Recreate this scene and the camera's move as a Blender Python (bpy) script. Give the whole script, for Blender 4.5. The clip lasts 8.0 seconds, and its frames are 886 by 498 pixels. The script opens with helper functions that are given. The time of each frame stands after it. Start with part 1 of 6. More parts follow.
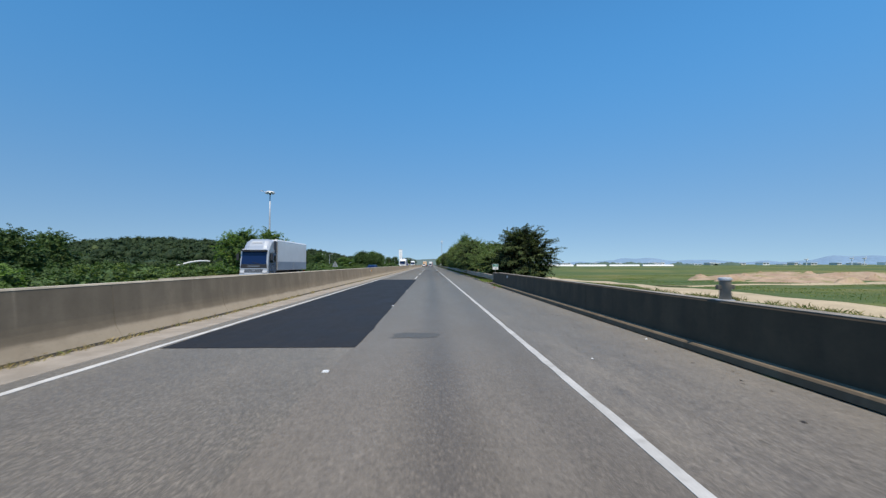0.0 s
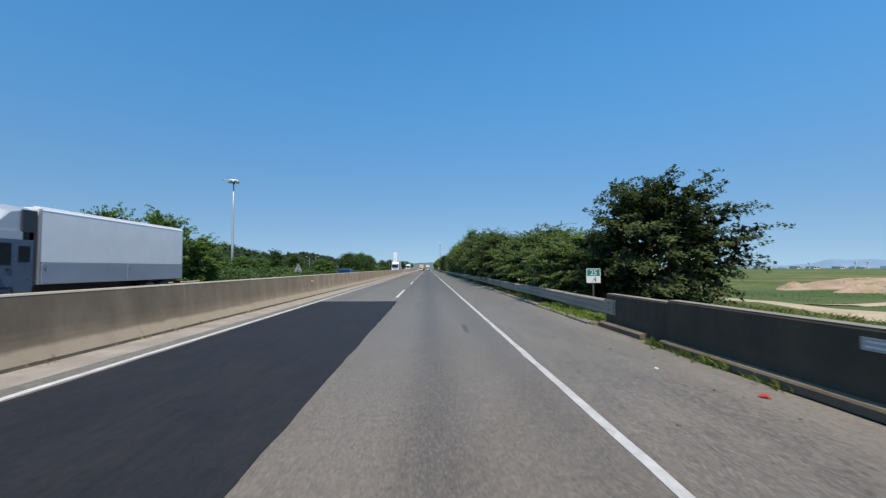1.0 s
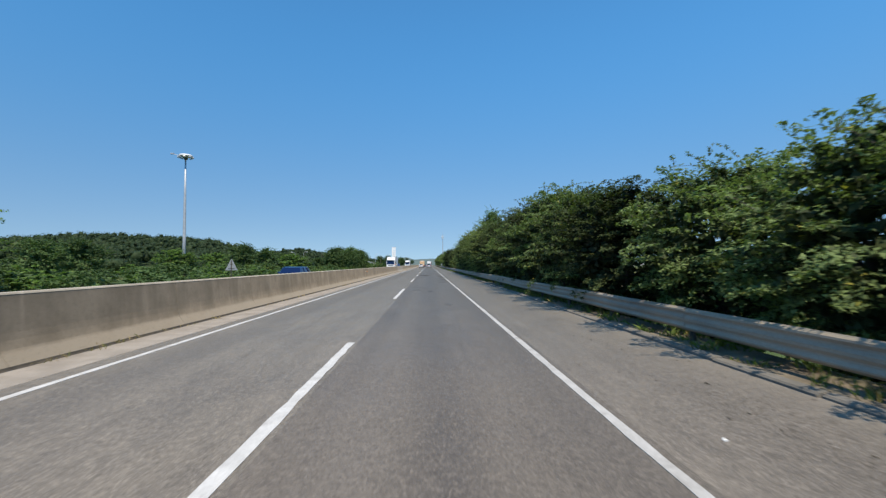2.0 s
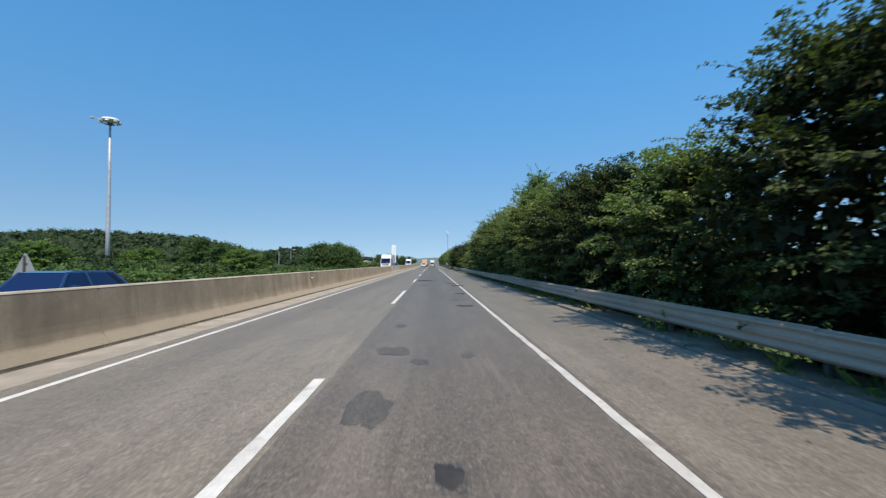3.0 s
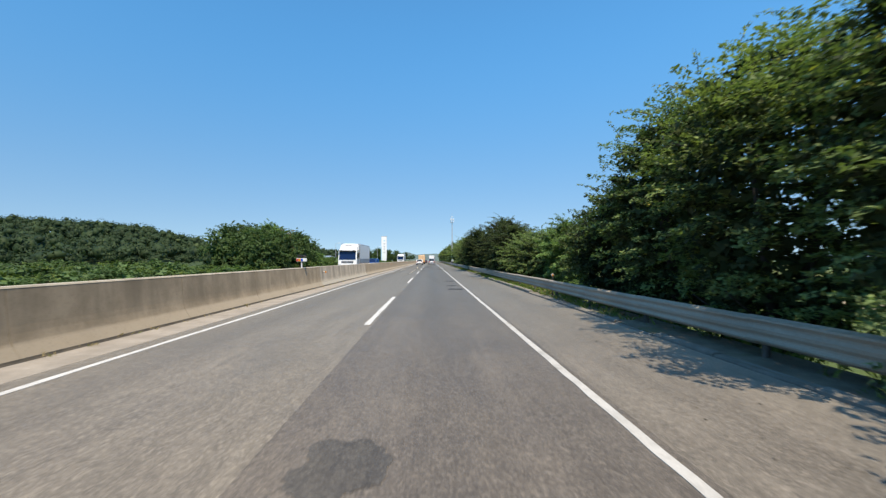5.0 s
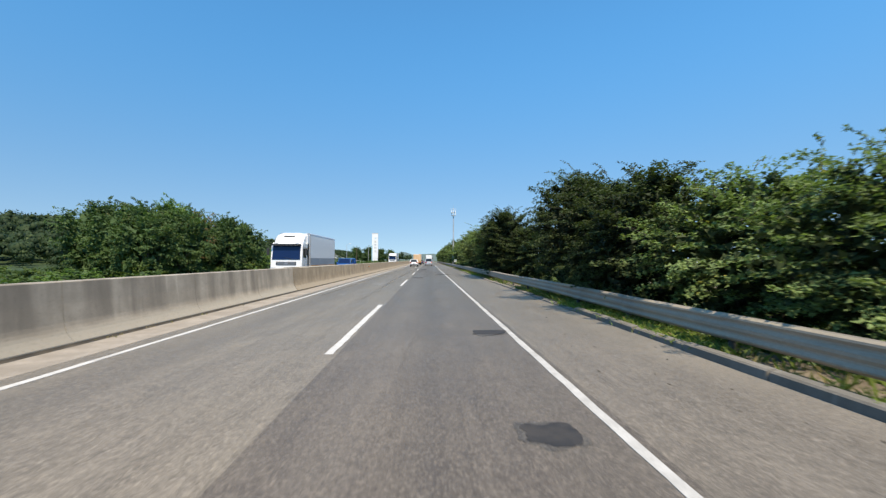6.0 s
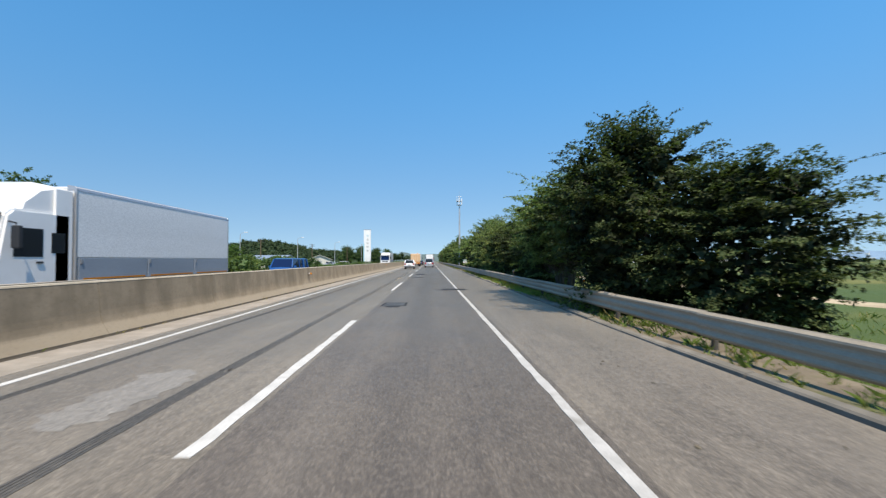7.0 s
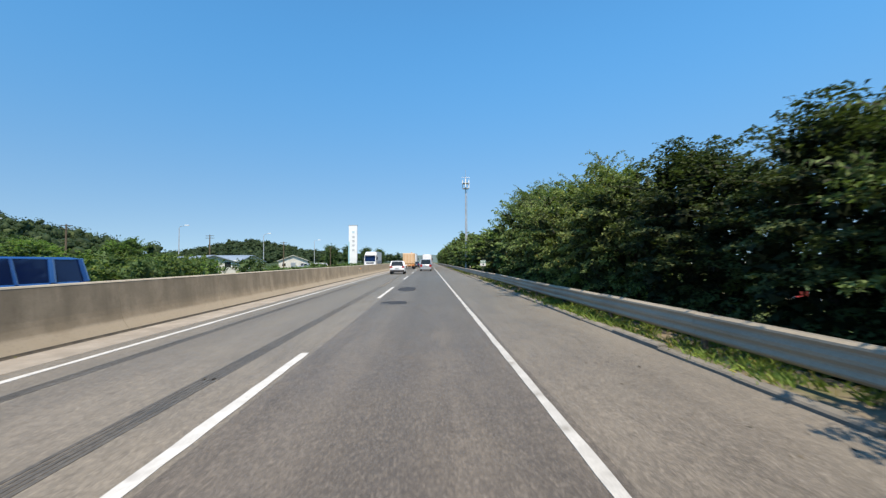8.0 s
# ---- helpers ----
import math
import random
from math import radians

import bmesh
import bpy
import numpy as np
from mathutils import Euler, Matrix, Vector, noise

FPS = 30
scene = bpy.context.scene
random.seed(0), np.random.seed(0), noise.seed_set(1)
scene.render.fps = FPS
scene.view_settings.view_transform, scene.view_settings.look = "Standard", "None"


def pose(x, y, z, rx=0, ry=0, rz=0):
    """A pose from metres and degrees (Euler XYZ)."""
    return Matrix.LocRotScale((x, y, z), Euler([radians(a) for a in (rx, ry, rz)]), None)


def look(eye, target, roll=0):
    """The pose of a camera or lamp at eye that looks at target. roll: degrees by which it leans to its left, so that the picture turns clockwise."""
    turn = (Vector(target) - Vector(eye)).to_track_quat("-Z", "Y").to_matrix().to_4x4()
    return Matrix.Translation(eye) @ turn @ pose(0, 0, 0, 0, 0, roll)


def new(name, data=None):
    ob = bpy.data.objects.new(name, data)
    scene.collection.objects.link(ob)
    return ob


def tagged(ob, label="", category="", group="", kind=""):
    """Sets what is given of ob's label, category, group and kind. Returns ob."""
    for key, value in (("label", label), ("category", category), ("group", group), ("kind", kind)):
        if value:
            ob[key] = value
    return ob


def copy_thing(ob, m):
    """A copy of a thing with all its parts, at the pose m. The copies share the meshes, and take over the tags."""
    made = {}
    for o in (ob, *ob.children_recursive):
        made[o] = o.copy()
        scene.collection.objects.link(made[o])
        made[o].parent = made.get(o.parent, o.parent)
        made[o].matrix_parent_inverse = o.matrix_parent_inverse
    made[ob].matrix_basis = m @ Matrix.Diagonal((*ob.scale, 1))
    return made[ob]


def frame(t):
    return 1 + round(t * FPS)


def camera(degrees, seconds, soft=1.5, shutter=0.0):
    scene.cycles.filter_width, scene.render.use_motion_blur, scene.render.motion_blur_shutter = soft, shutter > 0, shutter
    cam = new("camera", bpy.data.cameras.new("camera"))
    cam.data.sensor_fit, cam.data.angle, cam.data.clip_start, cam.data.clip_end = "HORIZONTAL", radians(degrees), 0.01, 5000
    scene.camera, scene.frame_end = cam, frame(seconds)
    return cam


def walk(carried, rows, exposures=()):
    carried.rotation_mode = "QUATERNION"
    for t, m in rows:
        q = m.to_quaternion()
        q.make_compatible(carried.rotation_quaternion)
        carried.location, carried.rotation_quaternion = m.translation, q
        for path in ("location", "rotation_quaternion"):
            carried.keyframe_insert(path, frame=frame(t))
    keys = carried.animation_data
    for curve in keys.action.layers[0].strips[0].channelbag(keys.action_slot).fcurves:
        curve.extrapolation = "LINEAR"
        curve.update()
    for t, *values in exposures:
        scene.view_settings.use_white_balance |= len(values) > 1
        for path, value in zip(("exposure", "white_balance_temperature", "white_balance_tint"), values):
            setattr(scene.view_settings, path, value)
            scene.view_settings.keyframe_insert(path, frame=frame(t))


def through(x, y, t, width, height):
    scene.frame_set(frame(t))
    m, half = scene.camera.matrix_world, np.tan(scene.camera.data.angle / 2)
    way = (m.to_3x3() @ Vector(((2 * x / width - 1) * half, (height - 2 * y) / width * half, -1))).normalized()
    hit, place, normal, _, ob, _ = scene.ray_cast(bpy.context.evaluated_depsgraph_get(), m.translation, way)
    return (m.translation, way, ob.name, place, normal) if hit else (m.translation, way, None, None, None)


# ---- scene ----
cam = camera(90.45, 8.0, soft=1.35, shutter=0.07)
PATH = [
    (0.0, 1.66, -0.25, 1.61, 1.97, 0.02, -1.67),
    (0.5, 1.70, 11.97, 1.65, 2.10, 0.12, -1.83),
    (1.0, 1.70, 23.80, 1.65, 2.44, 0.01, -2.03),
    (1.5, 1.66, 35.63, 1.65, 2.07, 0.09, -2.02),
    (3.0, 1.60, 70.30, 1.65, 1.84, 0.23, -1.47),
    (3.5, 1.55, 81.81, 1.65, 1.59, 0.11, -1.26),
    (4.0, 1.47, 93.60, 1.65, 1.67, -0.23, -1.22),
    (5.5, 1.68, 128.94, 1.65, 1.26, -0.04, -1.76),
    (6.0, 1.72, 140.66, 1.65, 1.39, -0.22, -1.90),
    (6.5, 1.89, 152.61, 1.65, 1.43, -0.06, -1.75),
    (7.0, 2.06, 164.61, 1.65, 1.42, 0.11, -1.67),
    (7.5, 2.14, 176.80, 1.65, 1.43, 0.18, -1.70),
    (8.0, 2.22, 188.64, 1.65, 1.56, 0.19, -1.91),
]
walk(cam, [(t, pose(x, y, z, 90 + p, r, w)) for t, x, y, z, p, r, w in PATH],
     [(0.0, 0.01, 6700, 10), (1.5, 0.07, 6760, 10), (3.0, 0.21, 6920, 10), (3.5, 0.26, 6980, 10), (4.0, 0.32, 7050, 10), (5.5, 0.40, 7220, 10), (6.0, 0.38, 7180, 10), (6.5, 0.32, 7130, 10), (7.5, 0.33, 7000, 10), (8.0, 0.38, 7150, 10)])

# ---- light ----
SUN_WAY = Vector((0.155, -0.55, 1.0)).normalized()
world = bpy.data.worlds.new("world")
scene.world = world
world.use_nodes = True
wn = world.node_tree
sky = wn.nodes.new("ShaderNodeTexSky")
sky.sky_type = "NISHITA"
sky.sun_disc = False
sky.sun_elevation = math.asin(SUN_WAY.z)
sky.sun_rotation = math.atan2(-SUN_WAY.x, SUN_WAY.y)
sky.altitude = 0
sky.air_density = 1.0
sky.dust_density = 0.15
sky.ozone_density = 3.5
background = wn.nodes["Background"]
background.inputs["Strength"].default_value = 0.15
vivid = wn.nodes.new("ShaderNodeHueSaturation")
vivid.inputs["Saturation"].default_value = 1.17
# the haze low over the plain is thin: the sky keeps its blue down to the horizon
aim = wn.nodes.new("ShaderNodeTexCoord")
lift = wn.nodes.new("ShaderNodeMapping")
lift.inputs["Scale"].default_value = (1, 1, 0.78)
lift.inputs["Location"].default_value = (0, 0, 0.115)
wn.links.new(aim.outputs["Generated"], lift.inputs["Vector"])
wn.links.new(lift.outputs[0], sky.inputs["Vector"])
wn.links.new(sky.outputs[0], vivid.inputs["Color"])
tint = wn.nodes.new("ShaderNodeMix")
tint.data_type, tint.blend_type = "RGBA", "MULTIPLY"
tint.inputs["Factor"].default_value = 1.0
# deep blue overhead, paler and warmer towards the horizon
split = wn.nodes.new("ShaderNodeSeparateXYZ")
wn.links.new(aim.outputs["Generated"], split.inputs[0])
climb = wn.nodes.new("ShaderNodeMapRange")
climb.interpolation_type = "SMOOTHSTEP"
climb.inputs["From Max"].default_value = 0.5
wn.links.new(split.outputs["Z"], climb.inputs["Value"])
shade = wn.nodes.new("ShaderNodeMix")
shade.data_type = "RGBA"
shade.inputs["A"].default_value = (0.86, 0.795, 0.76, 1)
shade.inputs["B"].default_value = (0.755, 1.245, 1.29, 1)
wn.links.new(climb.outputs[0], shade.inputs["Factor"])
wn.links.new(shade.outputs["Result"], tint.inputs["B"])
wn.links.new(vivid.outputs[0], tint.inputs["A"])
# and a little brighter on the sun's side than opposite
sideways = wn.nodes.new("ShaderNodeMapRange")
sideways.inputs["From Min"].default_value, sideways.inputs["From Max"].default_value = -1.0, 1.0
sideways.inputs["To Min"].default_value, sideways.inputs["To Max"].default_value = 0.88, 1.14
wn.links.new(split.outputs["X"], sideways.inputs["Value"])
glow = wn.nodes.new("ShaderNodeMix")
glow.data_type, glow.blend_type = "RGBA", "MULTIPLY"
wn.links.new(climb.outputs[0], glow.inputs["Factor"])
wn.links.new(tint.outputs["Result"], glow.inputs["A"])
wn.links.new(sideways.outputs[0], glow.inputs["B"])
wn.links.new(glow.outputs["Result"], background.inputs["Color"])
sun = new("sun", bpy.data.lights.new("sun", "SUN"))
sun.data.energy = 5.0
sun.data.angle = radians(0.55)
sun.data.color = (1.0, 0.91, 0.78)
sun.matrix_world = look(SUN_WAY * 200, (0, 0, 0))


# ---- materials ----
def nodes_of(name):
    m = bpy.data.materials.new(name)
    m.use_nodes = True
    nt = m.node_tree
    return m, nt, nt.nodes["Principled BSDF"]


def place_of(nt, scale=(1, 1, 1), local=False):
    """World place (or the thing's own place) stretched by scale."""
    if local:
        src = nt.nodes.new("ShaderNodeTexCoord").outputs["Object"]
    else:
        src = nt.nodes.new("ShaderNodeNewGeometry").outputs["Position"]
    mp = nt.nodes.new("ShaderNodeMapping")
    mp.inputs["Scale"].default_value = scale
    nt.links.new(src, mp.inputs["Vector"])
    return mp.outputs[0]


def noise_of(nt, scale, detail=4, rough=0.6, stretch=(1, 1, 1), local=False):
    n = nt.nodes.new("ShaderNodeTexNoise")
    n.inputs["Scale"].default_value = scale
    n.inputs["Detail"].default_value = detail
    n.inputs["Roughness"].default_value = rough
    nt.links.new(place_of(nt, stretch, local), n.inputs["Vector"])
    return n.outputs["Fac"]


def ramp_of(nt, fac, lo, hi, a=0.0, b=1.0):
    r = nt.nodes.new("ShaderNodeMapRange")
    r.inputs["From Min"].default_value, r.inputs["From Max"].default_value = lo, hi
    r.inputs["To Min"].default_value, r.inputs["To Max"].default_value = a, b
    r.interpolation_type = "SMOOTHSTEP"
    nt.links.new(fac, r.inputs["Value"])
    return r.outputs[0]


def mix_of(nt, fac, a, b, how="MIX"):
    m = nt.nodes.new("ShaderNodeMix")
    m.data_type, m.blend_type = "RGBA", how
    for sock, v in ((m.inputs["Factor"], fac), (m.inputs["A"], a), (m.inputs["B"], b)):
        if isinstance(v, (int, float)):
            sock.default_value = v
        elif isinstance(v, tuple):
            sock.default_value = (*v, 1)
        else:
            nt.links.new(v, sock)
    return m.outputs["Result"]


def maths(nt, op, a, b):
    m = nt.nodes.new("ShaderNodeMath")
    m.operation = op
    for i, v in enumerate((a, b)):
        if isinstance(v, (int, float)):
            m.inputs[i].default_value = v
        else:
            nt.links.new(v, m.inputs[i])
    return m.outputs[0]


def bump_of(nt, p, height, strength, distance):
    b = nt.nodes.new("ShaderNodeBump")
    b.inputs["Strength"].default_value = strength
    b.inputs["Distance"].default_value = distance
    nt.links.new(height, b.inputs["Height"])
    nt.links.new(b.outputs[0], p.inputs["Normal"])


def axis_of(nt, which):
    s = nt.nodes.new("ShaderNodeSeparateXYZ")
    nt.links.new(nt.nodes.new("ShaderNodeNewGeometry").outputs["Position"], s.inputs[0])
    return s.outputs[which]


def band_of(nt, centre, half):
    """1 on the line x = centre, falling to 0 at half away."""
    d = maths(nt, "ABSOLUTE", maths(nt, "SUBTRACT", axis_of(nt, "X"), centre), 0)
    return ramp_of(nt, d, half, 0.0)


def surface(name, ca, cb, scale=2.0, rough=0.8, metal=0.0, fine=40.0, bump=0.2, local=False, stretch=(1, 1, 1), cc=None, coat=0.0):
    m, nt, p = nodes_of(name)
    big = noise_of(nt, scale, 5, 0.6, stretch, local)
    small = noise_of(nt, fine, 3, 0.7, (1, 1, 1), local)
    col = mix_of(nt, ramp_of(nt, big, 0.3, 0.7), ca, cb)
    if cc:
        col = mix_of(nt, ramp_of(nt, noise_of(nt, scale * 0.37, 4, 0.7, stretch, local), 0.52, 0.7), col, cc)
    col = mix_of(nt, ramp_of(nt, small, 0.3, 0.7, 0.0, 0.22), col, (0.02, 0.02, 0.02), "MIX") if metal < 0.5 and coat == 0 else col
    nt.links.new(col, p.inputs["Base Color"])
    p.inputs["Metallic"].default_value = metal
    nt.links.new(ramp_of(nt, big, 0.2, 0.8, rough - 0.08, min(1, rough + 0.08)), p.inputs["Roughness"])
    p.inputs["Coat Weight"].default_value = coat
    if bump:
        bump_of(nt, p, small, bump, 0.01)
    return m


def asphalt(name, ca, cb, dust_lit_foot=None, tracks=(), patchy=0.5, chips=0.42, older=None, shine=0.5, dusty=0.62, flecks=None):
    """Worn asphalt: aggregate grain, long streaks, patchy wear. tracks: (x, half width, depth, colour)."""
    m, nt, p = nodes_of(name)
    patches = noise_of(nt, 1.1, 6, 0.7, (1, 0.4, 1))
    streaks = noise_of(nt, 1.6, 4, 0.6, (1.6, 0.035, 1))
    col = mix_of(nt, ramp_of(nt, patches, 0.32, 0.68), ca, cb)
    col = mix_of(nt, ramp_of(nt, streaks, 0.35, 0.75, 0, patchy), col, tuple(c * 0.72 for c in ca))
    rubbed = noise_of(nt, 8.0, 4, 0.65, (1, 0.05, 1))
    col = mix_of(nt, ramp_of(nt, rubbed, 0.46, 0.66, 0, 0.34), col, tuple(c * 0.6 for c in ca))
    col = mix_of(nt, ramp_of(nt, rubbed, 0.44, 0.28, 0, 0.30), col, tuple(min(1, c * 1.35) for c in cb))
    stains = noise_of(nt, 0.42, 5, 0.65, (1, 0.3, 1))
    col = mix_of(nt, ramp_of(nt, stains, 0.50, 0.72, 0, 0.45), col, tuple(c * 0.66 for c in ca))
    spots = noise_of(nt, 2.3, 3, 0.6, (1, 0.6, 1))
    col = mix_of(nt, ramp_of(nt, spots, 0.58, 0.74, 0, 0.36), col, tuple(c * 0.55 for c in ca))
    blots = noise_of(nt, 5.0, 4, 0.65, (1, 0.55, 1))
    col = mix_of(nt, ramp_of(nt, blots, 0.52, 0.68, 0, 0.46), col, tuple(c * 0.55 for c in ca))
    if older:
        # the surface laid before y0 wears another grey, which gives way over some metres
        y0, y1, colour = older
        turn = maths(nt, "ADD", axis_of(nt, "Y"), ramp_of(nt, noise_of(nt, 0.5, 4, 0.6, (1, 0.4, 1)), 0.3, 0.7, -3, 3))
        worn = mix_of(nt, ramp_of(nt, patches, 0.3, 0.7), colour, tuple(c * 0.8 for c in colour))
        col = mix_of(nt, ramp_of(nt, turn, y1, y0, 0, 0.9), col, worn)
    for x, half, depth, colour in tracks:
        edge = maths(nt, "MULTIPLY", band_of(nt, x, half), ramp_of(nt, noise_of(nt, 0.6, 4, 0.6, (1, 0.2, 1)), 0.2, 0.6, depth * 0.5, depth))
        col = mix_of(nt, edge, col, colour)
    if dust_lit_foot:
        x0, x1, colour = dust_lit_foot
        k = maths(nt, "MULTIPLY", ramp_of(nt, axis_of(nt, "X"), x0, x1), ramp_of(nt, noise_of(nt, 1.1, 5, 0.7, (1, 0.3, 1)), 0.3, 0.65, 0.25, 1.0))
        col = mix_of(nt, k, col, colour)
    if flecks:
        # crumbs of soil and bark left in a band by the sweeping wind
        x, half = flecks
        k = maths(nt, "MULTIPLY", band_of(nt, x, half), ramp_of(nt, noise_of(nt, 0.35, 3, 0.6, (1, 0.3, 1)), 0.38, 0.58))
        k = maths(nt, "MULTIPLY", k, ramp_of(nt, noise_of(nt, 13, 3, 0.7, (1, 0.5, 1)), 0.52, 0.60, 0, 0.85))
        col = mix_of(nt, k, col, (0.060, 0.047, 0.034))
    grain = nt.nodes.new("ShaderNodeTexVoronoi")
    grain.inputs["Scale"].default_value = 55
    nt.links.new(place_of(nt), grain.inputs["Vector"])
    stones = nt.nodes.new("ShaderNodeSeparateColor")
    nt.links.new(grain.outputs["Color"], stones.inputs[0])
    mottled = noise_of(nt, 9, 4, 0.75)
    coarse = noise_of(nt, 26, 3, 0.8, (1, 0.7, 1))
    col = mix_of(nt, ramp_of(nt, stones.outputs[0], 0.55, 1.0, 0, chips), col, tuple(min(1, c * 2.1) for c in cb))
    col = mix_of(nt, ramp_of(nt, stones.outputs[1], 0.55, 1.0, 0, chips), col, tuple(c * 0.4 for c in ca))
    col = mix_of(nt, ramp_of(nt, mottled, 0.45, 0.70, 0, 0.32), col, tuple(c * 0.5 for c in ca))
    col = mix_of(nt, ramp_of(nt, coarse, 0.52, 0.74, 0, 0.36), col, tuple(c * 0.5 for c in ca))
    col = mix_of(nt, ramp_of(nt, coarse, 0.48, 0.28, 0, 0.35), col, tuple(min(1, c * 1.5) for c in cb))
    nt.links.new(col, p.inputs["Base Color"])
    nt.links.new(ramp_of(nt, patches, 0.2, 0.8, 0.62, 0.80), p.inputs["Roughness"])
    p.inputs["Diffuse Roughness"].default_value = 1.0
    p.inputs["Specular IOR Level"].default_value = shine
    # loose dust between the stones catches light at a low angle
    p.inputs["Sheen Weight"].default_value = dusty
    p.inputs["Sheen Roughness"].default_value = 0.22
    p.inputs["Sheen Tint"].default_value = (1.0, 0.86, 0.70, 1)
    bump_of(nt, p, maths(nt, "ADD", stones.outputs[0], maths(nt, "MULTIPLY", mottled, 1.5)), 0.55, 0.006)
    return m


def concrete(name, ca, cb, stain, streak=0.6, dust_lit_foot=None, grime=None):
    """Weathered cast concrete with runs of dirt from the top and blotches."""
    m, nt, p = nodes_of(name)
    blot = noise_of(nt, 1.3, 6, 0.65)
    runs = noise_of(nt, 1.5, 4, 0.6, (1, 1, 0.08))
    runs2 = noise_of(nt, 0.5, 3, 0.6, (1, 1, 0.15))
    col = mix_of(nt, ramp_of(nt, blot, 0.35, 0.7), ca, cb)
    k = maths(nt, "MULTIPLY", ramp_of(nt, runs, 0.36, 0.66), ramp_of(nt, runs2, 0.32, 0.6, 0.35, 1.0))
    # the runs thin out on the sloped foot
    k = maths(nt, "MULTIPLY", k, ramp_of(nt, axis_of(nt, "Z"), 0.22, 0.5, 0.3, 1.0))
    col = mix_of(nt, maths(nt, "MULTIPLY", k, streak), col, stain)
    if grime:
        # older lengths, up to y1, are blacker with soot
        y0, y1, deep = grime
        col = mix_of(nt, maths(nt, "MULTIPLY", ramp_of(nt, axis_of(nt, "Y"), y1, y0, 0, deep), ramp_of(nt, noise_of(nt, 0.9, 4, 0.6, (1, 1, 0.5)), 0.25, 0.6, 0.6, 1.0)), col, stain)
    pale = ramp_of(nt, noise_of(nt, 3.1, 3, 0.5, (1, 1, 0.05)), 0.66, 0.74, 0, 0.45)
    col = mix_of(nt, pale, col, tuple(min(1, c * 1.35) for c in cb))
    # foot lightened by height to hold the sun on its slope, with some dust
    if dust_lit_foot:
        k = maths(nt, "MULTIPLY", ramp_of(nt, maths(nt, "ADD", axis_of(nt, "Z"), ramp_of(nt, noise_of(nt, 1.2, 4, 0.6), 0.3, 0.7, -0.03, 0.03)), 0.33, 0.22), ramp_of(nt, noise_of(nt, 1.7, 4, 0.6), 0.25, 0.6, 0.6, 0.95))
        col = mix_of(nt, k, col, dust_lit_foot)
    fine = noise_of(nt, 60, 3, 0.7)
    pits = noise_of(nt, 18, 4, 0.75)
    col = mix_of(nt, ramp_of(nt, pits, 0.5, 0.8, 0, 0.4), col, tuple(c * 0.6 for c in stain))
    nt.links.new(col, p.inputs["Base Color"])
    p.inputs["Roughness"].default_value = 0.92
    p.inputs["Diffuse Roughness"].default_value = 0.8
    bump_of(nt, p, maths(nt, "ADD", fine, pits), 0.35, 0.008)
    return m


def leafage(name, dark, light, odd, odd_share=0.03, through=0.25):
    m, nt, p = nodes_of(name)
    g = nt.nodes.new("ShaderNodeNewGeometry")
    r = g.outputs["Random Per Island"]
    col = mix_of(nt, r, dark, light)
    col = mix_of(nt, ramp_of(nt, noise_of(nt, 0.45, 3, 0.6), 0.4, 0.65, 0, 0.5), col, tuple(c * 1.15 for c in light))
    # whole boughs and trees differ a little
    col = mix_of(nt, ramp_of(nt, noise_of(nt, 0.17, 2, 0.5), 0.46, 0.62, 0, 0.5), col, tuple((a + b) * 0.33 for a, b in zip(dark, light)))
    pick = nt.nodes.new("ShaderNodeTexWhiteNoise")
    pick.noise_dimensions = "1D"
    nt.links.new(r, pick.inputs["W"])
    col = mix_of(nt, ramp_of(nt, pick.outputs["Value"], 1 - odd_share, 1 - odd_share * 0.9), col, odd)
    nt.links.new(col, p.inputs["Base Color"])
    p.inputs["Roughness"].default_value = 0.65
    p.inputs["Specular IOR Level"].default_value = 0.18
    if through:
        t = nt.nodes.new("ShaderNodeBsdfTranslucent")
        nt.links.new(mix_of(nt, 1.0, col, (1.6, 1.9, 0.9), "MULTIPLY"), t.inputs["Color"])
        mx = nt.nodes.new("ShaderNodeMixShader")
        mx.inputs[0].default_value = through
        nt.links.new(p.outputs[0], mx.inputs[1])
        nt.links.new(t.outputs[0], mx.inputs[2])
        nt.links.new(mx.outputs[0], nt.nodes["Material Output"].inputs["Surface"])
    return m


def glass_pane(name, tint=(0.02, 0.025, 0.03)):
    m, nt, p = nodes_of(name)
    p.inputs["Base Color"].default_value = (*tint, 1)
    p.inputs["Roughness"].default_value = 0.05
    p.inputs["Specular IOR Level"].default_value = 0.3
    nt.links.new(ramp_of(nt, noise_of(nt, 3, 3), 0.3, 0.8, 0.03, 0.12), p.inputs["Roughness"])
    return m


def lamp_lens(name, colour):
    m, nt, p = nodes_of(name)
    nt.links.new(mix_of(nt, ramp_of(nt, noise_of(nt, 25, 2), 0.3, 0.7), colour, tuple(c * 0.6 for c in colour)), p.inputs["Base Color"])
    p.inputs["Roughness"].default_value = 0.15
    p.inputs["Coat Weight"].default_value = 0.6
    return m


M_LANE_LEFT = asphalt("asphalt_left_lane", (0.140, 0.121, 0.097), (0.185, 0.162, 0.131), tracks=((-0.95, 0.5, 0.25, (0.101, 0.089, 0.073)), (-2.7, 0.9, 0.75, (0.091, 0.080, 0.067))), older=(4, 12, (0.101, 0.089, 0.073)))
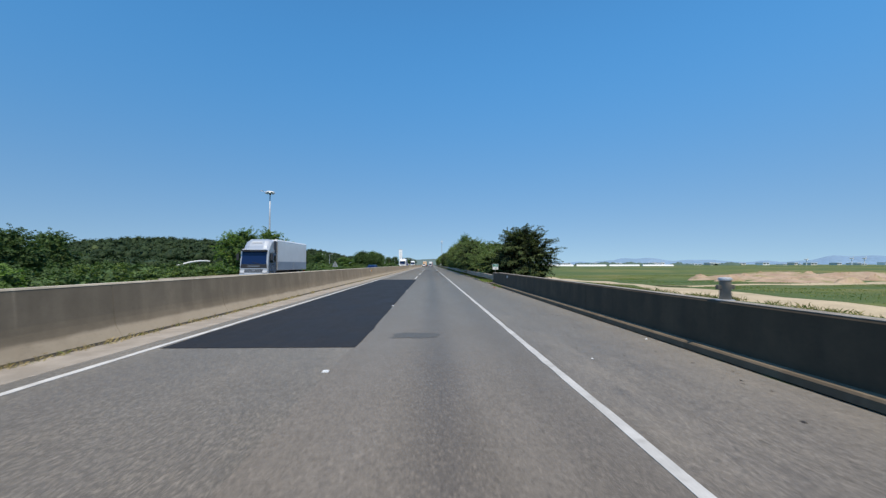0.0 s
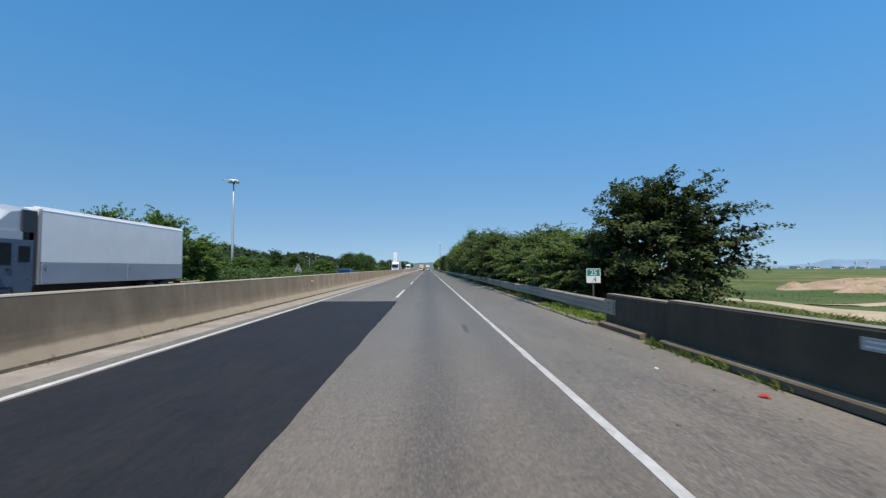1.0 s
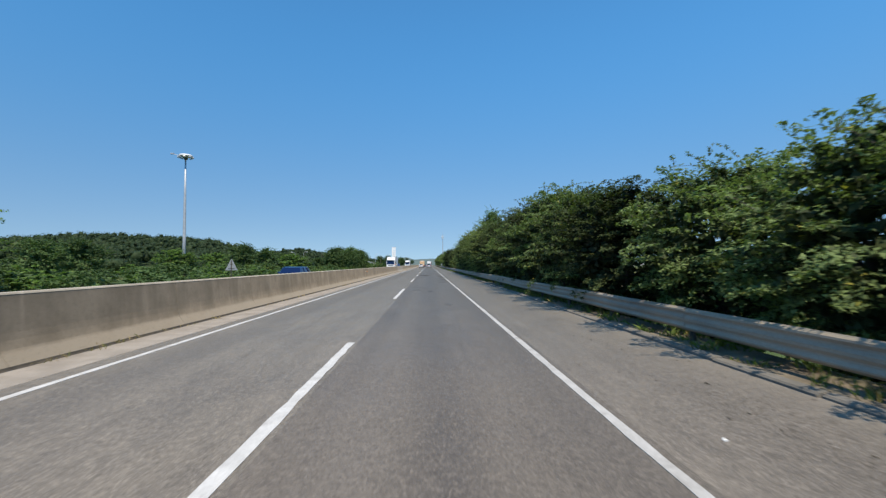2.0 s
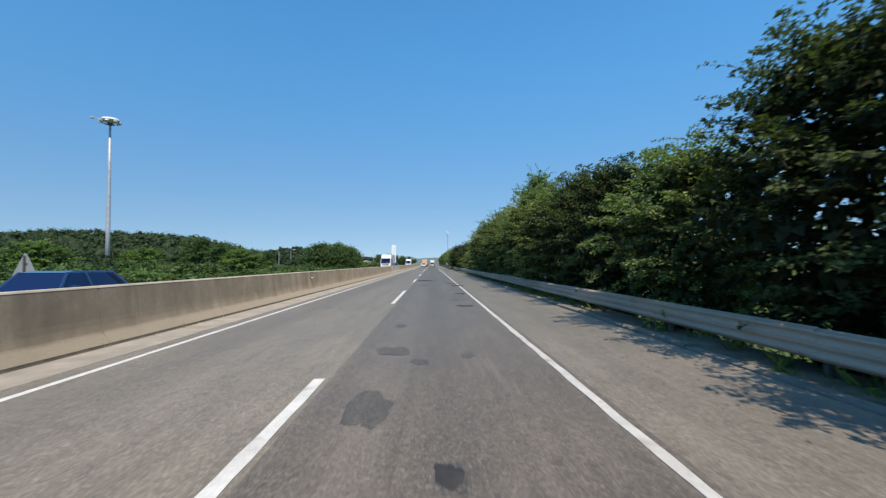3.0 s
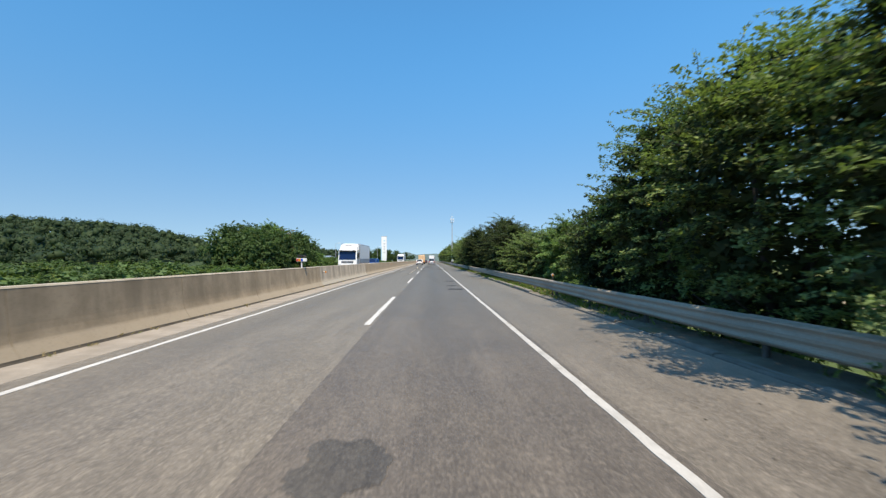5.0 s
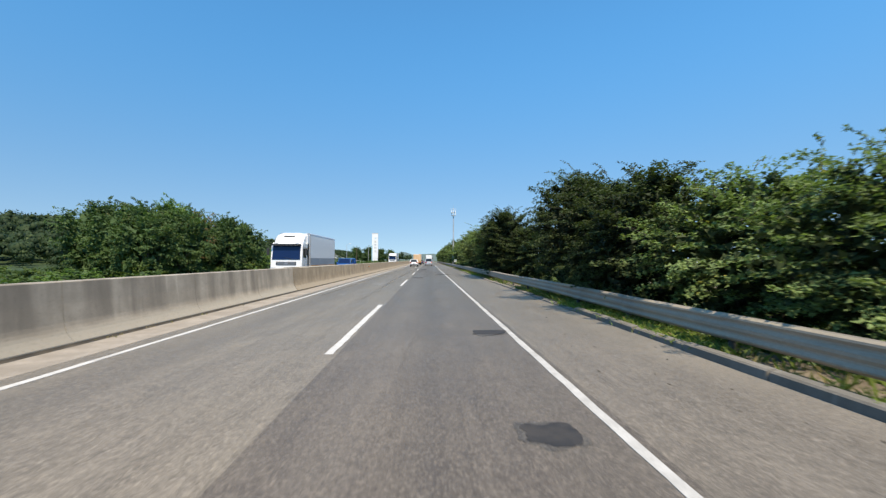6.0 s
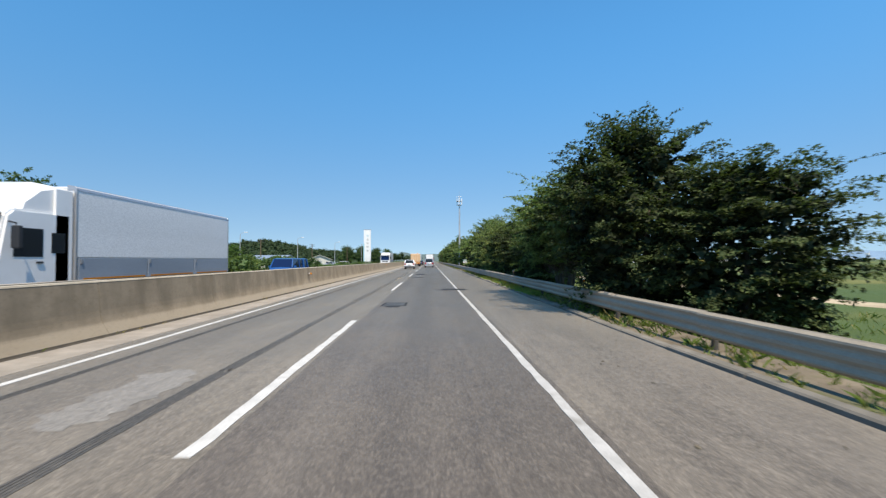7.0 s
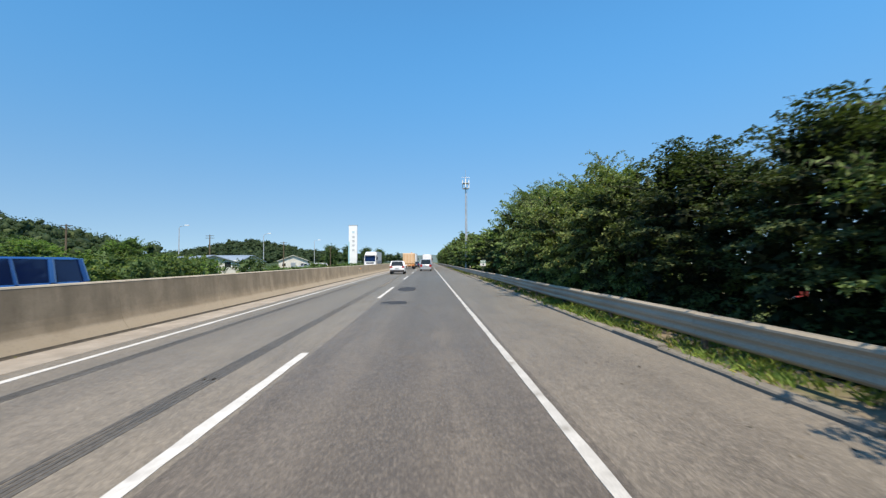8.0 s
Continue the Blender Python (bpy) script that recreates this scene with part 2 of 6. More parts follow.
M_LANE_RIGHT = asphalt("asphalt_right_lane", (0.090, 0.076, 0.063), (0.128, 0.110, 0.091),
                       tracks=((1.78, 0.6, 0.75, (0.065, 0.056, 0.048)), (3.15, 0.6, 0.45, (0.075, 0.065, 0.055)), (0.9, 0.5, 0.3, (0.148, 0.131, 0.112))), older=(44, 62, (0.151, 0.130, 0.104)))
M_SHOULDER = asphalt("asphalt_shoulder", (0.129, 0.111, 0.090), (0.174, 0.151, 0.122), dust_lit_foot=(4.9, 6.6, (0.205, 0.174, 0.135)), flecks=(5.3, 1.0))
M_FRESH = asphalt("asphalt_fresh", (0.014, 0.0135, 0.0145), (0.020, 0.019, 0.020), patchy=0.2, chips=0.2, shine=0.25, dusty=0.04)
M_PATCH = surface("asphalt_repair", (0.019, 0.018, 0.018), (0.046, 0.041, 0.037), 3.2, 0.75, fine=55, bump=0.5)
M_SEAL = asphalt("asphalt_worn_track", (0.059, 0.053, 0.047), (0.086, 0.078, 0.068), patchy=0.6, chips=0.4)
M_STAIN = asphalt("asphalt_stain", (0.058, 0.051, 0.044), (0.080, 0.072, 0.061), patchy=0.6)
M_GROOVE = asphalt("asphalt_groove", (0.060, 0.055, 0.048), (0.090, 0.082, 0.072), patchy=0.6)
M_SEAL_DARK = asphalt("asphalt_sealed_field", (0.036, 0.033, 0.031), (0.060, 0.054, 0.049), patchy=0.6, chips=0.3)
M_OPPOSITE = asphalt("asphalt_opposite", (0.151, 0.139, 0.122), (0.202, 0.186, 0.164))
M_PALE_STAIN = asphalt("pale_spill", (0.180, 0.166, 0.146), (0.222, 0.206, 0.184), patchy=0.3)
M_LINE = surface("road_paint", (0.437, 0.424, 0.395), (0.538, 0.525, 0.496), 3.0, 0.75, fine=45, bump=0.35, cc=(0.302, 0.286, 0.256))
M_LINE_BRIGHT = surface("fresh_road_paint", (0.53, 0.515, 0.48), (0.64, 0.625, 0.59), 3.0, 0.75, fine=45, bump=0.35, cc=(0.42, 0.40, 0.37))
M_BARRIER = concrete("barrier_concrete", (0.214, 0.174, 0.122), (0.299, 0.246, 0.177), (0.114, 0.092, 0.063), 0.50, (0.285, 0.242, 0.182), grime=(28, 62, 0.6))
M_BARRIER_NEW = concrete("barrier_concrete_pale", (0.290, 0.257, 0.208), (0.387, 0.345, 0.283), (0.150, 0.130, 0.104), 0.8, (0.299, 0.275, 0.229))
# parapet colour darkened to carry the shade on its road face
M_PARAPET = concrete("parapet_concrete_shaded", (0.072, 0.050, 0.028), (0.104, 0.073, 0.042), (0.042, 0.031, 0.020), 0.6)
M_GUTTER = concrete("gutter_concrete", (0.222, 0.194, 0.160), (0.308, 0.273, 0.230), (0.150, 0.128, 0.105), 0.6)
# paler than the barrier, to hold the sun along its top edge
M_LIT_TOP = concrete("sunlit_barrier_top", (0.360, 0.320, 0.250), (0.470, 0.420, 0.335), (0.230, 0.200, 0.155), 0.4)
M_KERBSTONE = concrete("kerb_stone_concrete", (0.145, 0.132, 0.109), (0.207, 0.188, 0.158), (0.075, 0.067, 0.055), 0.6)
M_KERB = concrete("kerb_concrete", (0.128, 0.094, 0.059), (0.182, 0.138, 0.090), (0.066, 0.053, 0.037), 0.6)
M_RAIL = surface("galvanised_steel", (0.320, 0.272, 0.205), (0.410, 0.352, 0.270), 1.2, 0.78, 0.0, fine=30, bump=0.15, stretch=(1, 0.3, 1), cc=(0.250, 0.216, 0.170))
M_POST = surface("galvanised_post", (0.055, 0.052, 0.046), (0.09, 0.085, 0.075), 3, 0.75, 0.0, bump=0.1)
M_STEEL = surface("mast_steel", (0.42, 0.44, 0.46), (0.55, 0.57, 0.59), 1.5, 0.5, 0.3, bump=0.05)
M_BARK = surface("bark", (0.05, 0.040, 0.030), (0.10, 0.082, 0.064), 9, 0.9, fine=30, bump=0.7, local=True, stretch=(1, 1, 0.25))
M_LEAF = leafage("zelkova_leaves", (0.058, 0.085, 0.032), (0.195, 0.260, 0.094), (0.260, 0.248, 0.052), 0.010, 0.26)
M_LEAF_DARK = leafage("dark_leaves", (0.028, 0.040, 0.015), (0.094, 0.123, 0.044), (0.123, 0.114, 0.028), 0.004, 0.2)
M_LEAF_BRIGHT = leafage("bright_leaves", (0.059, 0.108, 0.027), (0.158, 0.243, 0.063), (0.234, 0.216, 0.045), 0.012, 0.35)
M_LEAF_SCRUB = leafage("scrub_leaves", (0.054, 0.090, 0.020), (0.135, 0.184, 0.045), (0.198, 0.189, 0.054), 0.02, 0.25)
M_LEAF_FAR = leafage("woodland_leaves", (0.016, 0.031, 0.013), (0.038, 0.061, 0.023), (0.072, 0.099, 0.036), 0.03, 0.15)
M_LEAF_BROWN = leafage("withered_leaves", (0.13, 0.075, 0.035), (0.22, 0.14, 0.07), (0.10, 0.13, 0.04), 0.2)
# inner foliage darker than the leaves, to carry the shade within crowns
M_SHADE_FILL = leafage("inner_foliage_shade", (0.020, 0.032, 0.014), (0.061, 0.081, 0.032), (0.047, 0.057, 0.019), 0.01, 0.15)
M_SHADE_FILL_DARK = leafage("deep_foliage_shade", (0.010, 0.016, 0.007), (0.031, 0.043, 0.017), (0.039, 0.052, 0.019), 0.01, 0.1)
M_SHADE_FILL_GREEN = leafage("inner_green_foliage_shade", (0.036, 0.068, 0.025), (0.090, 0.144, 0.050), (0.096, 0.147, 0.036), 0.01, 0.15)
M_GRASS = leafage("verge_grass", (0.068, 0.112, 0.021), (0.166, 0.212, 0.048), (0.324, 0.261, 0.108), 0.15)
M_TURF = leafage("verge_turf", (0.100, 0.158, 0.030), (0.225, 0.300, 0.070), (0.30, 0.26, 0.10), 0.06)
M_OCHRE = leafage("ripe_grass", (0.130, 0.125, 0.036), (0.240, 0.212, 0.075), (0.09, 0.13, 0.03), 0.3)
M_WEED = leafage("kerb_weeds", (0.060, 0.096, 0.020), (0.150, 0.198, 0.045), (0.270, 0.216, 0.090), 0.12)
M_LEAF_GREEN = leafage("fresh_green_leaves", (0.062, 0.109, 0.033), (0.184, 0.266, 0.086), (0.244, 0.244, 0.055), 0.015, 0.28)
M_LEAF_OLIVE = leafage("olive_leaves", (0.074, 0.100, 0.032), (0.223, 0.274, 0.096), (0.298, 0.249, 0.062), 0.015, 0.25)
M_LEAF_SIDE = leafage("robinia_leaves", (0.032, 0.063, 0.023), (0.097, 0.150, 0.051), (0.128, 0.126, 0.046), 0.02, 0.25)
M_DRY = leafage("dry_grass", (0.28, 0.21, 0.10), (0.40, 0.32, 0.17), (0.15, 0.17, 0.05), 0.2)


def ground_material():
    m, nt, p = nodes_of("field_ground")
    big = noise_of(nt, 0.035, 6, 0.6)
    mid = noise_of(nt, 0.25, 5, 0.65, (0.5, 1, 1))
    far = noise_of(nt, 0.012, 4, 0.6, (0.35, 1.6, 1))
    col = mix_of(nt, ramp_of(nt, mid, 0.32, 0.68), (0.066, 0.092, 0.013), (0.128, 0.146, 0.026))
    col = mix_of(nt, ramp_of(nt, big, 0.46, 0.62, 0, 0.8), col, (0.190, 0.168, 0.048))
    col = mix_of(nt, ramp_of(nt, far, 0.44, 0.56, 0, 0.85), col, (0.046, 0.086, 0.015))
    # undergrowth of the wooded slope
    col = mix_of(nt, ramp_of(nt, maths(nt, "ADD", axis_of(nt, "X"), ramp_of(nt, noise_of(nt, 0.06, 3), 0.3, 0.7, -9, 9)), -34, -44), col, (0.026, 0.049, 0.011))
    fine = noise_of(nt, 2.6, 5, 0.75)
    col = mix_of(nt, ramp_of(nt, fine, 0.45, 0.75, 0, 0.6), col, (0.044, 0.073, 0.012))
    nt.links.new(col, p.inputs["Base Color"])
    p.inputs["Roughness"].default_value = 0.95
    bump_of(nt, p, maths(nt, "ADD", fine, mid), 0.8, 0.15)
    return m


M_FIELD = ground_material()
M_SAND = surface("sandy_track", (0.422, 0.334, 0.211), (0.528, 0.422, 0.273), 0.4, 0.95, fine=8, bump=0.5, cc=(0.352, 0.290, 0.176))
M_EARTH = surface("bare_earth", (0.317, 0.211, 0.136), (0.440, 0.326, 0.224), 0.35, 0.95, fine=3, bump=0.8, cc=(0.194, 0.194, 0.062))
M_DIRT = surface("gutter_dirt", (0.040, 0.033, 0.024), (0.085, 0.070, 0.050), 3.0, 0.95, fine=25, bump=0.6)
M_SOIL = surface("verge_soil", (0.12, 0.095, 0.065), (0.22, 0.18, 0.125), 1.5, 0.95, fine=25, bump=0.6, cc=(0.10, 0.11, 0.035))


def plain(name, c, rough=0.5, metal=0.0, coat=0.0):
    return surface(name, c, tuple(v * 0.94 for v in c), 1.2, rough, metal, fine=30, bump=0.03, local=True, coat=coat)


M_WHITE = plain("white_paint", (0.80, 0.80, 0.79), 0.35, coat=0.4)
M_SILVER = plain("silver_paint", (0.46, 0.47, 0.49), 0.3, 0.4, 0.6)
M_GREYBLUE = plain("silver_grey_paint", (0.40, 0.43, 0.47), 0.35, 0.2, 0.5)
M_CAB_SIDE = plain("grey_blue_paint", (0.09, 0.125, 0.18), 0.3, 0.2, 0.5)
M_ALU = surface("box_panel", (0.78, 0.78, 0.77), (0.84, 0.84, 0.83), 0.6, 0.4, 0.0, fine=20, bump=0.04, local=True, stretch=(1, 0.1, 1.5), cc=(0.75, 0.75, 0.74))
M_GATE = surface("side_gate_grey", (0.27, 0.31, 0.36), (0.33, 0.37, 0.42), 1.0, 0.5, 0.1, local=True, bump=0.05, stretch=(1, 0.2, 1))
M_NAVY = plain("blue_paint", (0.015, 0.075, 0.25), 0.25, 0.0, 0.8)
M_DARKBLUE = plain("dark_blue_paint", (0.012, 0.035, 0.10), 0.2, 0.2, 0.8)
M_ORANGE = plain("orange_paint", (0.62, 0.30, 0.10), 0.5)
M_CREAM = plain("cream_orange_paint", (0.74, 0.52, 0.32), 0.5)
M_RED = plain("red_paint", (0.50, 0.05, 0.03), 0.5)
M_BLACK = plain("black_plastic", (0.022, 0.022, 0.024), 0.6)
M_RUBBER = plain("tyre_rubber", (0.018, 0.018, 0.018), 0.85)
M_RIM = plain("wheel_metal", (0.45, 0.45, 0.46), 0.35, 0.7)
M_GLASS = glass_pane("vehicle_glass")
M_GLASS_BLUE = glass_pane("blue_tinted_glass", (0.006, 0.016, 0.060))
M_TAIL = lamp_lens("tail_lamp", (0.45, 0.02, 0.015))
M_HEAD = lamp_lens("head_lamp", (0.75, 0.76, 0.78))
M_BLUE_LENS = lamp_lens("blue_lens", (0.02, 0.10, 0.55))
M_AMBER = lamp_lens("amber_reflector", (0.75, 0.27, 0.02))
M_PLATE = plain("plate_white", (0.72, 0.72, 0.70), 0.5)
M_INK = plain("dark_ink", (0.03, 0.035, 0.05), 0.6)
M_SIGN_GREEN = plain("sign_green", (0.01, 0.18, 0.13), 0.4)
M_SIGN_BACK = plain("sign_back", (0.42, 0.43, 0.43), 0.45, 0.4)
M_SIGN_BLUE = plain("sign_pale_blue", (0.35, 0.62, 0.72), 0.5)
M_ROOF_BLUE = surface("blue_grey_roofing", (0.20, 0.26, 0.33), (0.27, 0.33, 0.41), 0.8, 0.55, fine=6, bump=0.2, local=True)
M_PLASTER = surface("pale_plaster", (0.55, 0.54, 0.50), (0.66, 0.65, 0.61), 0.8, 0.9, local=True)
M_POOL = plain("white_plastic", (0.78, 0.78, 0.76), 0.5)


# ---- building helpers ----
def thing(name, label, category, m=None, group="", kind=""):
    ob = tagged(new(name), label, category, group, kind)
    if m is not None:
        ob.matrix_world = m
    return ob


def link_mesh(name, me, material, parent=None, label="", smooth=False):
    if material is not None:
        me.materials.append(material)
    if smooth:
        me.polygons.foreach_set("use_smooth", [True] * len(me.polygons))
    ob = new(name, me)
    if parent is not None:
        ob.parent = parent
    if label:
        ob["label"] = label
    return ob


def part(name, bm, material, parent, label="", smooth=False):
    """A bmesh as one mesh object under a thing or a part."""
    bmesh.ops.recalc_face_normals(bm, faces=bm.faces[:])
    me = bpy.data.meshes.new(name)
    bm.to_mesh(me)
    bm.free()
    return link_mesh(name, me, material, parent, label, smooth)


def box(x0, x1, y0, y1, z0, z1, bevel=0.0, bm=None):
    bm = bm or bmesh.new()
    made = bmesh.ops.create_cube(bm, size=1, matrix=Matrix.Translation(((x0 + x1) / 2, (y0 + y1) / 2, (z0 + z1) / 2)) @ Matrix.Diagonal((abs(x1 - x0), abs(y1 - y0), abs(z1 - z0), 1)))
    if bevel:
        es = {e for v in made["verts"] for e in v.link_edges}
        bmesh.ops.bevel(bm, geom=list(es), offset=bevel, segments=2, affect="EDGES", profile=0.6)
    return bm


def prism(outline, y0, y1, bm=None, ends=True):
    """An outline of (x, z) drawn along y."""
    bm = bm or bmesh.new()
    a = [bm.verts.new((x, y0, z)) for x, z in outline]
    b = [bm.verts.new((x, y1, z)) for x, z in outline]
    n = len(outline)
    for i in range(n):
        bm.faces.new((a[i], a[(i + 1) % n], b[(i + 1) % n], b[i]))
    if ends:
        bm.faces.new(a[::-1])
        bm.faces.new(b)
    return bm


def slab_x(outline, x0, x1, bm=None, bevel=0.0):
    """An outline of (y, z) drawn along x."""
    bm = bm or bmesh.new()
    a = [bm.verts.new((x0, y, z)) for y, z in outline]
    b = [bm.verts.new((x1, y, z)) for y, z in outline]
    n = len(outline)
    fs = [bm.faces.new((a[i], a[(i + 1) % n], b[(i + 1) % n], b[i])) for i in range(n)]
    fs += [bm.faces.new(a[::-1]), bm.faces.new(b)]
    if bevel:
        bmesh.ops.bevel(bm, geom=list({e for f in fs for e in f.edges}), offset=bevel, segments=2, affect="EDGES")
    return bm


def tube(points, radii, sides=8, bm=None, cap=True):
    bm = bm or bmesh.new()
    rings = []
    for i, p in enumerate(points):
        p = Vector(p)
        d = (Vector(points[min(i + 1, len(points) - 1)]) - Vector(points[max(i - 1, 0)])).normalized()
        u = d.orthogonal().normalized() if abs(d.z) > 0.9 else d.cross(Vector((0, 0, 1))).normalized()
        v = d.cross(u)
        rings.append([bm.verts.new(p + (u * math.cos(k * 2 * math.pi / sides) + v * math.sin(k * 2 * math.pi / sides)) * radii[i]) for k in range(sides)])
    for a, b in zip(rings, rings[1:]):
        for k in range(sides):
            bm.faces.new((a[k], a[(k + 1) % sides], b[(k + 1) % sides], b[k]))
    if cap:
        bm.faces.new(rings[0][::-1])
        bm.faces.new(rings[-1])
    return bm


def lathe(profile, axis="x", sides=20, bm=None):
    """(radius, along) spun round the axis."""
    bm = bm or bmesh.new()
    rings = []
    for r, a in profile:
        ring = []
        for k in range(sides):
            c, s = math.cos(2 * math.pi * k / sides) * r, math.sin(2 * math.pi * k / sides) * r
            ring.append(bm.verts.new((a, c, s) if axis == "x" else (c, s, a)))
        rings.append(ring)
    for a, b in zip(rings, rings[1:]):
        for k in range(sides):
            bm.faces.new((a[k], a[(k + 1) % sides], b[(k + 1) % sides], b[k]))
    bm.faces.new(rings[0][::-1])
    bm.faces.new(rings[-1])
    return bm


def loft(sections, bm=None):
    """Rings of points, all of one length, joined in order and closed at the ends."""
    bm = bm or bmesh.new()
    rings = [[bm.verts.new(p) for p in s] for s in sections]
    n = len(rings[0])
    for a, b in zip(rings, rings[1:]):
        for k in range(n):
            bm.faces.new((a[k], a[(k + 1) % n], b[(k + 1) % n], b[k]))
    bm.faces.new(rings[0][::-1])
    bm.faces.new(rings[-1])
    return bm


def raw_mesh(name, verts, faces):
    """Fast mesh from arrays; every face has the same number of corners."""
    me = bpy.data.meshes.new(name)
    n, k = len(faces), faces.shape[1]
    me.vertices.add(len(verts))
    me.vertices.foreach_set("co", np.ascontiguousarray(verts, dtype=np.float32).ravel())
    me.loops.add(n * k)
    me.loops.foreach_set("vertex_index", np.ascontiguousarray(faces, dtype=np.int32).ravel())
    me.polygons.add(n)
    me.polygons.foreach_set("loop_start", np.arange(0, n * k, k, dtype=np.int32))
    me.polygons.foreach_set("loop_total", np.full(n, k, dtype=np.int32))
    me.update(calc_edges=True)
    return me


# ---- ground ----
def ground_height(x, y):
    x, y = np.asarray(x, float), np.asarray(y, float)
    s = np.clip((x - 7.5) / 5.5, 0, 1)
    right = -0.08 - 1.42 * s * s * (3 - 2 * s)
    left = -0.35 + 0.0 * x
    beyond = np.clip((y - 330) / 70, 0, 1)
    rise = np.clip((-x - 45 + 17 * beyond) / (40 - 22 * beyond), 0, 1)
    # a broad wooded hill beyond the farmland, and a second dome behind the service area
    hills = 14.0 * np.exp(-((x + 187) / 76) ** 4 - ((y - 322) / 66) ** 2)
    hills = np.maximum(hills, 15.0 * np.exp(-((x + 160) / 50) ** 2 - ((y - 600) / 62) ** 2))
    hills = np.maximum(hills, 5.0 * np.exp(-((x + 106) / 40) ** 2 - ((y - 590) / 60) ** 2))
    wob = 0.12 * np.sin(x * 0.31 + 1.3 * np.sin(y * 0.17)) * np.sin(y * 0.23 + 0.7) + 0.25 * np.sin(x * 0.05) * np.sin(y * 0.043)
    z = np.where(x > 7, right, np.where(x < -17.5, left + rise * hills, -0.35))
    return z + np.where((x > 14) | (x < -24), wob, 0)


gx = np.unique(np.concatenate([np.arange(-320, -16, 4.0), [-17.5, -16.5, 6.5, 7.0, 7.5], np.arange(8, 30, 1.0), np.arange(30, 110, 2.5),
                               [120, 140, 170, 220, 300, 420, 600, 900, 1400, 2200, 4200, -340, -400, -500, -800, -1300, -2200, -4200]]))
gy = np.unique(np.concatenate([np.arange(-60, 330, 4.0), np.arange(330, 800, 12.0), [-80, -120, -200, -400, -900, 850, 950, 1100, 1400, 2000, 3000, 4600]]))
GX, GY = np.meshgrid(gx, gy, indexing="ij")
gv = np.stack([GX, GY, ground_height(GX, GY)], -1).reshape(-1, 3)
ii = np.arange(len(gx) * len(gy)).reshape(len(gx), len(gy))
gf = np.stack([ii[:-1, :-1], ii[1:, :-1], ii[1:, 1:], ii[:-1, 1:]], -1).reshape(-1, 4)
ground = tagged(link_mesh("ground", raw_mesh("ground", gv, gf), M_FIELD, smooth=True), "green summer field and grassy slopes beside the highway", "ground", kind="structure")


def draped(name, xs_of_y, y0, y1, step, lift, material, label, category, across=6, seed=1):
    """A strip laid on the ground: xs_of_y gives its two edges at y."""
    r = np.random.default_rng(seed)
    ys = np.arange(y0, y1 + step, step)
    vs = []
    for y in ys:
        a, b = xs_of_y(y)
        a, b = a + r.normal() * 0.25, b + r.normal() * 0.25
        for k in range(across + 1):
            x = a + (b - a) * k / across
            edge = 0.0 if 0 < k < across else -0.1
            vs.append((x, y, float(ground_height(x, y)) + lift + edge))
    n = across + 1
    idx = np.arange(len(ys) * n).reshape(len(ys), n)
    fs = np.stack([idx[:-1, :-1], idx[:-1, 1:], idx[1:, 1:], idx[1:, :-1]], -1).reshape(-1, 4)
    return tagged(link_mesh(name, raw_mesh(name, np.array(vs), fs), material, smooth=True), label, category, kind="structure")


draped("dirt_track", lambda y: (26.0 + 3.4 / (1 + math.exp((54 - y) * 0.35)) + 0.5 * math.sin(y * 0.13), 31.8 + 0.5 * math.sin(y * 0.17 + 1) + 0.6 / (1 + math.exp((66 - y) * 0.3))), -60, 420, 3, 0.09, M_SAND, "pale sandy farm track along the field", "dirt track")
draped("dirt_track", lambda y: (31.5 + (y - 58) * 3.2, 37 + (y - 58) * 4.4), 58, 72, 1.0, 0.1, M_SAND, "pale sandy turnout joining the farm track", "dirt track", seed=4)


def earth_mound(x, y, rx, ry, h, seed):
    r = np.random.default_rng(seed)
    n, m = 22, 9
    vs, fs = [], []
    ph = r.uniform(0, 6, 4)
    for j in range(m + 1):
        for k in range(n):
            a = 2 * math.pi * k / n
            q = j / m
            w = 1 + 0.10 * math.sin(3 * a + ph[0]) + 0.08 * math.sin(5 * a + ph[1])
            px, py = x + rx * q * w * math.cos(a), y + ry * q * w * math.sin(a)
            hz = h * math.cos(q * 1.5708) ** 1.4 * (1 + 0.35 * q * math.sin(4 * a + ph[2] + q * 5) + 0.22 * math.sin(7 * a + ph[3]) * math.sin(q * 9 + ph[0])) - 0.15 * (j == m)
            vs.append((px, py, float(ground_height(px, py)) + hz + 0.05))
    for j in range(m):
        for k in range(n):
            fs.append((j * n + k, j * n + (k + 1) % n, (j + 1) * n + (k + 1) % n, (j + 1) * n + k))
    return tagged(link_mesh("earth_mound", raw_mesh("earth_mound", np.array(vs), np.array(fs)), M_EARTH, smooth=True),
                  "low mound of reddish bare earth in the green field", "earth mound", group="earth mounds in the field")


rh = random.Random(15)
HEAPS = [(62, 73, 7, 4, 0.5), (68, 76, 9, 5, 0.7), (63, 88, 9, 5, 0.7), (78, 84, 9, 6, 0.8), (76, 98, 10, 6, 0.8), (92, 94, 11, 7, 0.9), (90, 108, 11, 6, 0.8), (108, 104, 12, 7, 0.9), (124, 98, 12, 7, 0.8)]
HEAPS += [(x + rh.uniform(-7, 7), y + rh.uniform(-5, 5), rh.uniform(1.6, 3.2), rh.uniform(1.2, 2.2), rh.uniform(0.5, 1.0)) for x, y, *_ in HEAPS for _ in range(2)]
for k, (x, y, rx, ry, h) in enumerate(HEAPS):
    earth_mound(x, y, rx, ry, h, 40 + k)


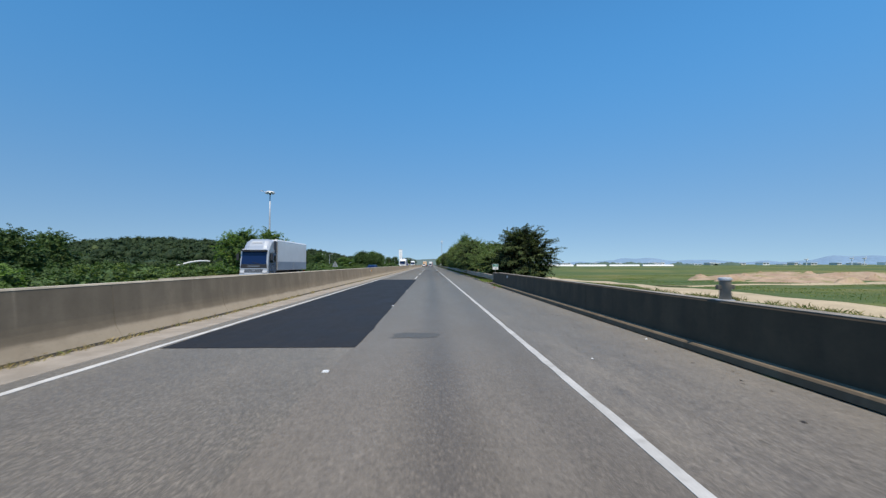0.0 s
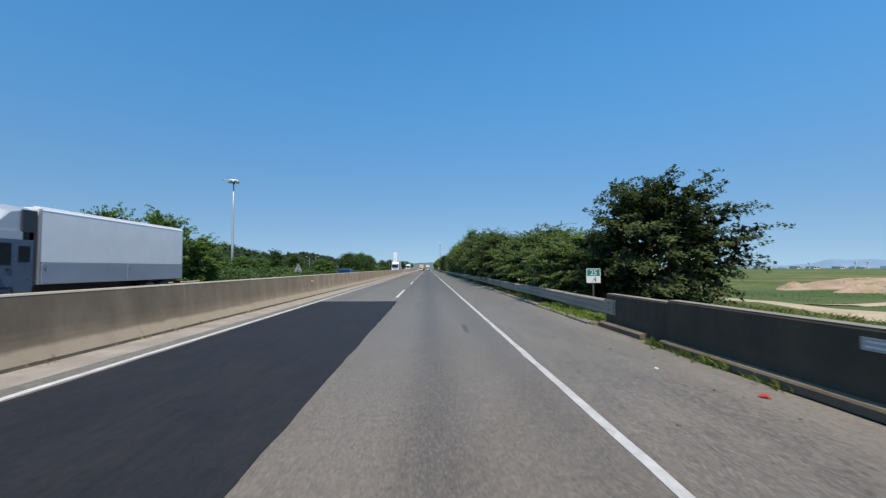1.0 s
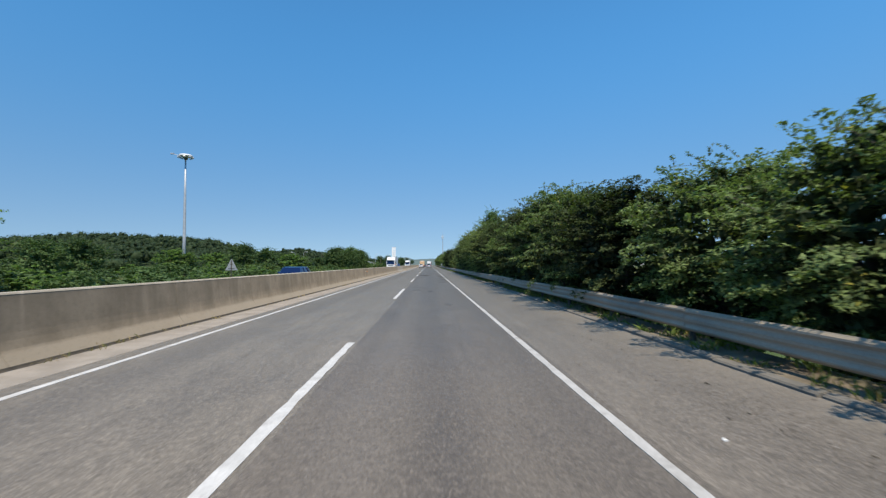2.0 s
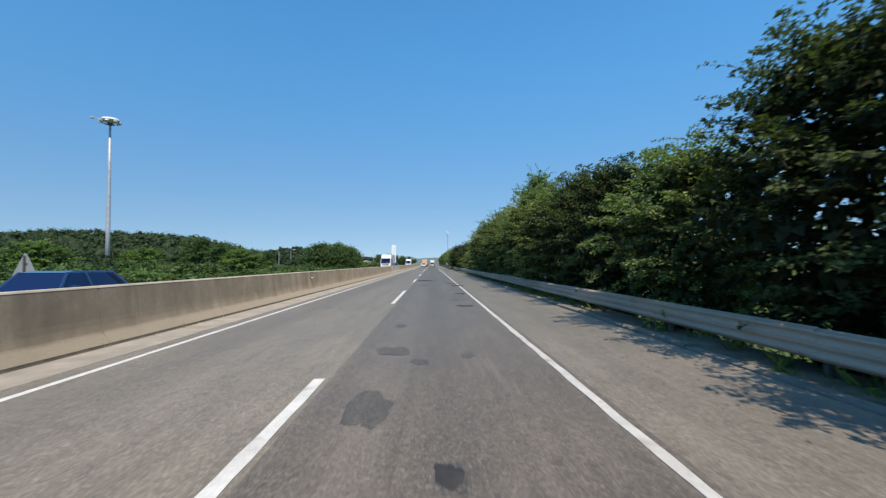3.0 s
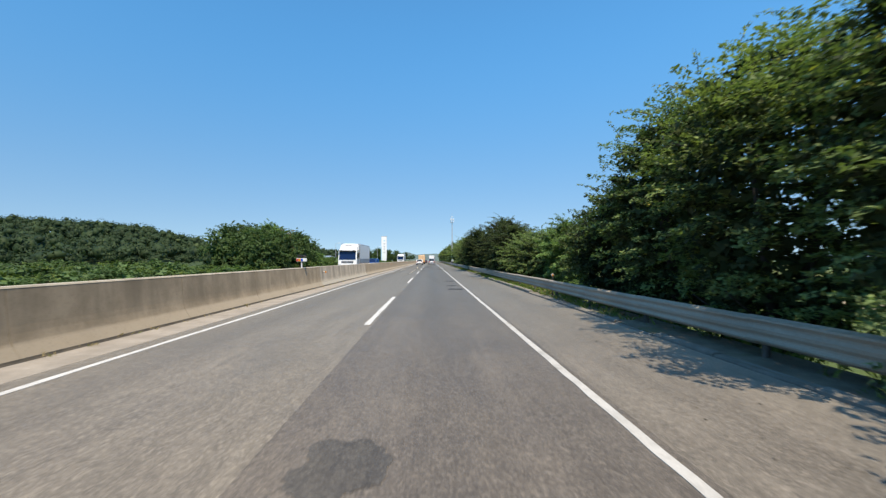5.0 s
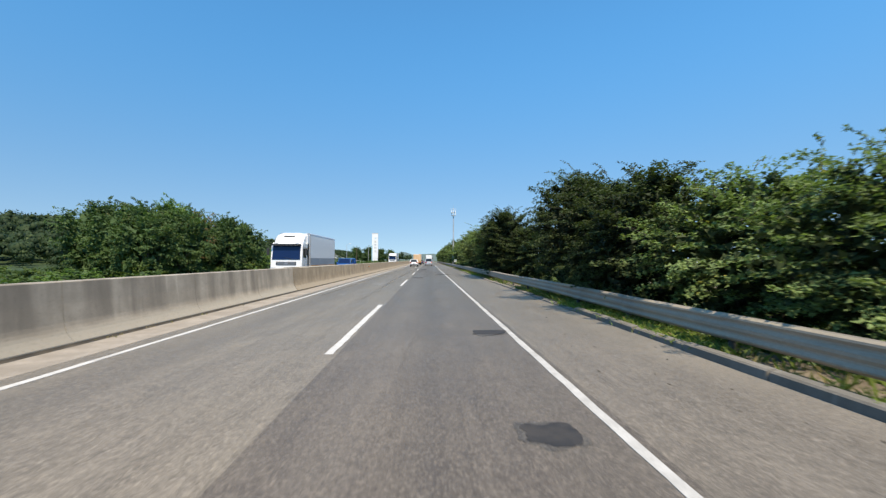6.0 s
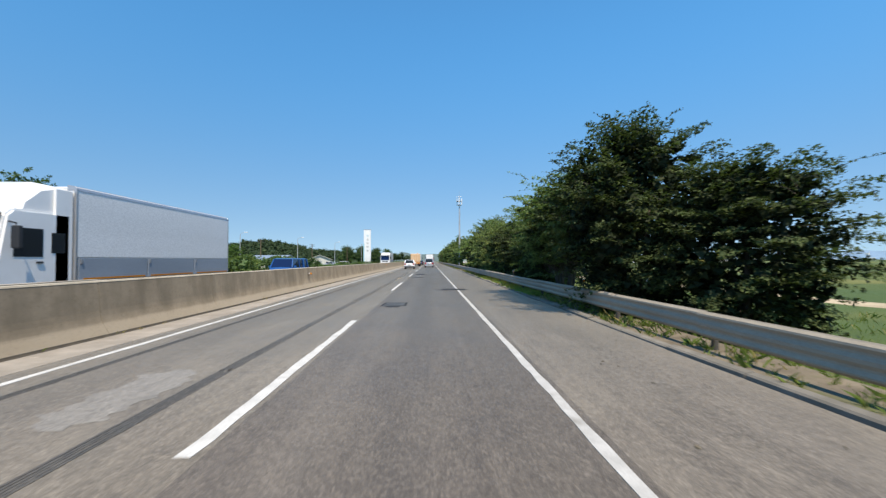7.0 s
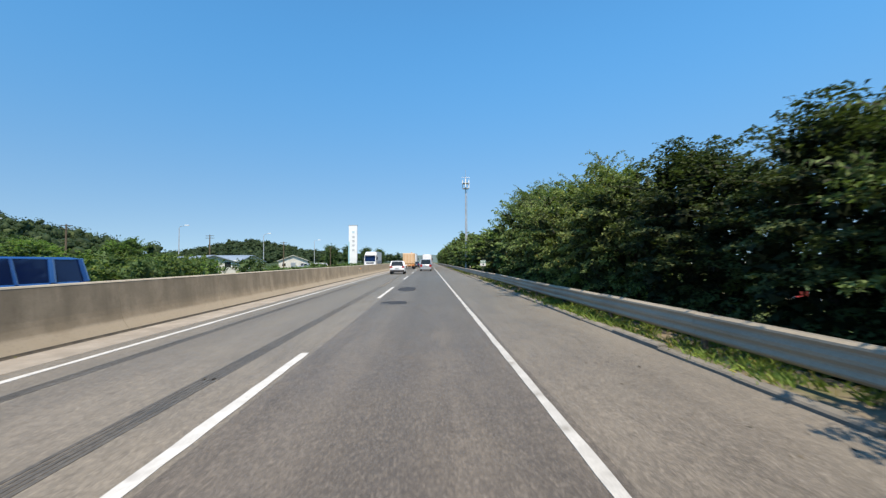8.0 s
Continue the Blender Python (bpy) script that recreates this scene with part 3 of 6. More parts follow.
# ---- road ----
def strip(name, x0, x1, y0, y1, z, thick, material, label, category, kind="structure", parent=None):
    bm = box(x0, x1, y0, y1, z - thick, z)
    ob = part(name, bm, material, parent)
    return tagged(ob, label, category, kind=kind)


strip("road_left_lane", -4.05, 0.14, -60, 900, 0.0, 0.3, M_LANE_LEFT, "worn pale grey asphalt of the passing lane", "road")
strip("road_right_lane", 0.14, 3.72, -60, 900, 0.0, 0.3, M_LANE_RIGHT, "worn dark grey asphalt of the driving lane", "road")
strip("road_shoulder", 3.72, 6.45, -60, 900, 0.0, 0.3, M_SHOULDER, "dusty grey brown asphalt hard shoulder", "road")
strip("gutter", -5.02, -4.05, -60, 900, 0.002, 0.3, M_GUTTER, "pale sandy concrete strip along the barrier foot", "gutter")
strip("verge", 6.45, 7.6, -60, 36.49, -0.02, 0.3, M_SOIL, "dry soil behind the parapet", "verge")
strip("verge", 6.45, 7.6, 36.5, 900, 0.05, 0.37, M_SOIL, "dry soil verge under the guardrail", "verge")
strip("road_opposite", -17.0, -5.55, -60, 900, 0.0, 0.3, M_OPPOSITE, "grey asphalt of the opposite carriageway", "road")


def ragged(name, x0, x1, y0, y1, z, thick, material, label, category, jitter=0.012, step=0.5, seed=0, round_ends=False):
    """A thin layer on the road with uneven edges."""
    r = np.random.default_rng(seed)
    n = max(3, int((y1 - y0) / step))
    left, right = [], []
    for k in range(n + 1):
        q = k / n
        y = y0 + (y1 - y0) * q
        w = 1.0
        if round_ends:
            w = max(0.35, min(1, 3.2 * math.sin(math.pi * min(max(q, 0.04), 0.96)))) * (1 + r.normal() * 0.06 + 0.10 * math.sin(5.1 * q + seed))
        c, h = (x0 + x1) / 2, (x1 - x0) / 2 * w
        left.append((c - h + r.normal() * jitter, y))
        right.append((c + h + r.normal() * jitter, y))
    bm = bmesh.new()
    outline = left + right[::-1]
    lo = [bm.verts.new((x, y, z - thick)) for x, y in outline]
    hi = [bm.verts.new((x, y, z)) for x, y in outline]
    m = len(outline)
    for k in range(m):
        bm.faces.new((lo[k], lo[(k + 1) % m], hi[(k + 1) % m], hi[k]))
    for k in range(n):
        bm.faces.new((hi[k], hi[m - 1 - k], hi[m - 2 - k], hi[k + 1]))
    return tagged(part(name, bm, material, None), label, category, kind="structure")


ragged("asphalt_overlay", -3.50, 0.235, 8.35, 45.55, 0.008, 0.006, M_FRESH, "fresh black asphalt relaid over the passing lane", "road patch", 0.010, 0.6, 3)
ragged("edge_line", 3.51, 3.632, -60, 420, 0.006, 0.005, M_LINE, "solid white edge line of worn paint", "road marking", 0.006, 0.5, 5)
ragged("edge_line", -3.70, -3.58, -60, 420, 0.006, 0.005, M_LINE_BRIGHT, "solid white edge line of worn paint", "road marking", 0.006, 0.5, 6)
ragged("edge_line", -6.65, -6.5, -60, 420, 0.006, 0.005, M_LINE, "solid yellow white line of the opposite lanes", "road marking", 0.006, 1.0, 7)
ragged("edge_line", -14.75, -14.6, -60, 420, 0.006, 0.005, M_LINE, "solid white line of the opposite shoulder", "road marking", 0.006, 1.0, 8)
for k in range(19):
    y = 48.38 + 20 * k
    tagged(ragged("lane_dash", -0.075, 0.075, y, y + (8.45 if k == 2 else 8.3), 0.007, 0.005, M_LINE_BRIGHT, "white lane dash of worn paint", "road marking", 0.006, 0.35, 20 + k), group="lane dashes")
    tagged(ragged("lane_dash", -10.7, -10.55, y - 45, y - 37, 0.007, 0.005, M_LINE, "white lane dash of the opposite carriageway", "road marking", 0.006, 0.8, 60 + k), group="opposite lane dashes")
# x0, x1, y0, y1, and how much of the dark filling is left: 0 is no more than a worn stain
REPAIRS = ((0.62, 1.18, 74.8, 75.9, 0), (0.60, 1.18, 78.2, 79.0, 0), (1.23, 1.53, 77.5, 77.9, 0), (1.62, 1.86, 73.5, 74.0, 1), (0.65, 0.96, 81.7, 82.2, 0), (2.12, 2.36, 78.0, 78.4, 0),
           (2.57, 3.24, 86.9, 87.6, 2), (2.53, 3.04, 89.8, 90.5, 0), (2.60, 2.98, 91.6, 92.3, 0), (2.8, 3.4, 93.6, 94.4, 1), (3.02, 4.05, 101.65, 103.2, 1), (0.58, 1.27, 102.5, 103.1, 2),
           (2.75, 3.69, 105.5, 106.1, 1), (0.20, 1.80, 110.6, 113.4, 1), (2.67, 2.95, 97.1, 97.5, 0), (-0.30, -0.17, 98.1, 98.4, 1), (0.71, 1.18, 106.0, 106.5, 0), (1.14, 1.48, 104.8, 105.15, 0),
           (0.53, 1.29, 120.2, 121.2, 0), (2.58, 3.44, 141.1, 142.1, 2), (2.75, 3.53, 150.2, 151.0, 1), (2.6, 3.2, 144.5, 145.2, 1), (2.45, 4.15, 188.4, 189.8, 1),
           (0.42, 1.50, 205.4, 206.9, 1), (0.46, 1.54, 212.7, 217.2, 1), (1.26, 1.37, 42.2, 43.8, 0), (2.66, 2.8, 35.0, 36.5, 0), (0.8, 1.8, 9.3, 10.1, 0), (2.3, 2.6, 65.0, 66.0, 0))


def patch(x0, x1, y0, y1, z, material, seed, hollow=False):
    """A thin repair with a torn outline; a hollow one is worn out in the middle and open on one side."""
    r = np.random.default_rng(seed)
    ph, am = r.uniform(0, 6.28, 7), r.uniform(0.4, 1.0, 7)
    n = 60
    bm = bmesh.new()
    rings = []
    for inner in ((1.0, 0.30) if hollow else (1.0,)):
        ring = []
        for k in range(n):
            a = 2 * math.pi * k / n
            c, d = math.cos(a), math.sin(a)
            q = (abs(c) ** 2.7 + abs(d) ** 2.7) ** (-1 / 2.7)
            q *= 0.9 + sum(0.15 / (1 + 0.35 * o) * am[o] * math.sin((o + 1) * a + ph[o] + 2.0 * (inner < 1)) for o in range(7)) + 0.03 * r.normal()
            if inner < 1:
                q *= inner * (1 + 0.5 * max(0.0, math.sin(a + ph[1])))
            x, y = (x0 + x1) / 2 + (x1 - x0) / 2 * q * c, (y0 + y1) / 2 + (y1 - y0) / 2 * q * d
            ring.append(bm.verts.new((x, y, z)))
        rings.append(ring)
    low = [bm.verts.new((v.co.x, v.co.y, z - 0.004)) for v in rings[0]]
    if hollow:
        for k in range(n):
            bm.faces.new((rings[0][k], rings[0][(k + 1) % n], rings[1][(k + 1) % n], rings[1][k]))
    else:
        bm.faces.new(rings[0])
    for k in range(n):
        bm.faces.new((low[k], low[(k + 1) % n], rings[0][(k + 1) % n], rings[0][k]))
    return tagged(part("asphalt_repair", bm, material, None), "dark uneven asphalt repair in the worn lane", "road patch", "asphalt repairs", "structure")


for k, (a, b, c, d, fill) in enumerate(REPAIRS):
    z = 0.009 if b > 3.4 else 0.0045
    mx, my, hx, hy = (a + b) / 2, (c + d) / 2, (b - a) / 2, (d - c) / 2
    patch(mx - hx * 1.08, mx + hx * 1.08, my - hy * 1.12, my + hy * 1.12, z, M_STAIN if fill == 0 else M_SEAL, 100 + k)
    if fill:
        patch(mx - hx * 0.95, mx + hx * 0.95, my - hy * 0.9, my + hy * 0.9, z + 0.004, M_PATCH, 200 + k, fill == 2)


def sealed_field():
    """A skewed square repair, a little paler in the middle, with a dark border and a lobe of spilt filling."""
    for name, z, mat, grow in (("asphalt_repair", 0.0045, M_PATCH, 1.0), ("asphalt_repair", 0.0085, M_SEAL_DARK, 0.80)):
        r = np.random.default_rng(12)
        corners = [(0.28, 180.36), (1.20, 180.40), (1.19, 181.72), (0.31, 181.70)]
        cx, cy = sum(p[0] for p in corners) / 4, sum(p[1] for p in corners) / 4 + (0.08 if grow < 1 else 0)
        bm = bmesh.new()
        hi, lo = [], []
        for i in range(4):
            p, q = corners[i], corners[(i + 1) % 4]
            for k in range(9):
                t = k / 9
                x, y = p[0] + (q[0] - p[0]) * t + r.normal() * 0.018, p[1] + (q[1] - p[1]) * t + r.normal() * 0.025
                x, y = cx + (x - cx) * grow, cy + (y - cy) * grow
                hi.append(bm.verts.new((x, y, z)))
                lo.append(bm.verts.new((x, y, z - 0.004)))
        bm.faces.new(hi)
        for k in range(len(hi)):
            bm.faces.new((lo[k], lo[(k + 1) % len(lo)], hi[(k + 1) % len(hi)], hi[k]))
        tagged(part(name, bm, mat, None), "square asphalt repair with a dark border and worn middle", "road patch", "asphalt repairs", "structure")
    patch(0.50, 1.02, 180.0, 180.55, 0.0125, M_PATCH, 310)


sealed_field()
rb = random.Random(77)


def groove_run(x, half, y0, y1, lines, seed):
    """A scraped track: a few fine parallel strips."""
    r = np.random.default_rng(seed)
    bm = bmesh.new()
    w = 2 * half / lines
    n = max(2, int((y1 - y0) / 0.5))
    for i in range(lines):
        off = -half + w * (i + 0.5)
        wide = w * r.uniform(0.34, 0.46)
        rows = []
        for k in range(n + 1):
            y = y0 + (y1 - y0) * k / n + r.uniform(-0.1, 0.1)
            # the track drifts to the right and broadens further on
            drift = min(1.0, max(0.0, (y - 176) / 14))
            c, thin = x + 0.15 * drift + off * (1 + 0.45 * drift), wide * (1 + 0.5 * drift)
            a, b = c - thin * r.uniform(0.75, 1.1), c + thin * r.uniform(0.75, 1.1)
            rows.append([bm.verts.new(p) for p in ((a, y, 0.001), (a, y, 0.005), (b, y, 0.005), (b, y, 0.001))])
        for p, q in zip(rows, rows[1:]):
            for k in range(3):
                bm.faces.new((p[k], p[k + 1], q[k + 1], q[k]))
    tagged(part("worn_track", bm, M_GROOVE, None), "dark scraped tyre groove along the passing lane", "road patch", "worn grooves in the passing lane", "structure")


for x, half, y, end, gap, lines in ((-1.02, 0.03, 159.0, 166.0, 0.9, 1), (-1.0, 0.105, 166.0, 236.0, 0.0, 5), (-3.12, 0.06, 160.8, 168.0, 1.4, 2), (-3.08, 0.075, 168.5, 232.0, 0.0, 4)):
    while y < end:
        run = rb.uniform(1.2, 3.0) if gap > 0 else rb.uniform(5.0, 16.0)
        groove_run(x + rb.uniform(-0.006, 0.006), half * rb.uniform(0.93, 1.07), y, min(end, y + run), lines, int(y * 10))
        y += run + rb.uniform(0.3, 1.0) * gap

ragged("pale_spill", -2.0, -1.3, 169.0, 171.4, 0.004, 0.003, M_PALE_STAIN, "pale dried spill on the passing lane", "road stain", 0.06, 0.15, 150, True)
ragged("pale_spill", -2.43, -2.2, 161.45, 161.6, 0.005, 0.004, M_LINE, "scrap of white paint on the passing lane", "road stain", 0.02, 0.1, 151, True)


# thin dark wedge where the barrier foot meets the gutter
for k in range(24):
    tagged(part("joint_line", prism([(-4.985, 0.003), (-4.895, 0.006), (-4.945, 0.016), (-4.962, 0.038), (-4.966, 0.045), (-4.985, 0.045)], -40 + 15 * k, -25.01 + 15 * k), M_DIRT, None),
           "thin dark line along the barrier foot", "road stain", "dirt along the barrier foot", "structure")

rd = np.random.default_rng(31)
n = 1300
at = np.stack([np.clip(rd.normal(5.35, 0.55, n), 3.9, 6.36), rd.uniform(-4, 215, n), np.full(n, 0.002)], -1)
bits = rd.normal(size=(n, 4, 3)) * np.array([0.011, 0.015, 0.003])
bits[:, :, 2] = np.abs(bits[:, :, 2])
bits[:, 3, 2] += 0.010
gv = (at[:, None, :] + bits * rd.uniform(0.4, 1.5, (n, 1, 1))).reshape(-1, 3)
gq = (np.arange(n)[:, None, None] * 4 + np.array([[0, 1, 3], [1, 2, 3], [2, 0, 3]])[None]).reshape(-1, 3)
tagged(link_mesh("road_grit", raw_mesh("road_grit", gv, gq), M_DIRT), "dark grit and leaf scraps scattered on the hard shoulder", "grit", kind="stuff")

# ---- median barrier ----
HALF = [(-4.97, 0.0), (-4.97, 0.05), (-4.985, 0.07), (-5.04, 0.15), (-5.105, 0.245), (-5.125, 0.285), (-5.142, 0.35), (-5.16, 0.43), (-5.178, 0.55), (-5.2, 0.78), (-5.235, 1.17), (-5.255, 1.195)]
MID = -5.345
PROFILE = HALF + [(2 * MID - x, z) for x, z in HALF[::-1]]
barrier = thing("median_barrier", "weathered grey brown cast concrete median barrier with dirt runs", "concrete barrier", kind="structure")
seg = None
for k in range(100):
    y = -20.5 + 5 * k
    if 144 <= y + 0.5 < 162:
        continue
    if seg is None:
        bm = prism(PROFILE, 0.006, 4.994)
        bmesh.ops.bevel(bm, geom=[e for e in bm.edges if abs(e.verts[0].co.y - e.verts[1].co.y) < 1e-6], offset=0.012, segments=1, affect="EDGES")
        seg = part("barrier_segment", bm, M_BARRIER, barrier)
        seg.location.y = y
    else:
        o = new("barrier_segment", seg.data)
        o.parent, o.location = barrier, (0, y, 0)
PALE = [(-4.99, 0.0), (-4.99, 0.06), (-5.0, 0.075), (-5.065, 0.15), (-5.115, 0.22), (-5.145, 0.285), (-5.165, 0.35), (-5.18, 0.43), (-5.192, 0.55), (-5.215, 0.78), (-5.245, 1.19), (-5.265, 1.205), (-5.55, 1.205), (-5.62, 0.3), (-5.7, 0.0)]
part("barrier_segment", prism(PROFILE, 163.54, 164.49), M_BARRIER, barrier)
newer = thing("pale_barrier", "newer pale grey concrete barrier section with patchy stains", "concrete barrier", kind="structure")
for k in range(4):
    bm = prism(PALE, 144.52 + 4.75 * k, 144.52 + 4.75 * k + 4.735)
    part("barrier_segment", bm, M_BARRIER_NEW, newer)
part("barrier_segment", prism([(-5.48, 0), (-5.48, 1.22), (-5.74, 1.22), (-5.8, 0)], 163.6, 175.0), M_BARRIER_NEW, newer)

# added strip whose pale colour paints the sunlit top edge
part("coping", prism([(-5.23, 1.172), (-5.248, 1.204), (-5.44, 1.204), (-5.46, 1.172)], -20, 144.3), M_LIT_TOP, barrier, "pale strip standing for the sunlit top of the barrier")
part("coping", prism([(-5.23, 1.172), (-5.248, 1.204), (-5.44, 1.204), (-5.46, 1.172)], 164.6, 479), M_LIT_TOP, barrier, "pale strip standing for the sunlit top of the barrier")

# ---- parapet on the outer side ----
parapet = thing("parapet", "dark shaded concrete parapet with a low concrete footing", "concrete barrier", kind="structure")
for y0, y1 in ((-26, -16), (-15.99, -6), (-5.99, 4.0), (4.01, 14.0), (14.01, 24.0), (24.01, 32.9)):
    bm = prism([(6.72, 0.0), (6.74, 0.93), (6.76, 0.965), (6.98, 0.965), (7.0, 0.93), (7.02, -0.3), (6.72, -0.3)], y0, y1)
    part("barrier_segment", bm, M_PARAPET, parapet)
    # pale strip added for sunlight on the parapet's top
    part("coping", prism([(6.755, 0.962), (6.755, 0.972), (6.985, 0.972), (6.985, 0.962)], y0, y1), M_GUTTER, parapet, "pale strip standing for the sunlit top of the parapet")
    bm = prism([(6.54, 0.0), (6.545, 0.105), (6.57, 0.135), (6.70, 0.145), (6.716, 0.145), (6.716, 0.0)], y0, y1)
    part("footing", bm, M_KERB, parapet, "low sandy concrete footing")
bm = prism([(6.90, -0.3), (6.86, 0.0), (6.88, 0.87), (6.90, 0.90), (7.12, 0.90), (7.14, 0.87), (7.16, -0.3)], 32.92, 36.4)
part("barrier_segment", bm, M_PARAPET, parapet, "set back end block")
part("coping", prism([(6.895, 0.897), (6.895, 0.907), (7.125, 0.907), (7.125, 0.897)], 32.92, 36.4), M_GUTTER, parapet, "pale strip standing for the sunlit top of the parapet")
bm = prism([(6.62, 0.0), (6.63, 0.09), (6.70, 0.12), (6.855, 0.12), (6.855, 0.0)], 33.9, 36.4)
part("footing", bm, M_KERB, parapet)


# ---- guardrails ----
WAVE = [(0.0, 0.0), (-0.014, 0.015), (-0.062, 0.045), (-0.070, 0.075), (-0.044, 0.125), (-0.043, 0.155), (-0.068, 0.205), (-0.070, 0.255),
        (-0.044, 0.305), (-0.043, 0.335), (-0.070, 0.385), (-0.062, 0.415), (-0.014, 0.445), (0.0, 0.46)]
WAVE_RING = WAVE + [(x + 0.006, z) for x, z in WAVE[::-1]]


def guardrail(name, x, y0, count, z0, turn, label, step=4.0):
    rail = thing(name, label, "guardrail", group="roadside guardrails")
    beam = part("beam", prism([(a, z0 + b) for a, b in WAVE_RING], 0, step + 0.18), M_RAIL, rail, smooth=False)
    post = part("post", tube([(0.13, 0, -0.6), (0.13, 0, z0 + 0.35)], [0.06, 0.06], 10), M_POST, rail)
    block = part("spacer", box(-0.012, 0.06, -0.06, 0.06, z0 + 0.07, z0 + 0.32, 0.006), M_POST, post)
    bolt = part("bolt", box(-0.03, -0.015, -0.02, 0.02, z0 + 0.175, z0 + 0.215, 0.004), M_POST, post)
    for k in range(count):
        y = y0 + step * k
        m = pose(x, y, 0, 0, 0, turn)
        tilt = pose(0.004 * math.sin(k * 2.1), 0, 0.012 * math.sin(k * 1.3), 0, 0.3 * math.sin(k * 1.7), 0.08 * math.sin(k * 2.7))
        for src in (beam, post, block, bolt):
            if k == 0:
                o = src
            else:
                o = new(src.name.split(".")[0], src.data)
                o.parent = rail if src in (beam, post) else last
            if src is post:
                last = o
            if src in (beam, post):
                o.matrix_local = m @ tilt
    return rail


guardrail("guardrail", 6.97, 36.3, 92, 0.275, 0, "grey galvanised steel guardrail of corrugated beams on round posts")
guardrail("opposite_guardrail", -17.2, 36.0, 6, 0.15, 180, "pale galvanised guardrail beyond the opposite lanes", 5.0)
shoe = thing("guardrail_end_shoe", "flat steel shoe bolting the rail to the parapet end", "guardrail end")
part("plate", box(6.85, 6.862, 35.75, 36.5, 0.34, 0.75, 0.004), M_RAIL, shoe)
for z in (0.40, 0.47, 0.54, 0.61, 0.68):
    part("bolt", box(6.835, 6.85, 35.82, 35.86, z, z + 0.035, 0.004), M_INK, shoe)
for z in (0.45, 0.64):
    part("bolt", box(6.835, 6.85, 36.1, 36.2, z, z + 0.02, 0.004), M_INK, shoe)

# kerb stones along the shoulder, each a piece of the kerb
kerb = thing("kerb", "low weathered concrete kerb stones edging the shoulder", "kerb", kind="structure")
rk = np.random.default_rng(9)
stone = None
for k in range(190):
    y = 36.6 + 2.0 * k
    if stone is None:
        bm = prism([(0.0, -0.3), (0.02, 0.065), (0.05, 0.09), (0.17, 0.105), (0.2, 0.09), (0.2, -0.3)], 0.01, 1.99)
        bmesh.ops.bevel(bm, geom=[e for e in bm.edges if abs(e.verts[0].co.y - e.verts[1].co.y) < 1e-6], offset=0.012, segments=1, affect="EDGES")
        stone = part("kerb_stone", bm, M_KERBSTONE, kerb)
        o = stone
    else:
        o = new("kerb_stone", stone.data)
        o.parent = kerb
    o.matrix_local = pose(6.38 + rk.normal() * 0.012, y, rk.normal() * 0.012 + (0.05 if 138 < y < 153 else -0.025), 0, rk.normal() * 1.2, rk.normal() * 0.35)


# ---- plants ----
def unit(v):
    return v / np.maximum(np.linalg.norm(v, axis=-1, keepdims=True), 1e-9)


def leaf_points(rng, centre, out, size, width=0.5, up=0.8, wild=0.75):
    """One pointed leaf of three corners at each centre, for leaves too small to show a fold."""
    n = len(centre)
    nor = unit(out * 0.75 + np.array([0, 0, up * 0.7]) + rng.normal(size=(n, 3)) * wild * 0.5)
    a = unit(np.cross(nor, rng.normal(size=(n, 3))))
    a[:, 2] -= 0.25
    a = unit(a)
    b = unit(np.cross(nor, a))
    s = size[:, None]
    base = centre - a * s * (0.34 + 0.12 * rng.random((n, 1)))
    lean = b * s * width * rng.uniform(-0.2, 0.2, (n, 1))
    return np.stack([base - b * s * width * 0.5 + lean, base + b * s * width * 0.5 + a * s * 0.15 + lean, centre + a * s * 0.55], 1).reshape(-1, 3)


def triples(n):
    return np.arange(n * 3).reshape(n, 3)


def quads(n):
    return np.arange(n * 4).reshape(n, 4)


def crown_sprays(rng, h, rx, ry, low, count, lean=0.0):
    """Flat leafy sprays in layers round an uneven crown: x, y, z, length, and the way each points."""
    ph = rng.uniform(0, 6.28, 4)
    out = []
    for k in range(count):
        u = (k + rng.random()) / count
        a = rng.uniform(0, 6.28)
        top = max(0.0, (u - 0.42) / 0.58)
        wide = math.sqrt(max(0.05, 1 - top ** 2.1)) * (0.45 + 0.61 * min(1, u / 0.56))
        wide *= 1 + 0.13 * math.sin(3 * a + ph[0] + 3 * u) + 0.09 * math.sin(5 * a + ph[1] - 7 * u)
        q = wide * (0.55 + 0.40 * rng.random() ** 0.7)
        r = (0.125 + 0.115 * rng.random()) * rx
        z = low + 0.2 * r + (h - low - 0.35 * r) * u
        d = unit(np.array([math.cos(a), math.sin(a), -0.22 + 0.95 * top + 0.22 * rng.normal()]))
        out.append((math.cos(a) * rx * q + lean * (z - h / 2), math.sin(a) * ry * q, z, r, *d))
    return out


def spray_cloud(rng, sprays, n):
    """Leaf places on the sprays, denser along the middle twig, and the way each leaf faces."""
    c = np.array(sprays)
    w = c[:, 3] ** 2
    pick = rng.choice(len(c), n, p=w / w.sum())
    d, r = c[pick, 4:7], c[pick, 3:4]
    side = unit(np.cross(d, np.array([0, 0, 1.0])) + 1e-6)
    face = unit(np.cross(side, d))
    along = rng.uniform(-1.25, 1.15, (n, 1))
    taper = np.clip(1.15 - np.maximum(along, 0) * 0.85, 0.15, 1.1)
    across = rng.normal(size=(n, 1)) * 0.44 * taper
    # leaves gather along side twigs
    along = along + 0.10 * np.sin(along * 22) - 0.25 * np.abs(across)
    droop = -0.16 * (along ** 2 + across ** 2)
    pos = c[pick, :3] + r * (d * along + side * across + face * (droop + rng.normal(size=(n, 1)) * 0.10))
    return pos, unit(face * 0.9 + d * 0.35)


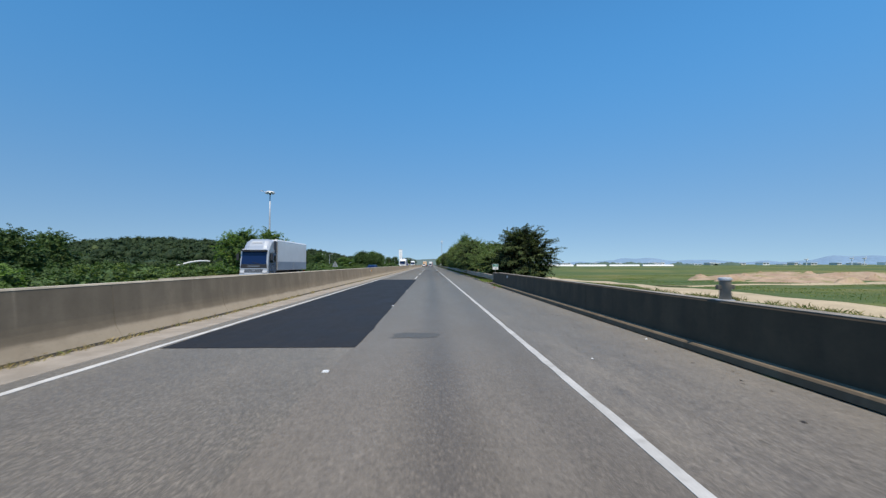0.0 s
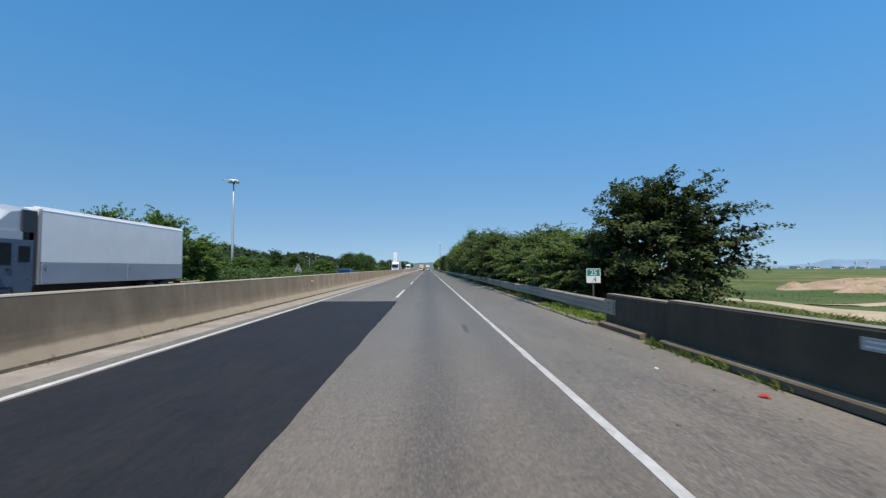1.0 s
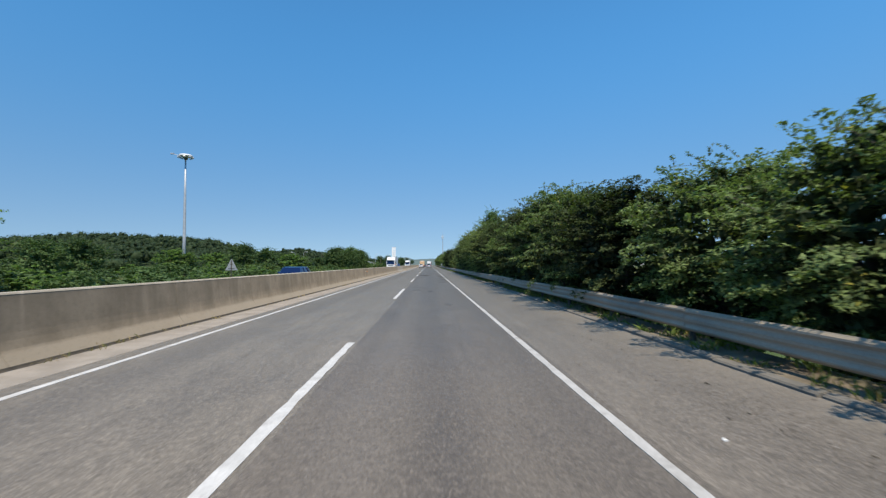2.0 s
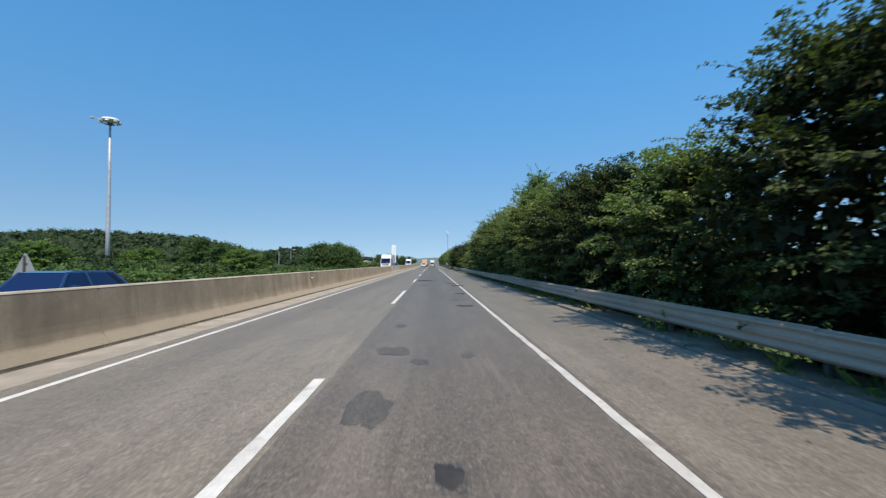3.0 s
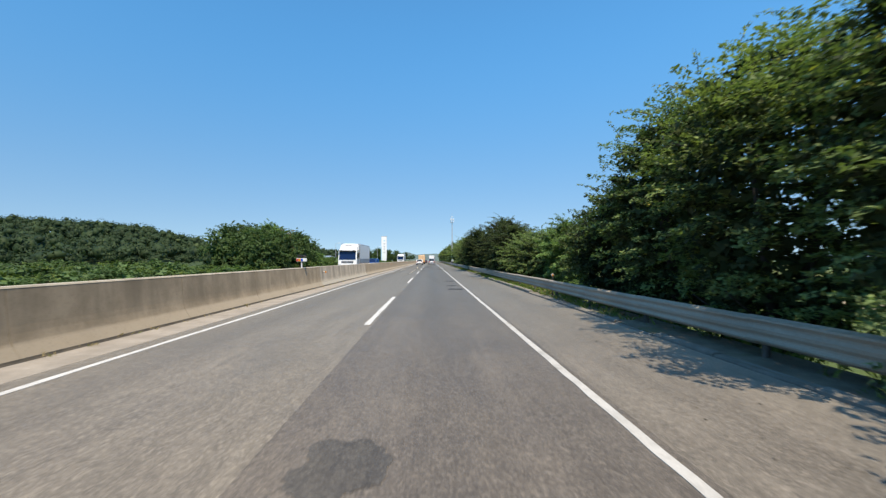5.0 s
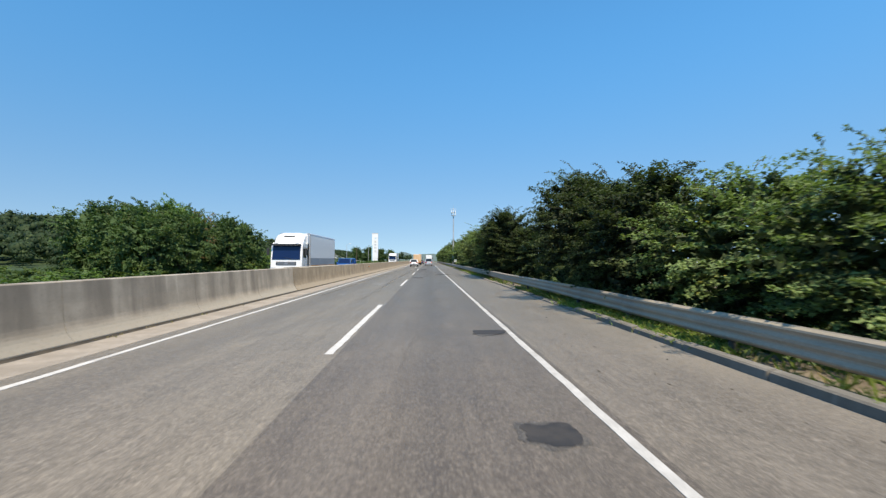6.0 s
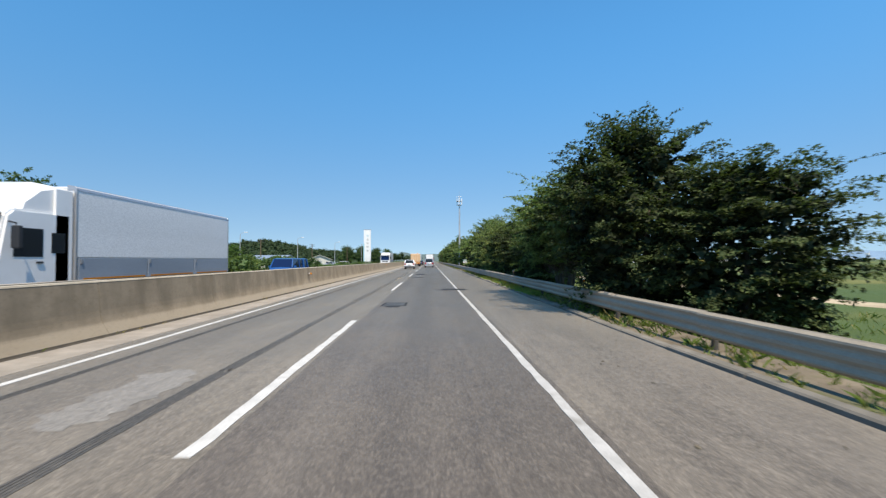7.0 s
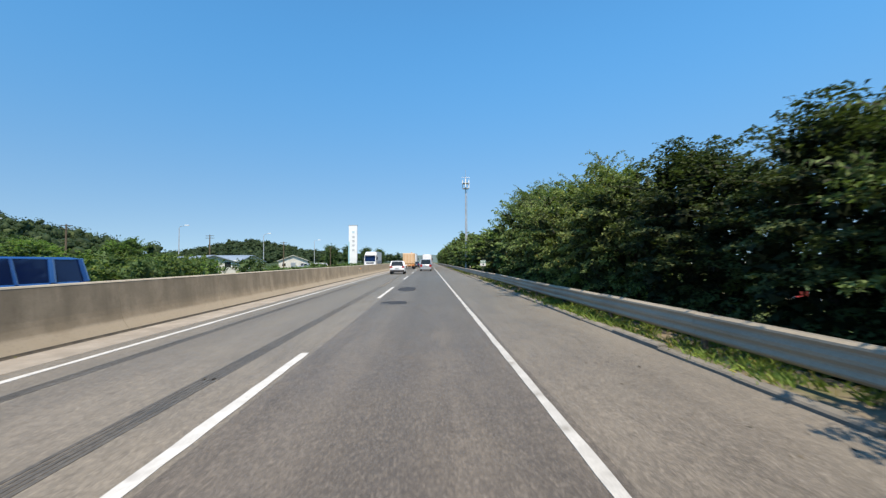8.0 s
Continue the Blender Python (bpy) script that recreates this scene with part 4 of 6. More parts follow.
def shoots(rng, clumps, count, length, leaf):
    """Thin arching shoots that stand out of the crown, with leaves in two rows."""
    cs = sorted(clumps, key=lambda c: -c[2])[: max(6, len(clumps) // 2)]
    pts, outs, stems = [], [], []
    for _ in range(count):
        c = cs[int(rng.integers(len(cs)))]
        d = unit(np.array([rng.normal(), rng.normal(), 0.9 + rng.random()]))
        p = np.array(c[:3]) + d * c[3] * 0.8
        L = length * (0.5 + rng.random())
        line = []
        for s in range(7):
            q = s / 6
            line.append(p + d * L * q + np.array([d[0], d[1], 0]) * L * 0.45 * q * q - np.array([0, 0, 0.35]) * L * q * q)
        stems.append(line)
        for s in range(14):
            q = (s + 0.5) / 14 * 6
            i = min(int(q), 5)
            pos = line[i] + (line[i + 1] - line[i]) * (q - i)
            side = unit(np.cross(d, [0, 0, 1.0]) + rng.normal(size=3) * 0.4) * (1 if s % 2 else -1)
            pts.append(pos + side * leaf * 0.5)
            outs.append(side)
    return np.array(pts), np.array(outs), stems


def tree(name, label, h, rx, ry, low, leaves, leaf, material, seed, count=34, sprigs=14, lean=0.0, stems=3, category="tree", group="", trunk_r=0.13, reach=1.0):
    rng = np.random.default_rng(seed)
    base = thing(name, label, category, group=group)
    clumps = crown_sprays(rng, h, rx, ry, low, count, lean)
    # trunk with limbs that run to the clumps
    bm = bmesh.new()
    for s in range(stems):
        a = rng.uniform(0, 6.28)
        fx, fy = math.cos(a) * rx * 0.12, math.sin(a) * ry * 0.12
        line = np.array([(0, 0, -1.2), (fx, fy, h * 0.16), (fx * 1.6, fy * 1.6, h * 0.36), (fx * 2.5 + lean * 0.5, fy * 2.5, h * 0.62)])
        tube([tuple(p) for p in line], [trunk_r, trunk_r * 0.85, trunk_r * 0.6, trunk_r * 0.25], 7, bm)
        for c in clumps[s::stems * 3][:(8 if h > 3 else 2)]:
            z = min(h * (0.16 + 0.42 * rng.random()), max(h * 0.08, c[2] * 0.8))
            p0 = np.array([np.interp(z, line[:, 2], line[:, k]) for k in range(3)])
            p2 = np.array(c[:3])
            p1 = (p0 + p2) / 2 + np.array([0, 0, -0.06 * h]) + rng.normal(size=3) * 0.1
            tube([tuple(p0), tuple(p1), tuple(p2)], [trunk_r * 0.42, trunk_r * 0.28, trunk_r * 0.1], 5, bm, cap=False)
    pts, out = spray_cloud(rng, clumps, leaves)
    vs = [leaf_points(rng, pts, out, leaf * rng.uniform(0.6, 1.25, leaves), 0.60, 0.35, 0.85)]
    # shade-coloured cards added to close the crown: small near the surface, broad deep within
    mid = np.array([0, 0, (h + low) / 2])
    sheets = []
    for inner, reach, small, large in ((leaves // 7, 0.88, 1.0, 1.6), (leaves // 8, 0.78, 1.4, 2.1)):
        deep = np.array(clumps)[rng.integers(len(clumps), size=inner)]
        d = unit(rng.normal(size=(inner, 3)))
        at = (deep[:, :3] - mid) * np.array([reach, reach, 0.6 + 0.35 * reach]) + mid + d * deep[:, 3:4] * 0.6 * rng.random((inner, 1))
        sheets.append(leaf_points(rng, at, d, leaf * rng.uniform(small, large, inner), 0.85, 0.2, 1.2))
    # dark cards added about the stems, which let little light through
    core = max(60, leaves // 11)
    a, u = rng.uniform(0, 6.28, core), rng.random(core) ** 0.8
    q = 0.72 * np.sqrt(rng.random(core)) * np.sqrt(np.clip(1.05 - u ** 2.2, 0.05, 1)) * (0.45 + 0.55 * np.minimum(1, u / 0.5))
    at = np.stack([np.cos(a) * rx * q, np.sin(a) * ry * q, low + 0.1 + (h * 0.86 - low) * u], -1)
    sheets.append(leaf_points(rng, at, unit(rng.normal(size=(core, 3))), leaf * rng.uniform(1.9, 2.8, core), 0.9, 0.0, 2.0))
    fill_cards = np.concatenate(sheets)
    if sprigs:
        sp, so, st = shoots(rng, clumps, sprigs, min(1.0, h * 0.15) * reach, leaf * 0.9)
        vs.append(leaf_points(rng, sp, so, np.full(len(sp), leaf * 1.05), 0.45, 0.3, 0.5))
        twigs = bmesh.new()
        for line in st:
            tube([tuple(p) for p in line[::3]], [0.012, 0.008, 0.004], 3, twigs, cap=False)
        tagged(part("twig", twigs, M_BARK, base), kind="stuff")
    part("trunk", bm, M_BARK, base, "grey brown bark", True)
    v = np.concatenate(vs)
    part_mesh = raw_mesh("crown", v, triples(len(v) // 3))
    link_mesh("crown", part_mesh, material, base)
    link_mesh("shade_fill", raw_mesh("shade_fill", fill_cards, triples(len(fill_cards) // 3)), M_SHADE_FILL_DARK if material is M_LEAF_DARK else M_SHADE_FILL if material in (M_LEAF, M_LEAF_OLIVE) else M_SHADE_FILL_GREEN, base, "inner foliage darkened for the shade within the crown")
    return base




# kinds of roadside tree: each stands once, and is copied along the road
BUSHY = "bushy green roadside tree with arching shoots behind the guardrail"
DENSE = "dark dense roadside tree with foliage down to the ground"
LOOSE = "loose light green roadside tree with long shoots"
ROW = "roadside trees"
RIGHT = {
    "a5": (6.0, tree("roadside_tree", BUSHY, 6.0, 2.6, 3.0, 0.0, 25000, 0.126, M_LEAF, 11, 210, 44, group=ROW)),
    "b5": (6.0, tree("roadside_tree", BUSHY, 6.0, 2.5, 2.9, 0.0, 25000, 0.124, M_LEAF, 12, 200, 54, group=ROW)),
    "c6": (7.5, tree("roadside_tree", DENSE, 7.5, 2.55, 3.1, -0.1, 27000, 0.126, M_LEAF_DARK, 13, 250, 30, group=ROW)),
    "a8": (9.0, tree("roadside_tree", BUSHY, 9.0, 2.65, 3.2, 0.0, 26000, 0.132, M_LEAF, 15, 290, 40, group=ROW)),
    "o8": (9.0, tree("roadside_tree", BUSHY, 9.0, 2.65, 3.3, 0.0, 26000, 0.132, M_LEAF_OLIVE, 26, 290, 54, group=ROW)),
    "c8": (9.0, tree("roadside_tree", DENSE, 9.0, 2.65, 3.3, 0.0, 29000, 0.130, M_LEAF_DARK, 16, 290, 34, group=ROW)),
    "d5": (5.5, tree("roadside_tree", LOOSE, 5.5, 2.4, 2.8, 0.1, 24000, 0.122, M_LEAF_OLIVE, 14, 190, 70, group=ROW, reach=1.7)),
    "e7": (7.5, tree("roadside_tree", "dark roadside tree with layered branches and light under the crown", 7.5, 2.75, 3.4, 0.9, 27000, 0.126, M_LEAF_DARK, 17, 250, 44, group=ROW)),
    "h5": (5.4, tree("roadside_tree", "broad dense dark tree at the end of the parapet", 5.4, 2.4, 3.0, -0.2, 29000, 0.126, M_LEAF_DARK, 19, 280, 14, group=ROW)),
    "t9": (9.0, tree("roadside_tree", "tall light green tree rising loosely above the row", 9.0, 1.9, 2.2, 0.5, 21000, 0.126, M_LEAF_GREEN, 23, 200, 70, group=ROW)),
    "g5": (5.6, tree("roadside_tree", "fresh green open tree at the end of the row", 5.6, 2.5, 2.7, 0.7, 22000, 0.126, M_LEAF_GREEN, 24, 190, 40, group=ROW)),
    "u8": (7.6, tree("roadside_tree", "tall roadside tree with clear stems and light under its crown", 7.6, 2.7, 3.1, 2.5, 25000, 0.126, M_LEAF, 25, 230, 40, group=ROW)),
    "m8": (8.0, tree("roadside_tree", BUSHY, 8.0, 2.9, 3.2, 0.0, 10000, 0.22, M_LEAF, 18, 160, 14, group=ROW)),
}
RIGHT_AT = [  # y, height over the road, kind, shift across
    (39.9, 5.0, "h5", 1.3), (43.4, 3.23, "a5", 0.1), (46.2, 3.46, "b5", 0.0), (50, 4.11, "a5", 0.1), (54, 4.07, "b5", 0.0), (58, 4.20, "a5", 0.1), (62, 4.40, "c6", 0.1), (66, 4.82, "b5", 0.0),
    (70, 5.57, "a5", 0.2), (73.2, 5.5, "c6", 0.1), (76.8, 5.7, "c6", 0.2), (81.4, 4.7, "a5", 0.1), (86, 5.35, "c6", 0.2), (90, 6.0, "c6", 0.5), (94, 5.5, "o8", 0.2), (98, 6.47, "a8", 0.3),
    (102, 6.31, "o8", 0.3), (104.2, 8.6, "t9", 1.5), (106, 5.9, "a8", 0.2), (110, 6.42, "o8", 0.3), (114.2, 6.63, "a8", 0.3), (118, 6.20, "c6", 0.2), (122, 6.47, "a8", 0.3), (126, 6.26, "o8", 0.3), (130, 6.48, "a8", 0.3),
    (133.7, 4.75, "h5", 0.25), (143.6, 4.15, "g5", 0.95), (147, 3.67, "a5", 0.2), (150.6, 3.77, "b5", 0.2), (154.3, 4.6, "c6", -0.1), (158.2, 4.96, "e7", 0.2), (162, 5.94, "e7", 0.3),
    (175.6, 4.3, "c6", 1.3), (178.0, 6.0, "c8", -0.1), (181.6, 5.2, "u8", -0.3), (185.8, 5.0, "u8", 0.1), (189.4, 5.4, "u8", 0.6), (192.6, 4.6, "a5", 0.6), (196, 4.4, "c6", 0.1),
    (200, 4.7, "c6", 0.0), (204, 5.0, "d5", 0.1), (208, 5.39, "d5", 0.1), (212, 5.63, "b5", 0.1), (216.5, 6.47, "a8", 0.2), (221, 6.9, "m8", -0.6)]


def stand(x, y, h, base_h, turn, wide):
    return pose(x, y, float(ground_height(x, y)), 0, 0, turn) @ Matrix.Diagonal((wide, wide, h / base_h, 1))


def planted(source, m):
    """A copy of a plant that stands just as m says."""
    ob = copy_thing(source, m)
    ob.matrix_basis = m
    return ob


rt = random.Random(4)
used = set()
for y, h, kind, dx in RIGHT_AT:
    x = (9.0 if y < 62 else 8.4 if y < 69 else 8.3 if y < 128 else 9.0 if y < 138 else 9.2 if y < 153 else 8.75 if y < 166 else 8.6 if y < 187 else 9.2 if y < 191 else 9.3 if y < 219 else 10.6) + dx + rt.uniform(-0.15, 0.25)
    base_h, source = RIGHT[kind]
    top = h - float(ground_height(x, y))
    m = stand(x, y, top, base_h, rt.uniform(0, 360), 1.10 if y < 41 else 1.06 if kind == "u8" else max(0.92, min(1.06, 1.02 * top / base_h)))
    if kind in used:
        planted(source, m)
    else:
        source.matrix_basis = m
        used.add(kind)

# farther along the row the same trees, with fewer and larger leaves
FAR = tree("roadside_tree", "bushy green roadside tree farther along the row", 8.0, 3.1, 3.5, 0.0, 3000, 0.40, M_LEAF, 21, 90, 6, group="roadside trees")
y = 242.5
first = True
while y < 520:
    x = 11.4 + rt.uniform(-0.2, 0.9)
    m = stand(x, y, rt.uniform(5.8, 6.8) + (1.2 if y < 290 else 3.0), 8.0, rt.uniform(0, 360), rt.uniform(0.95, 1.25))
    if first:
        FAR.matrix_basis = m
        first = False
    else:
        planted(FAR, m)
    y += rt.uniform(5.5, 8.0) if y < 300 else rt.uniform(8, 11)

# opposite side: shrubs, single trees, then the wooded hill
SHRUB = [
    tree("shrub", "dense green shrub beyond the opposite lanes", 2.2, 1.9, 2.1, -0.1, 1000, 0.21, M_LEAF_SCRUB, 31, 40, 6, stems=2, category="shrub", group="shrubs beyond the opposite lanes", trunk_r=0.05),
    tree("shrub", "bright green shrub beyond the opposite lanes", 2.2, 2.0, 2.2, -0.1, 1000, 0.21, M_LEAF_BRIGHT, 32, 38, 10, stems=2, category="shrub", group="shrubs beyond the opposite lanes", trunk_r=0.05),
    tree("shrub", "dark green shrub beyond the opposite lanes", 2.2, 2.1, 2.0, -0.1, 1000, 0.21, M_LEAF_SIDE, 33, 40, 4, stems=2, category="shrub", group="shrubs beyond the opposite lanes", trunk_r=0.05),
]
LEFT_TREE = [
    tree("broadleaf_tree", "leafy green tree standing among the shrubs", 6.0, 2.9, 3.2, 0.0, 8000, 0.215, M_LEAF_SIDE, 41, 150, 14, group="trees beyond the opposite lanes"),
    tree("broadleaf_tree", "bright green acacia with an open crown", 6.0, 3.0, 3.4, 0.0, 8000, 0.215, M_LEAF_BRIGHT, 42, 150, 18, group="trees beyond the opposite lanes"),
    tree("broadleaf_tree", "partly withered brown and green tree", 6.0, 1.7, 1.8, 1.5, 2200, 0.19, M_LEAF_BROWN, 43, 34, 8, group="trees beyond the opposite lanes"),
]


def put(kind_list, seen, k, m):
    if k in seen:
        return planted(kind_list[k], m)
    seen.add(k)
    kind_list[k].matrix_basis = m
    return kind_list[k]


seen_shrub, seen_tree = set(), set()
rs = random.Random(8)
y = -12.0
while y < 330:
    for row, (xr, hr) in enumerate(((-19.8, 0.95), (-23.5, 1.2), (-29.5, 1.35))):
        x = xr + rs.uniform(-1.5, 1.5) - 0.4 * row
        h = hr * rs.uniform(0.8, 1.3)
        if y < 60:
            h += 0.35 * rs.random() + 0.15
        if 110 < y < 165 and row == 0:
            h *= 0.85
        if 195 < y < 245:
            h += 0.9
        if y > 245 and row > 0:
            continue
        k = rs.choice((0, 0, 1, 2)) if row == 0 else rs.choice((0, 1, 2, 2))
        yy = y + rs.uniform(-2.0, 2.0) + row * 1.3
        put(SHRUB, seen_shrub, k, stand(x, yy, h + 0.3, 2.2, rs.uniform(0, 360), rs.uniform(0.85, 1.15) * (1 + 0.15 * row)))
    y += 4.2
TREES_LEFT = [(-20.8, 61.8, 6.3, 1, 1.0), (-23.2, 58.2, 6.2, 1, 1.0), (-20.4, 66.8, 4.7, 1, 0.9), (-24, 66, 5.2, 0, 0.9), (-23.5, 21, 3.4, 0, 0.5), (-20.5, 19.0, 2.9, 1, 0.35), (-22.5, 177, 5.9, 0, 1.0), (-22.0, 181.5, 6.9, 1, 0.95), (-23.5, 186.5, 6.8, 0, 1.0),
              (-20.6, 184.0, 6.0, 2, 1.0), (-20.3, 189, 6.3, 0, 0.9), (-20.5, 194.5, 5.9, 0, 0.85), (-23.8, 200, 6.2, 0, 0.9), (-27, 180, 6.6, 0, 1.1), (-28, 190, 6.9, 0, 1.1), (-20.4, 175.5, 4.9, 0, 0.85), (-20.0, 179.5, 5.8, 0, 0.9), (-25, 194, 6.0, 0, 1.0), (-25.5, 183, 6.8, 0, 1.0),
              (-35, 112, 3.9, 1, 0.9), (-23.4, 128.6, 3.6, 1, 0.95), (-41, 136, 4.0, 1, 1.0), (-36, 150, 5.5, 0, 1.0), (-45, 160, 7, 0, 1.2), (-30, 84, 3.8, 0, 0.8), (-36, 96, 4.4, 0, 0.9), (-36, 225, 4.0, 0, 1.0), (-44, 232, 4.4, 0, 1.1),
              (-27, 213, 3.4, 2, 1.1), (-24.5, 219, 3.2, 1, 0.7), (-33, 228, 3.5, 0, 0.9), (-38.5, 234, 4.0, 0, 1.0), (-45, 240, 4.6, 0, 1.1), (-31, 238, 4.2, 1, 0.8), (-25, 206, 3.8, 0, 0.8), (-70, 262, 7.0, 0, 1.2), (-36, 40, 4.8, 0, 1.0), (-44, 54, 5.5, 0, 1.1), (-30, 335, 7.0, 0, 1.2), (-26, 348, 7.5, 0, 1.2), (-22, 362, 7.0, 0, 1.1), (-19, 380, 7.0, 0, 1.1)]
for x, y, h, k, w in TREES_LEFT:
    put(LEFT_TREE, seen_tree, k, stand(x, y, h - float(ground_height(x, y)), 6.0, rs.uniform(0, 360), w))


def unit_ball(level):
    bm = bmesh.new()
    bmesh.ops.create_icosphere(bm, subdivisions=level, radius=1)
    bm.verts.ensure_lookup_table()
    v = np.array([tuple(p.co) for p in bm.verts])
    f = np.array([[p.index for p in face.verts] for face in bm.faces])
    bm.free()
    return v, f


BALLS = (unit_ball(2), unit_ball(1))


def woods(name, label, spots, per, leaf, seed):
    """A far wood: crowns of rounded heads, thick with foliage and rough with loose sprays, in one object."""
    rng = np.random.default_rng(seed)
    verts, faces, at = [], [], 0
    for x, y, r, h in spots:
        z = float(ground_height(x, y))
        heads = [(x, y, z + h * 0.52, r * 0.80, h * 0.42)]
        for k in range(4):
            a, q = rng.uniform(0, 6.28), rng.uniform(0.35, 0.66)
            heads.append((x + math.cos(a) * r * q, y + math.sin(a) * r * q, z + h * rng.uniform(0.45, 0.84), r * rng.uniform(0.30, 0.46), h * rng.uniform(0.14, 0.24)))
        for k, (hx, hy, hz, hr, hh) in enumerate(heads):
            v, f = BALLS[0 if k == 0 and per > 100 else 1]
            wob = rng.uniform(0.74, 1.14, (len(v), 1))
            verts.append(np.array([hx, hy, hz]) + v * wob * np.array([hr, hr, hh]) * 0.74)
            faces.append(f + at)
            at += len(v)
        share = np.array([q[3] ** 2 for q in heads])
        pick = rng.choice(len(heads), per, p=share / share.sum())
        c = np.array(heads)[pick]
        o = unit(rng.normal(size=(per, 3)) + np.array([0, 0, 0.35]))
        p = c[:, :3] + o * np.stack([c[:, 3], c[:, 3], c[:, 4]], -1) * rng.uniform(0.88, 1.20, (per, 1))
        verts.append(leaf_points(rng, p, o, leaf * rng.uniform(0.6, 1.4, per), 0.75, 0.15, 1.3))
        faces.append(triples(per) + at)
        at += per * 3
    me = raw_mesh(name, np.concatenate(verts), np.concatenate(faces))
    return tagged(link_mesh(name, me, M_LEAF_FAR, smooth=True), label, "woodland", kind="stuff")


rw = random.Random(3)


def scattered(n, tries, xs, ys, apart, radius, height, keep):
    """Places for trees, no closer than apart: x, y, crown radius and height."""
    out = []
    for _ in range(tries):
        x, y = rw.uniform(*xs), rw.uniform(*ys)
        if len(out) < n and rw.random() < keep(x, y) and all((x - a) ** 2 + (y - b) ** 2 > apart * apart for a, b, *_ in out):
            out.append((x, y, rw.uniform(*radius), rw.uniform(*height)))
    return out


def wooded(x, y):
    return min(1.0, 0.12 + (float(ground_height(x, y)) + 0.35) / 3.0)


def open_land(x, y):
    return 0.0 if (abs(x + 49.4) < 5 and 120 < y < 145) or (y > 225 and x > -62) else 1.0


woods("hill_woods", "dense dark green woodland on the broad hill", scattered(820, 6000, (-300, -92), (238, 346), 4.9, (3.3, 4.9), (5.5, 8.5), wooded), 110, 0.62, 7)
woods("hedge_trees", "low green trees and thickets on the farmland", scattered(95, 900, (-130, -34), (-10, 300), 6.0, (2.3, 3.4), (2.9, 4.2), open_land), 300, 0.40, 9)
woods("hill_woods", "dark green woodland on the dome behind the service area", scattered(430, 3500, (-262, -40), (520, 640), 5.6, (3.6, 5.2), (6.0, 8.5), wooded), 70, 0.80, 19)
woods("far_thicket", "scattered dark trees along the farmland", scattered(80, 600, (-250, -30), (400, 520), 12.0, (3.4, 4.8), (4.5, 6.5), lambda x, y: 1.0), 90, 0.7, 20)
far_spots = [(rw.uniform(-260, -24), rw.uniform(560, 900), rw.uniform(4, 6), rw.uniform(7, 10)) for _ in range(170)]
woods("far_woods", "far dark green woodland beside the highway", far_spots, 60, 0.9, 8)


# grass, weeds and litter along the verge
def tufts(name, label, spots, blades, height, material, seed, wide=0.012, spread=0.07):
    rng = np.random.default_rng(seed)
    n = len(spots) * blades
    base = np.repeat(np.array([s[:3] for s in spots]), blades, 0)
    hs = np.repeat(np.array([s[3] for s in spots]), blades) * height * rng.uniform(0.5, 1.2, n)
    base[:, :2] += rng.normal(size=(n, 2)) * spread
    d = rng.normal(size=(n, 3)) * 0.42
    d[:, 2] = 1
    d = unit(d)
    side = unit(np.cross(d, rng.normal(size=(n, 3)))) * (wide * rng.uniform(0.7, 1.5, n))[:, None]
    tip = base + d * hs[:, None]
    bend = tip.copy()
    bend[:, :2] += d[:, :2] * hs[:, None] * 0.4
    bend[:, 2] -= 0.12 * hs
    mid = base + d * hs[:, None] * 0.55
    v = np.stack([base - side, base + side, mid + side * 0.8, bend], 1).reshape(-1, 3)
    return tagged(link_mesh(name, raw_mesh(name, v, quads(n)), material), label, "grass", kind="stuff")


rg = random.Random(12)
verge = []
for _ in range(5200):
    y = rg.uniform(36.6, 300) if rg.random() < 0.7 else rg.uniform(120, 210)
    lush = 0.35 + 0.6 * math.sin(y * 0.21) * math.sin(y * 0.083 + 1)
    if rg.random() < 0.12 + 0.8 * lush:
        x = rg.choice((rg.uniform(6.66, 6.98), rg.uniform(6.75, 7.6), rg.uniform(7.0, 8.6)))
        verge.append((x, y, 0.04 if x < 7.55 else -0.12, rg.uniform(0.4, 1.3)))
for _ in range(160):
    verge.append((rg.gauss(6.66, 0.12), rg.uniform(29.6, 33.4), 0.0, rg.uniform(0.35, 0.9)))
tufts("verge_grass", "green weeds and grass along the kerb and guardrail", verge, 10, 0.22, M_WEED, 50, 0.010)
turf = []
for _ in range(2400):
    y = rg.choice((rg.uniform(140, 157), rg.uniform(140, 157), rg.uniform(37, 46), rg.uniform(184, 206)))
    if math.sin(y * 1.1) + math.sin(y * 0.37 + 1) > -0.7:
        turf.append((6.58 + 0.75 * rg.random() ** 1.3, y, 0.04, rg.uniform(0.5, 1.3)))
tufts("verge_turf", "low bright green grass between the kerb and guardrail", turf, 12, 0.16, M_TURF, 55, 0.008, 0.10)
slope = []
for _ in range(2600):
    x, y = 7.3 + 20 * rg.random() ** 1.5, rg.uniform(-10, 240)
    if y < 34 and x < 11 or 25 < x < 35.5:
        continue
    slope.append((x, y, float(ground_height(x, y)) - 0.02, rg.uniform(0.5, 1.4)))
tufts("slope_grass", "long green and straw coloured grass on the bank", slope, 12, 0.34, M_GRASS, 51, 0.010, 0.30)
ripe = []
for _ in range(900):
    x, y = 25.6 - 9 * rg.random() ** 1.6, rg.uniform(12, 80)
    ripe.append((x, y, float(ground_height(x, y)) - 0.02, rg.uniform(0.5, 1.5)))
tufts("ripe_grass", "tall ochre and green grass beside the farm track", ripe, 12, 0.36, M_OCHRE, 56, 0.012, 0.35)
lea = []
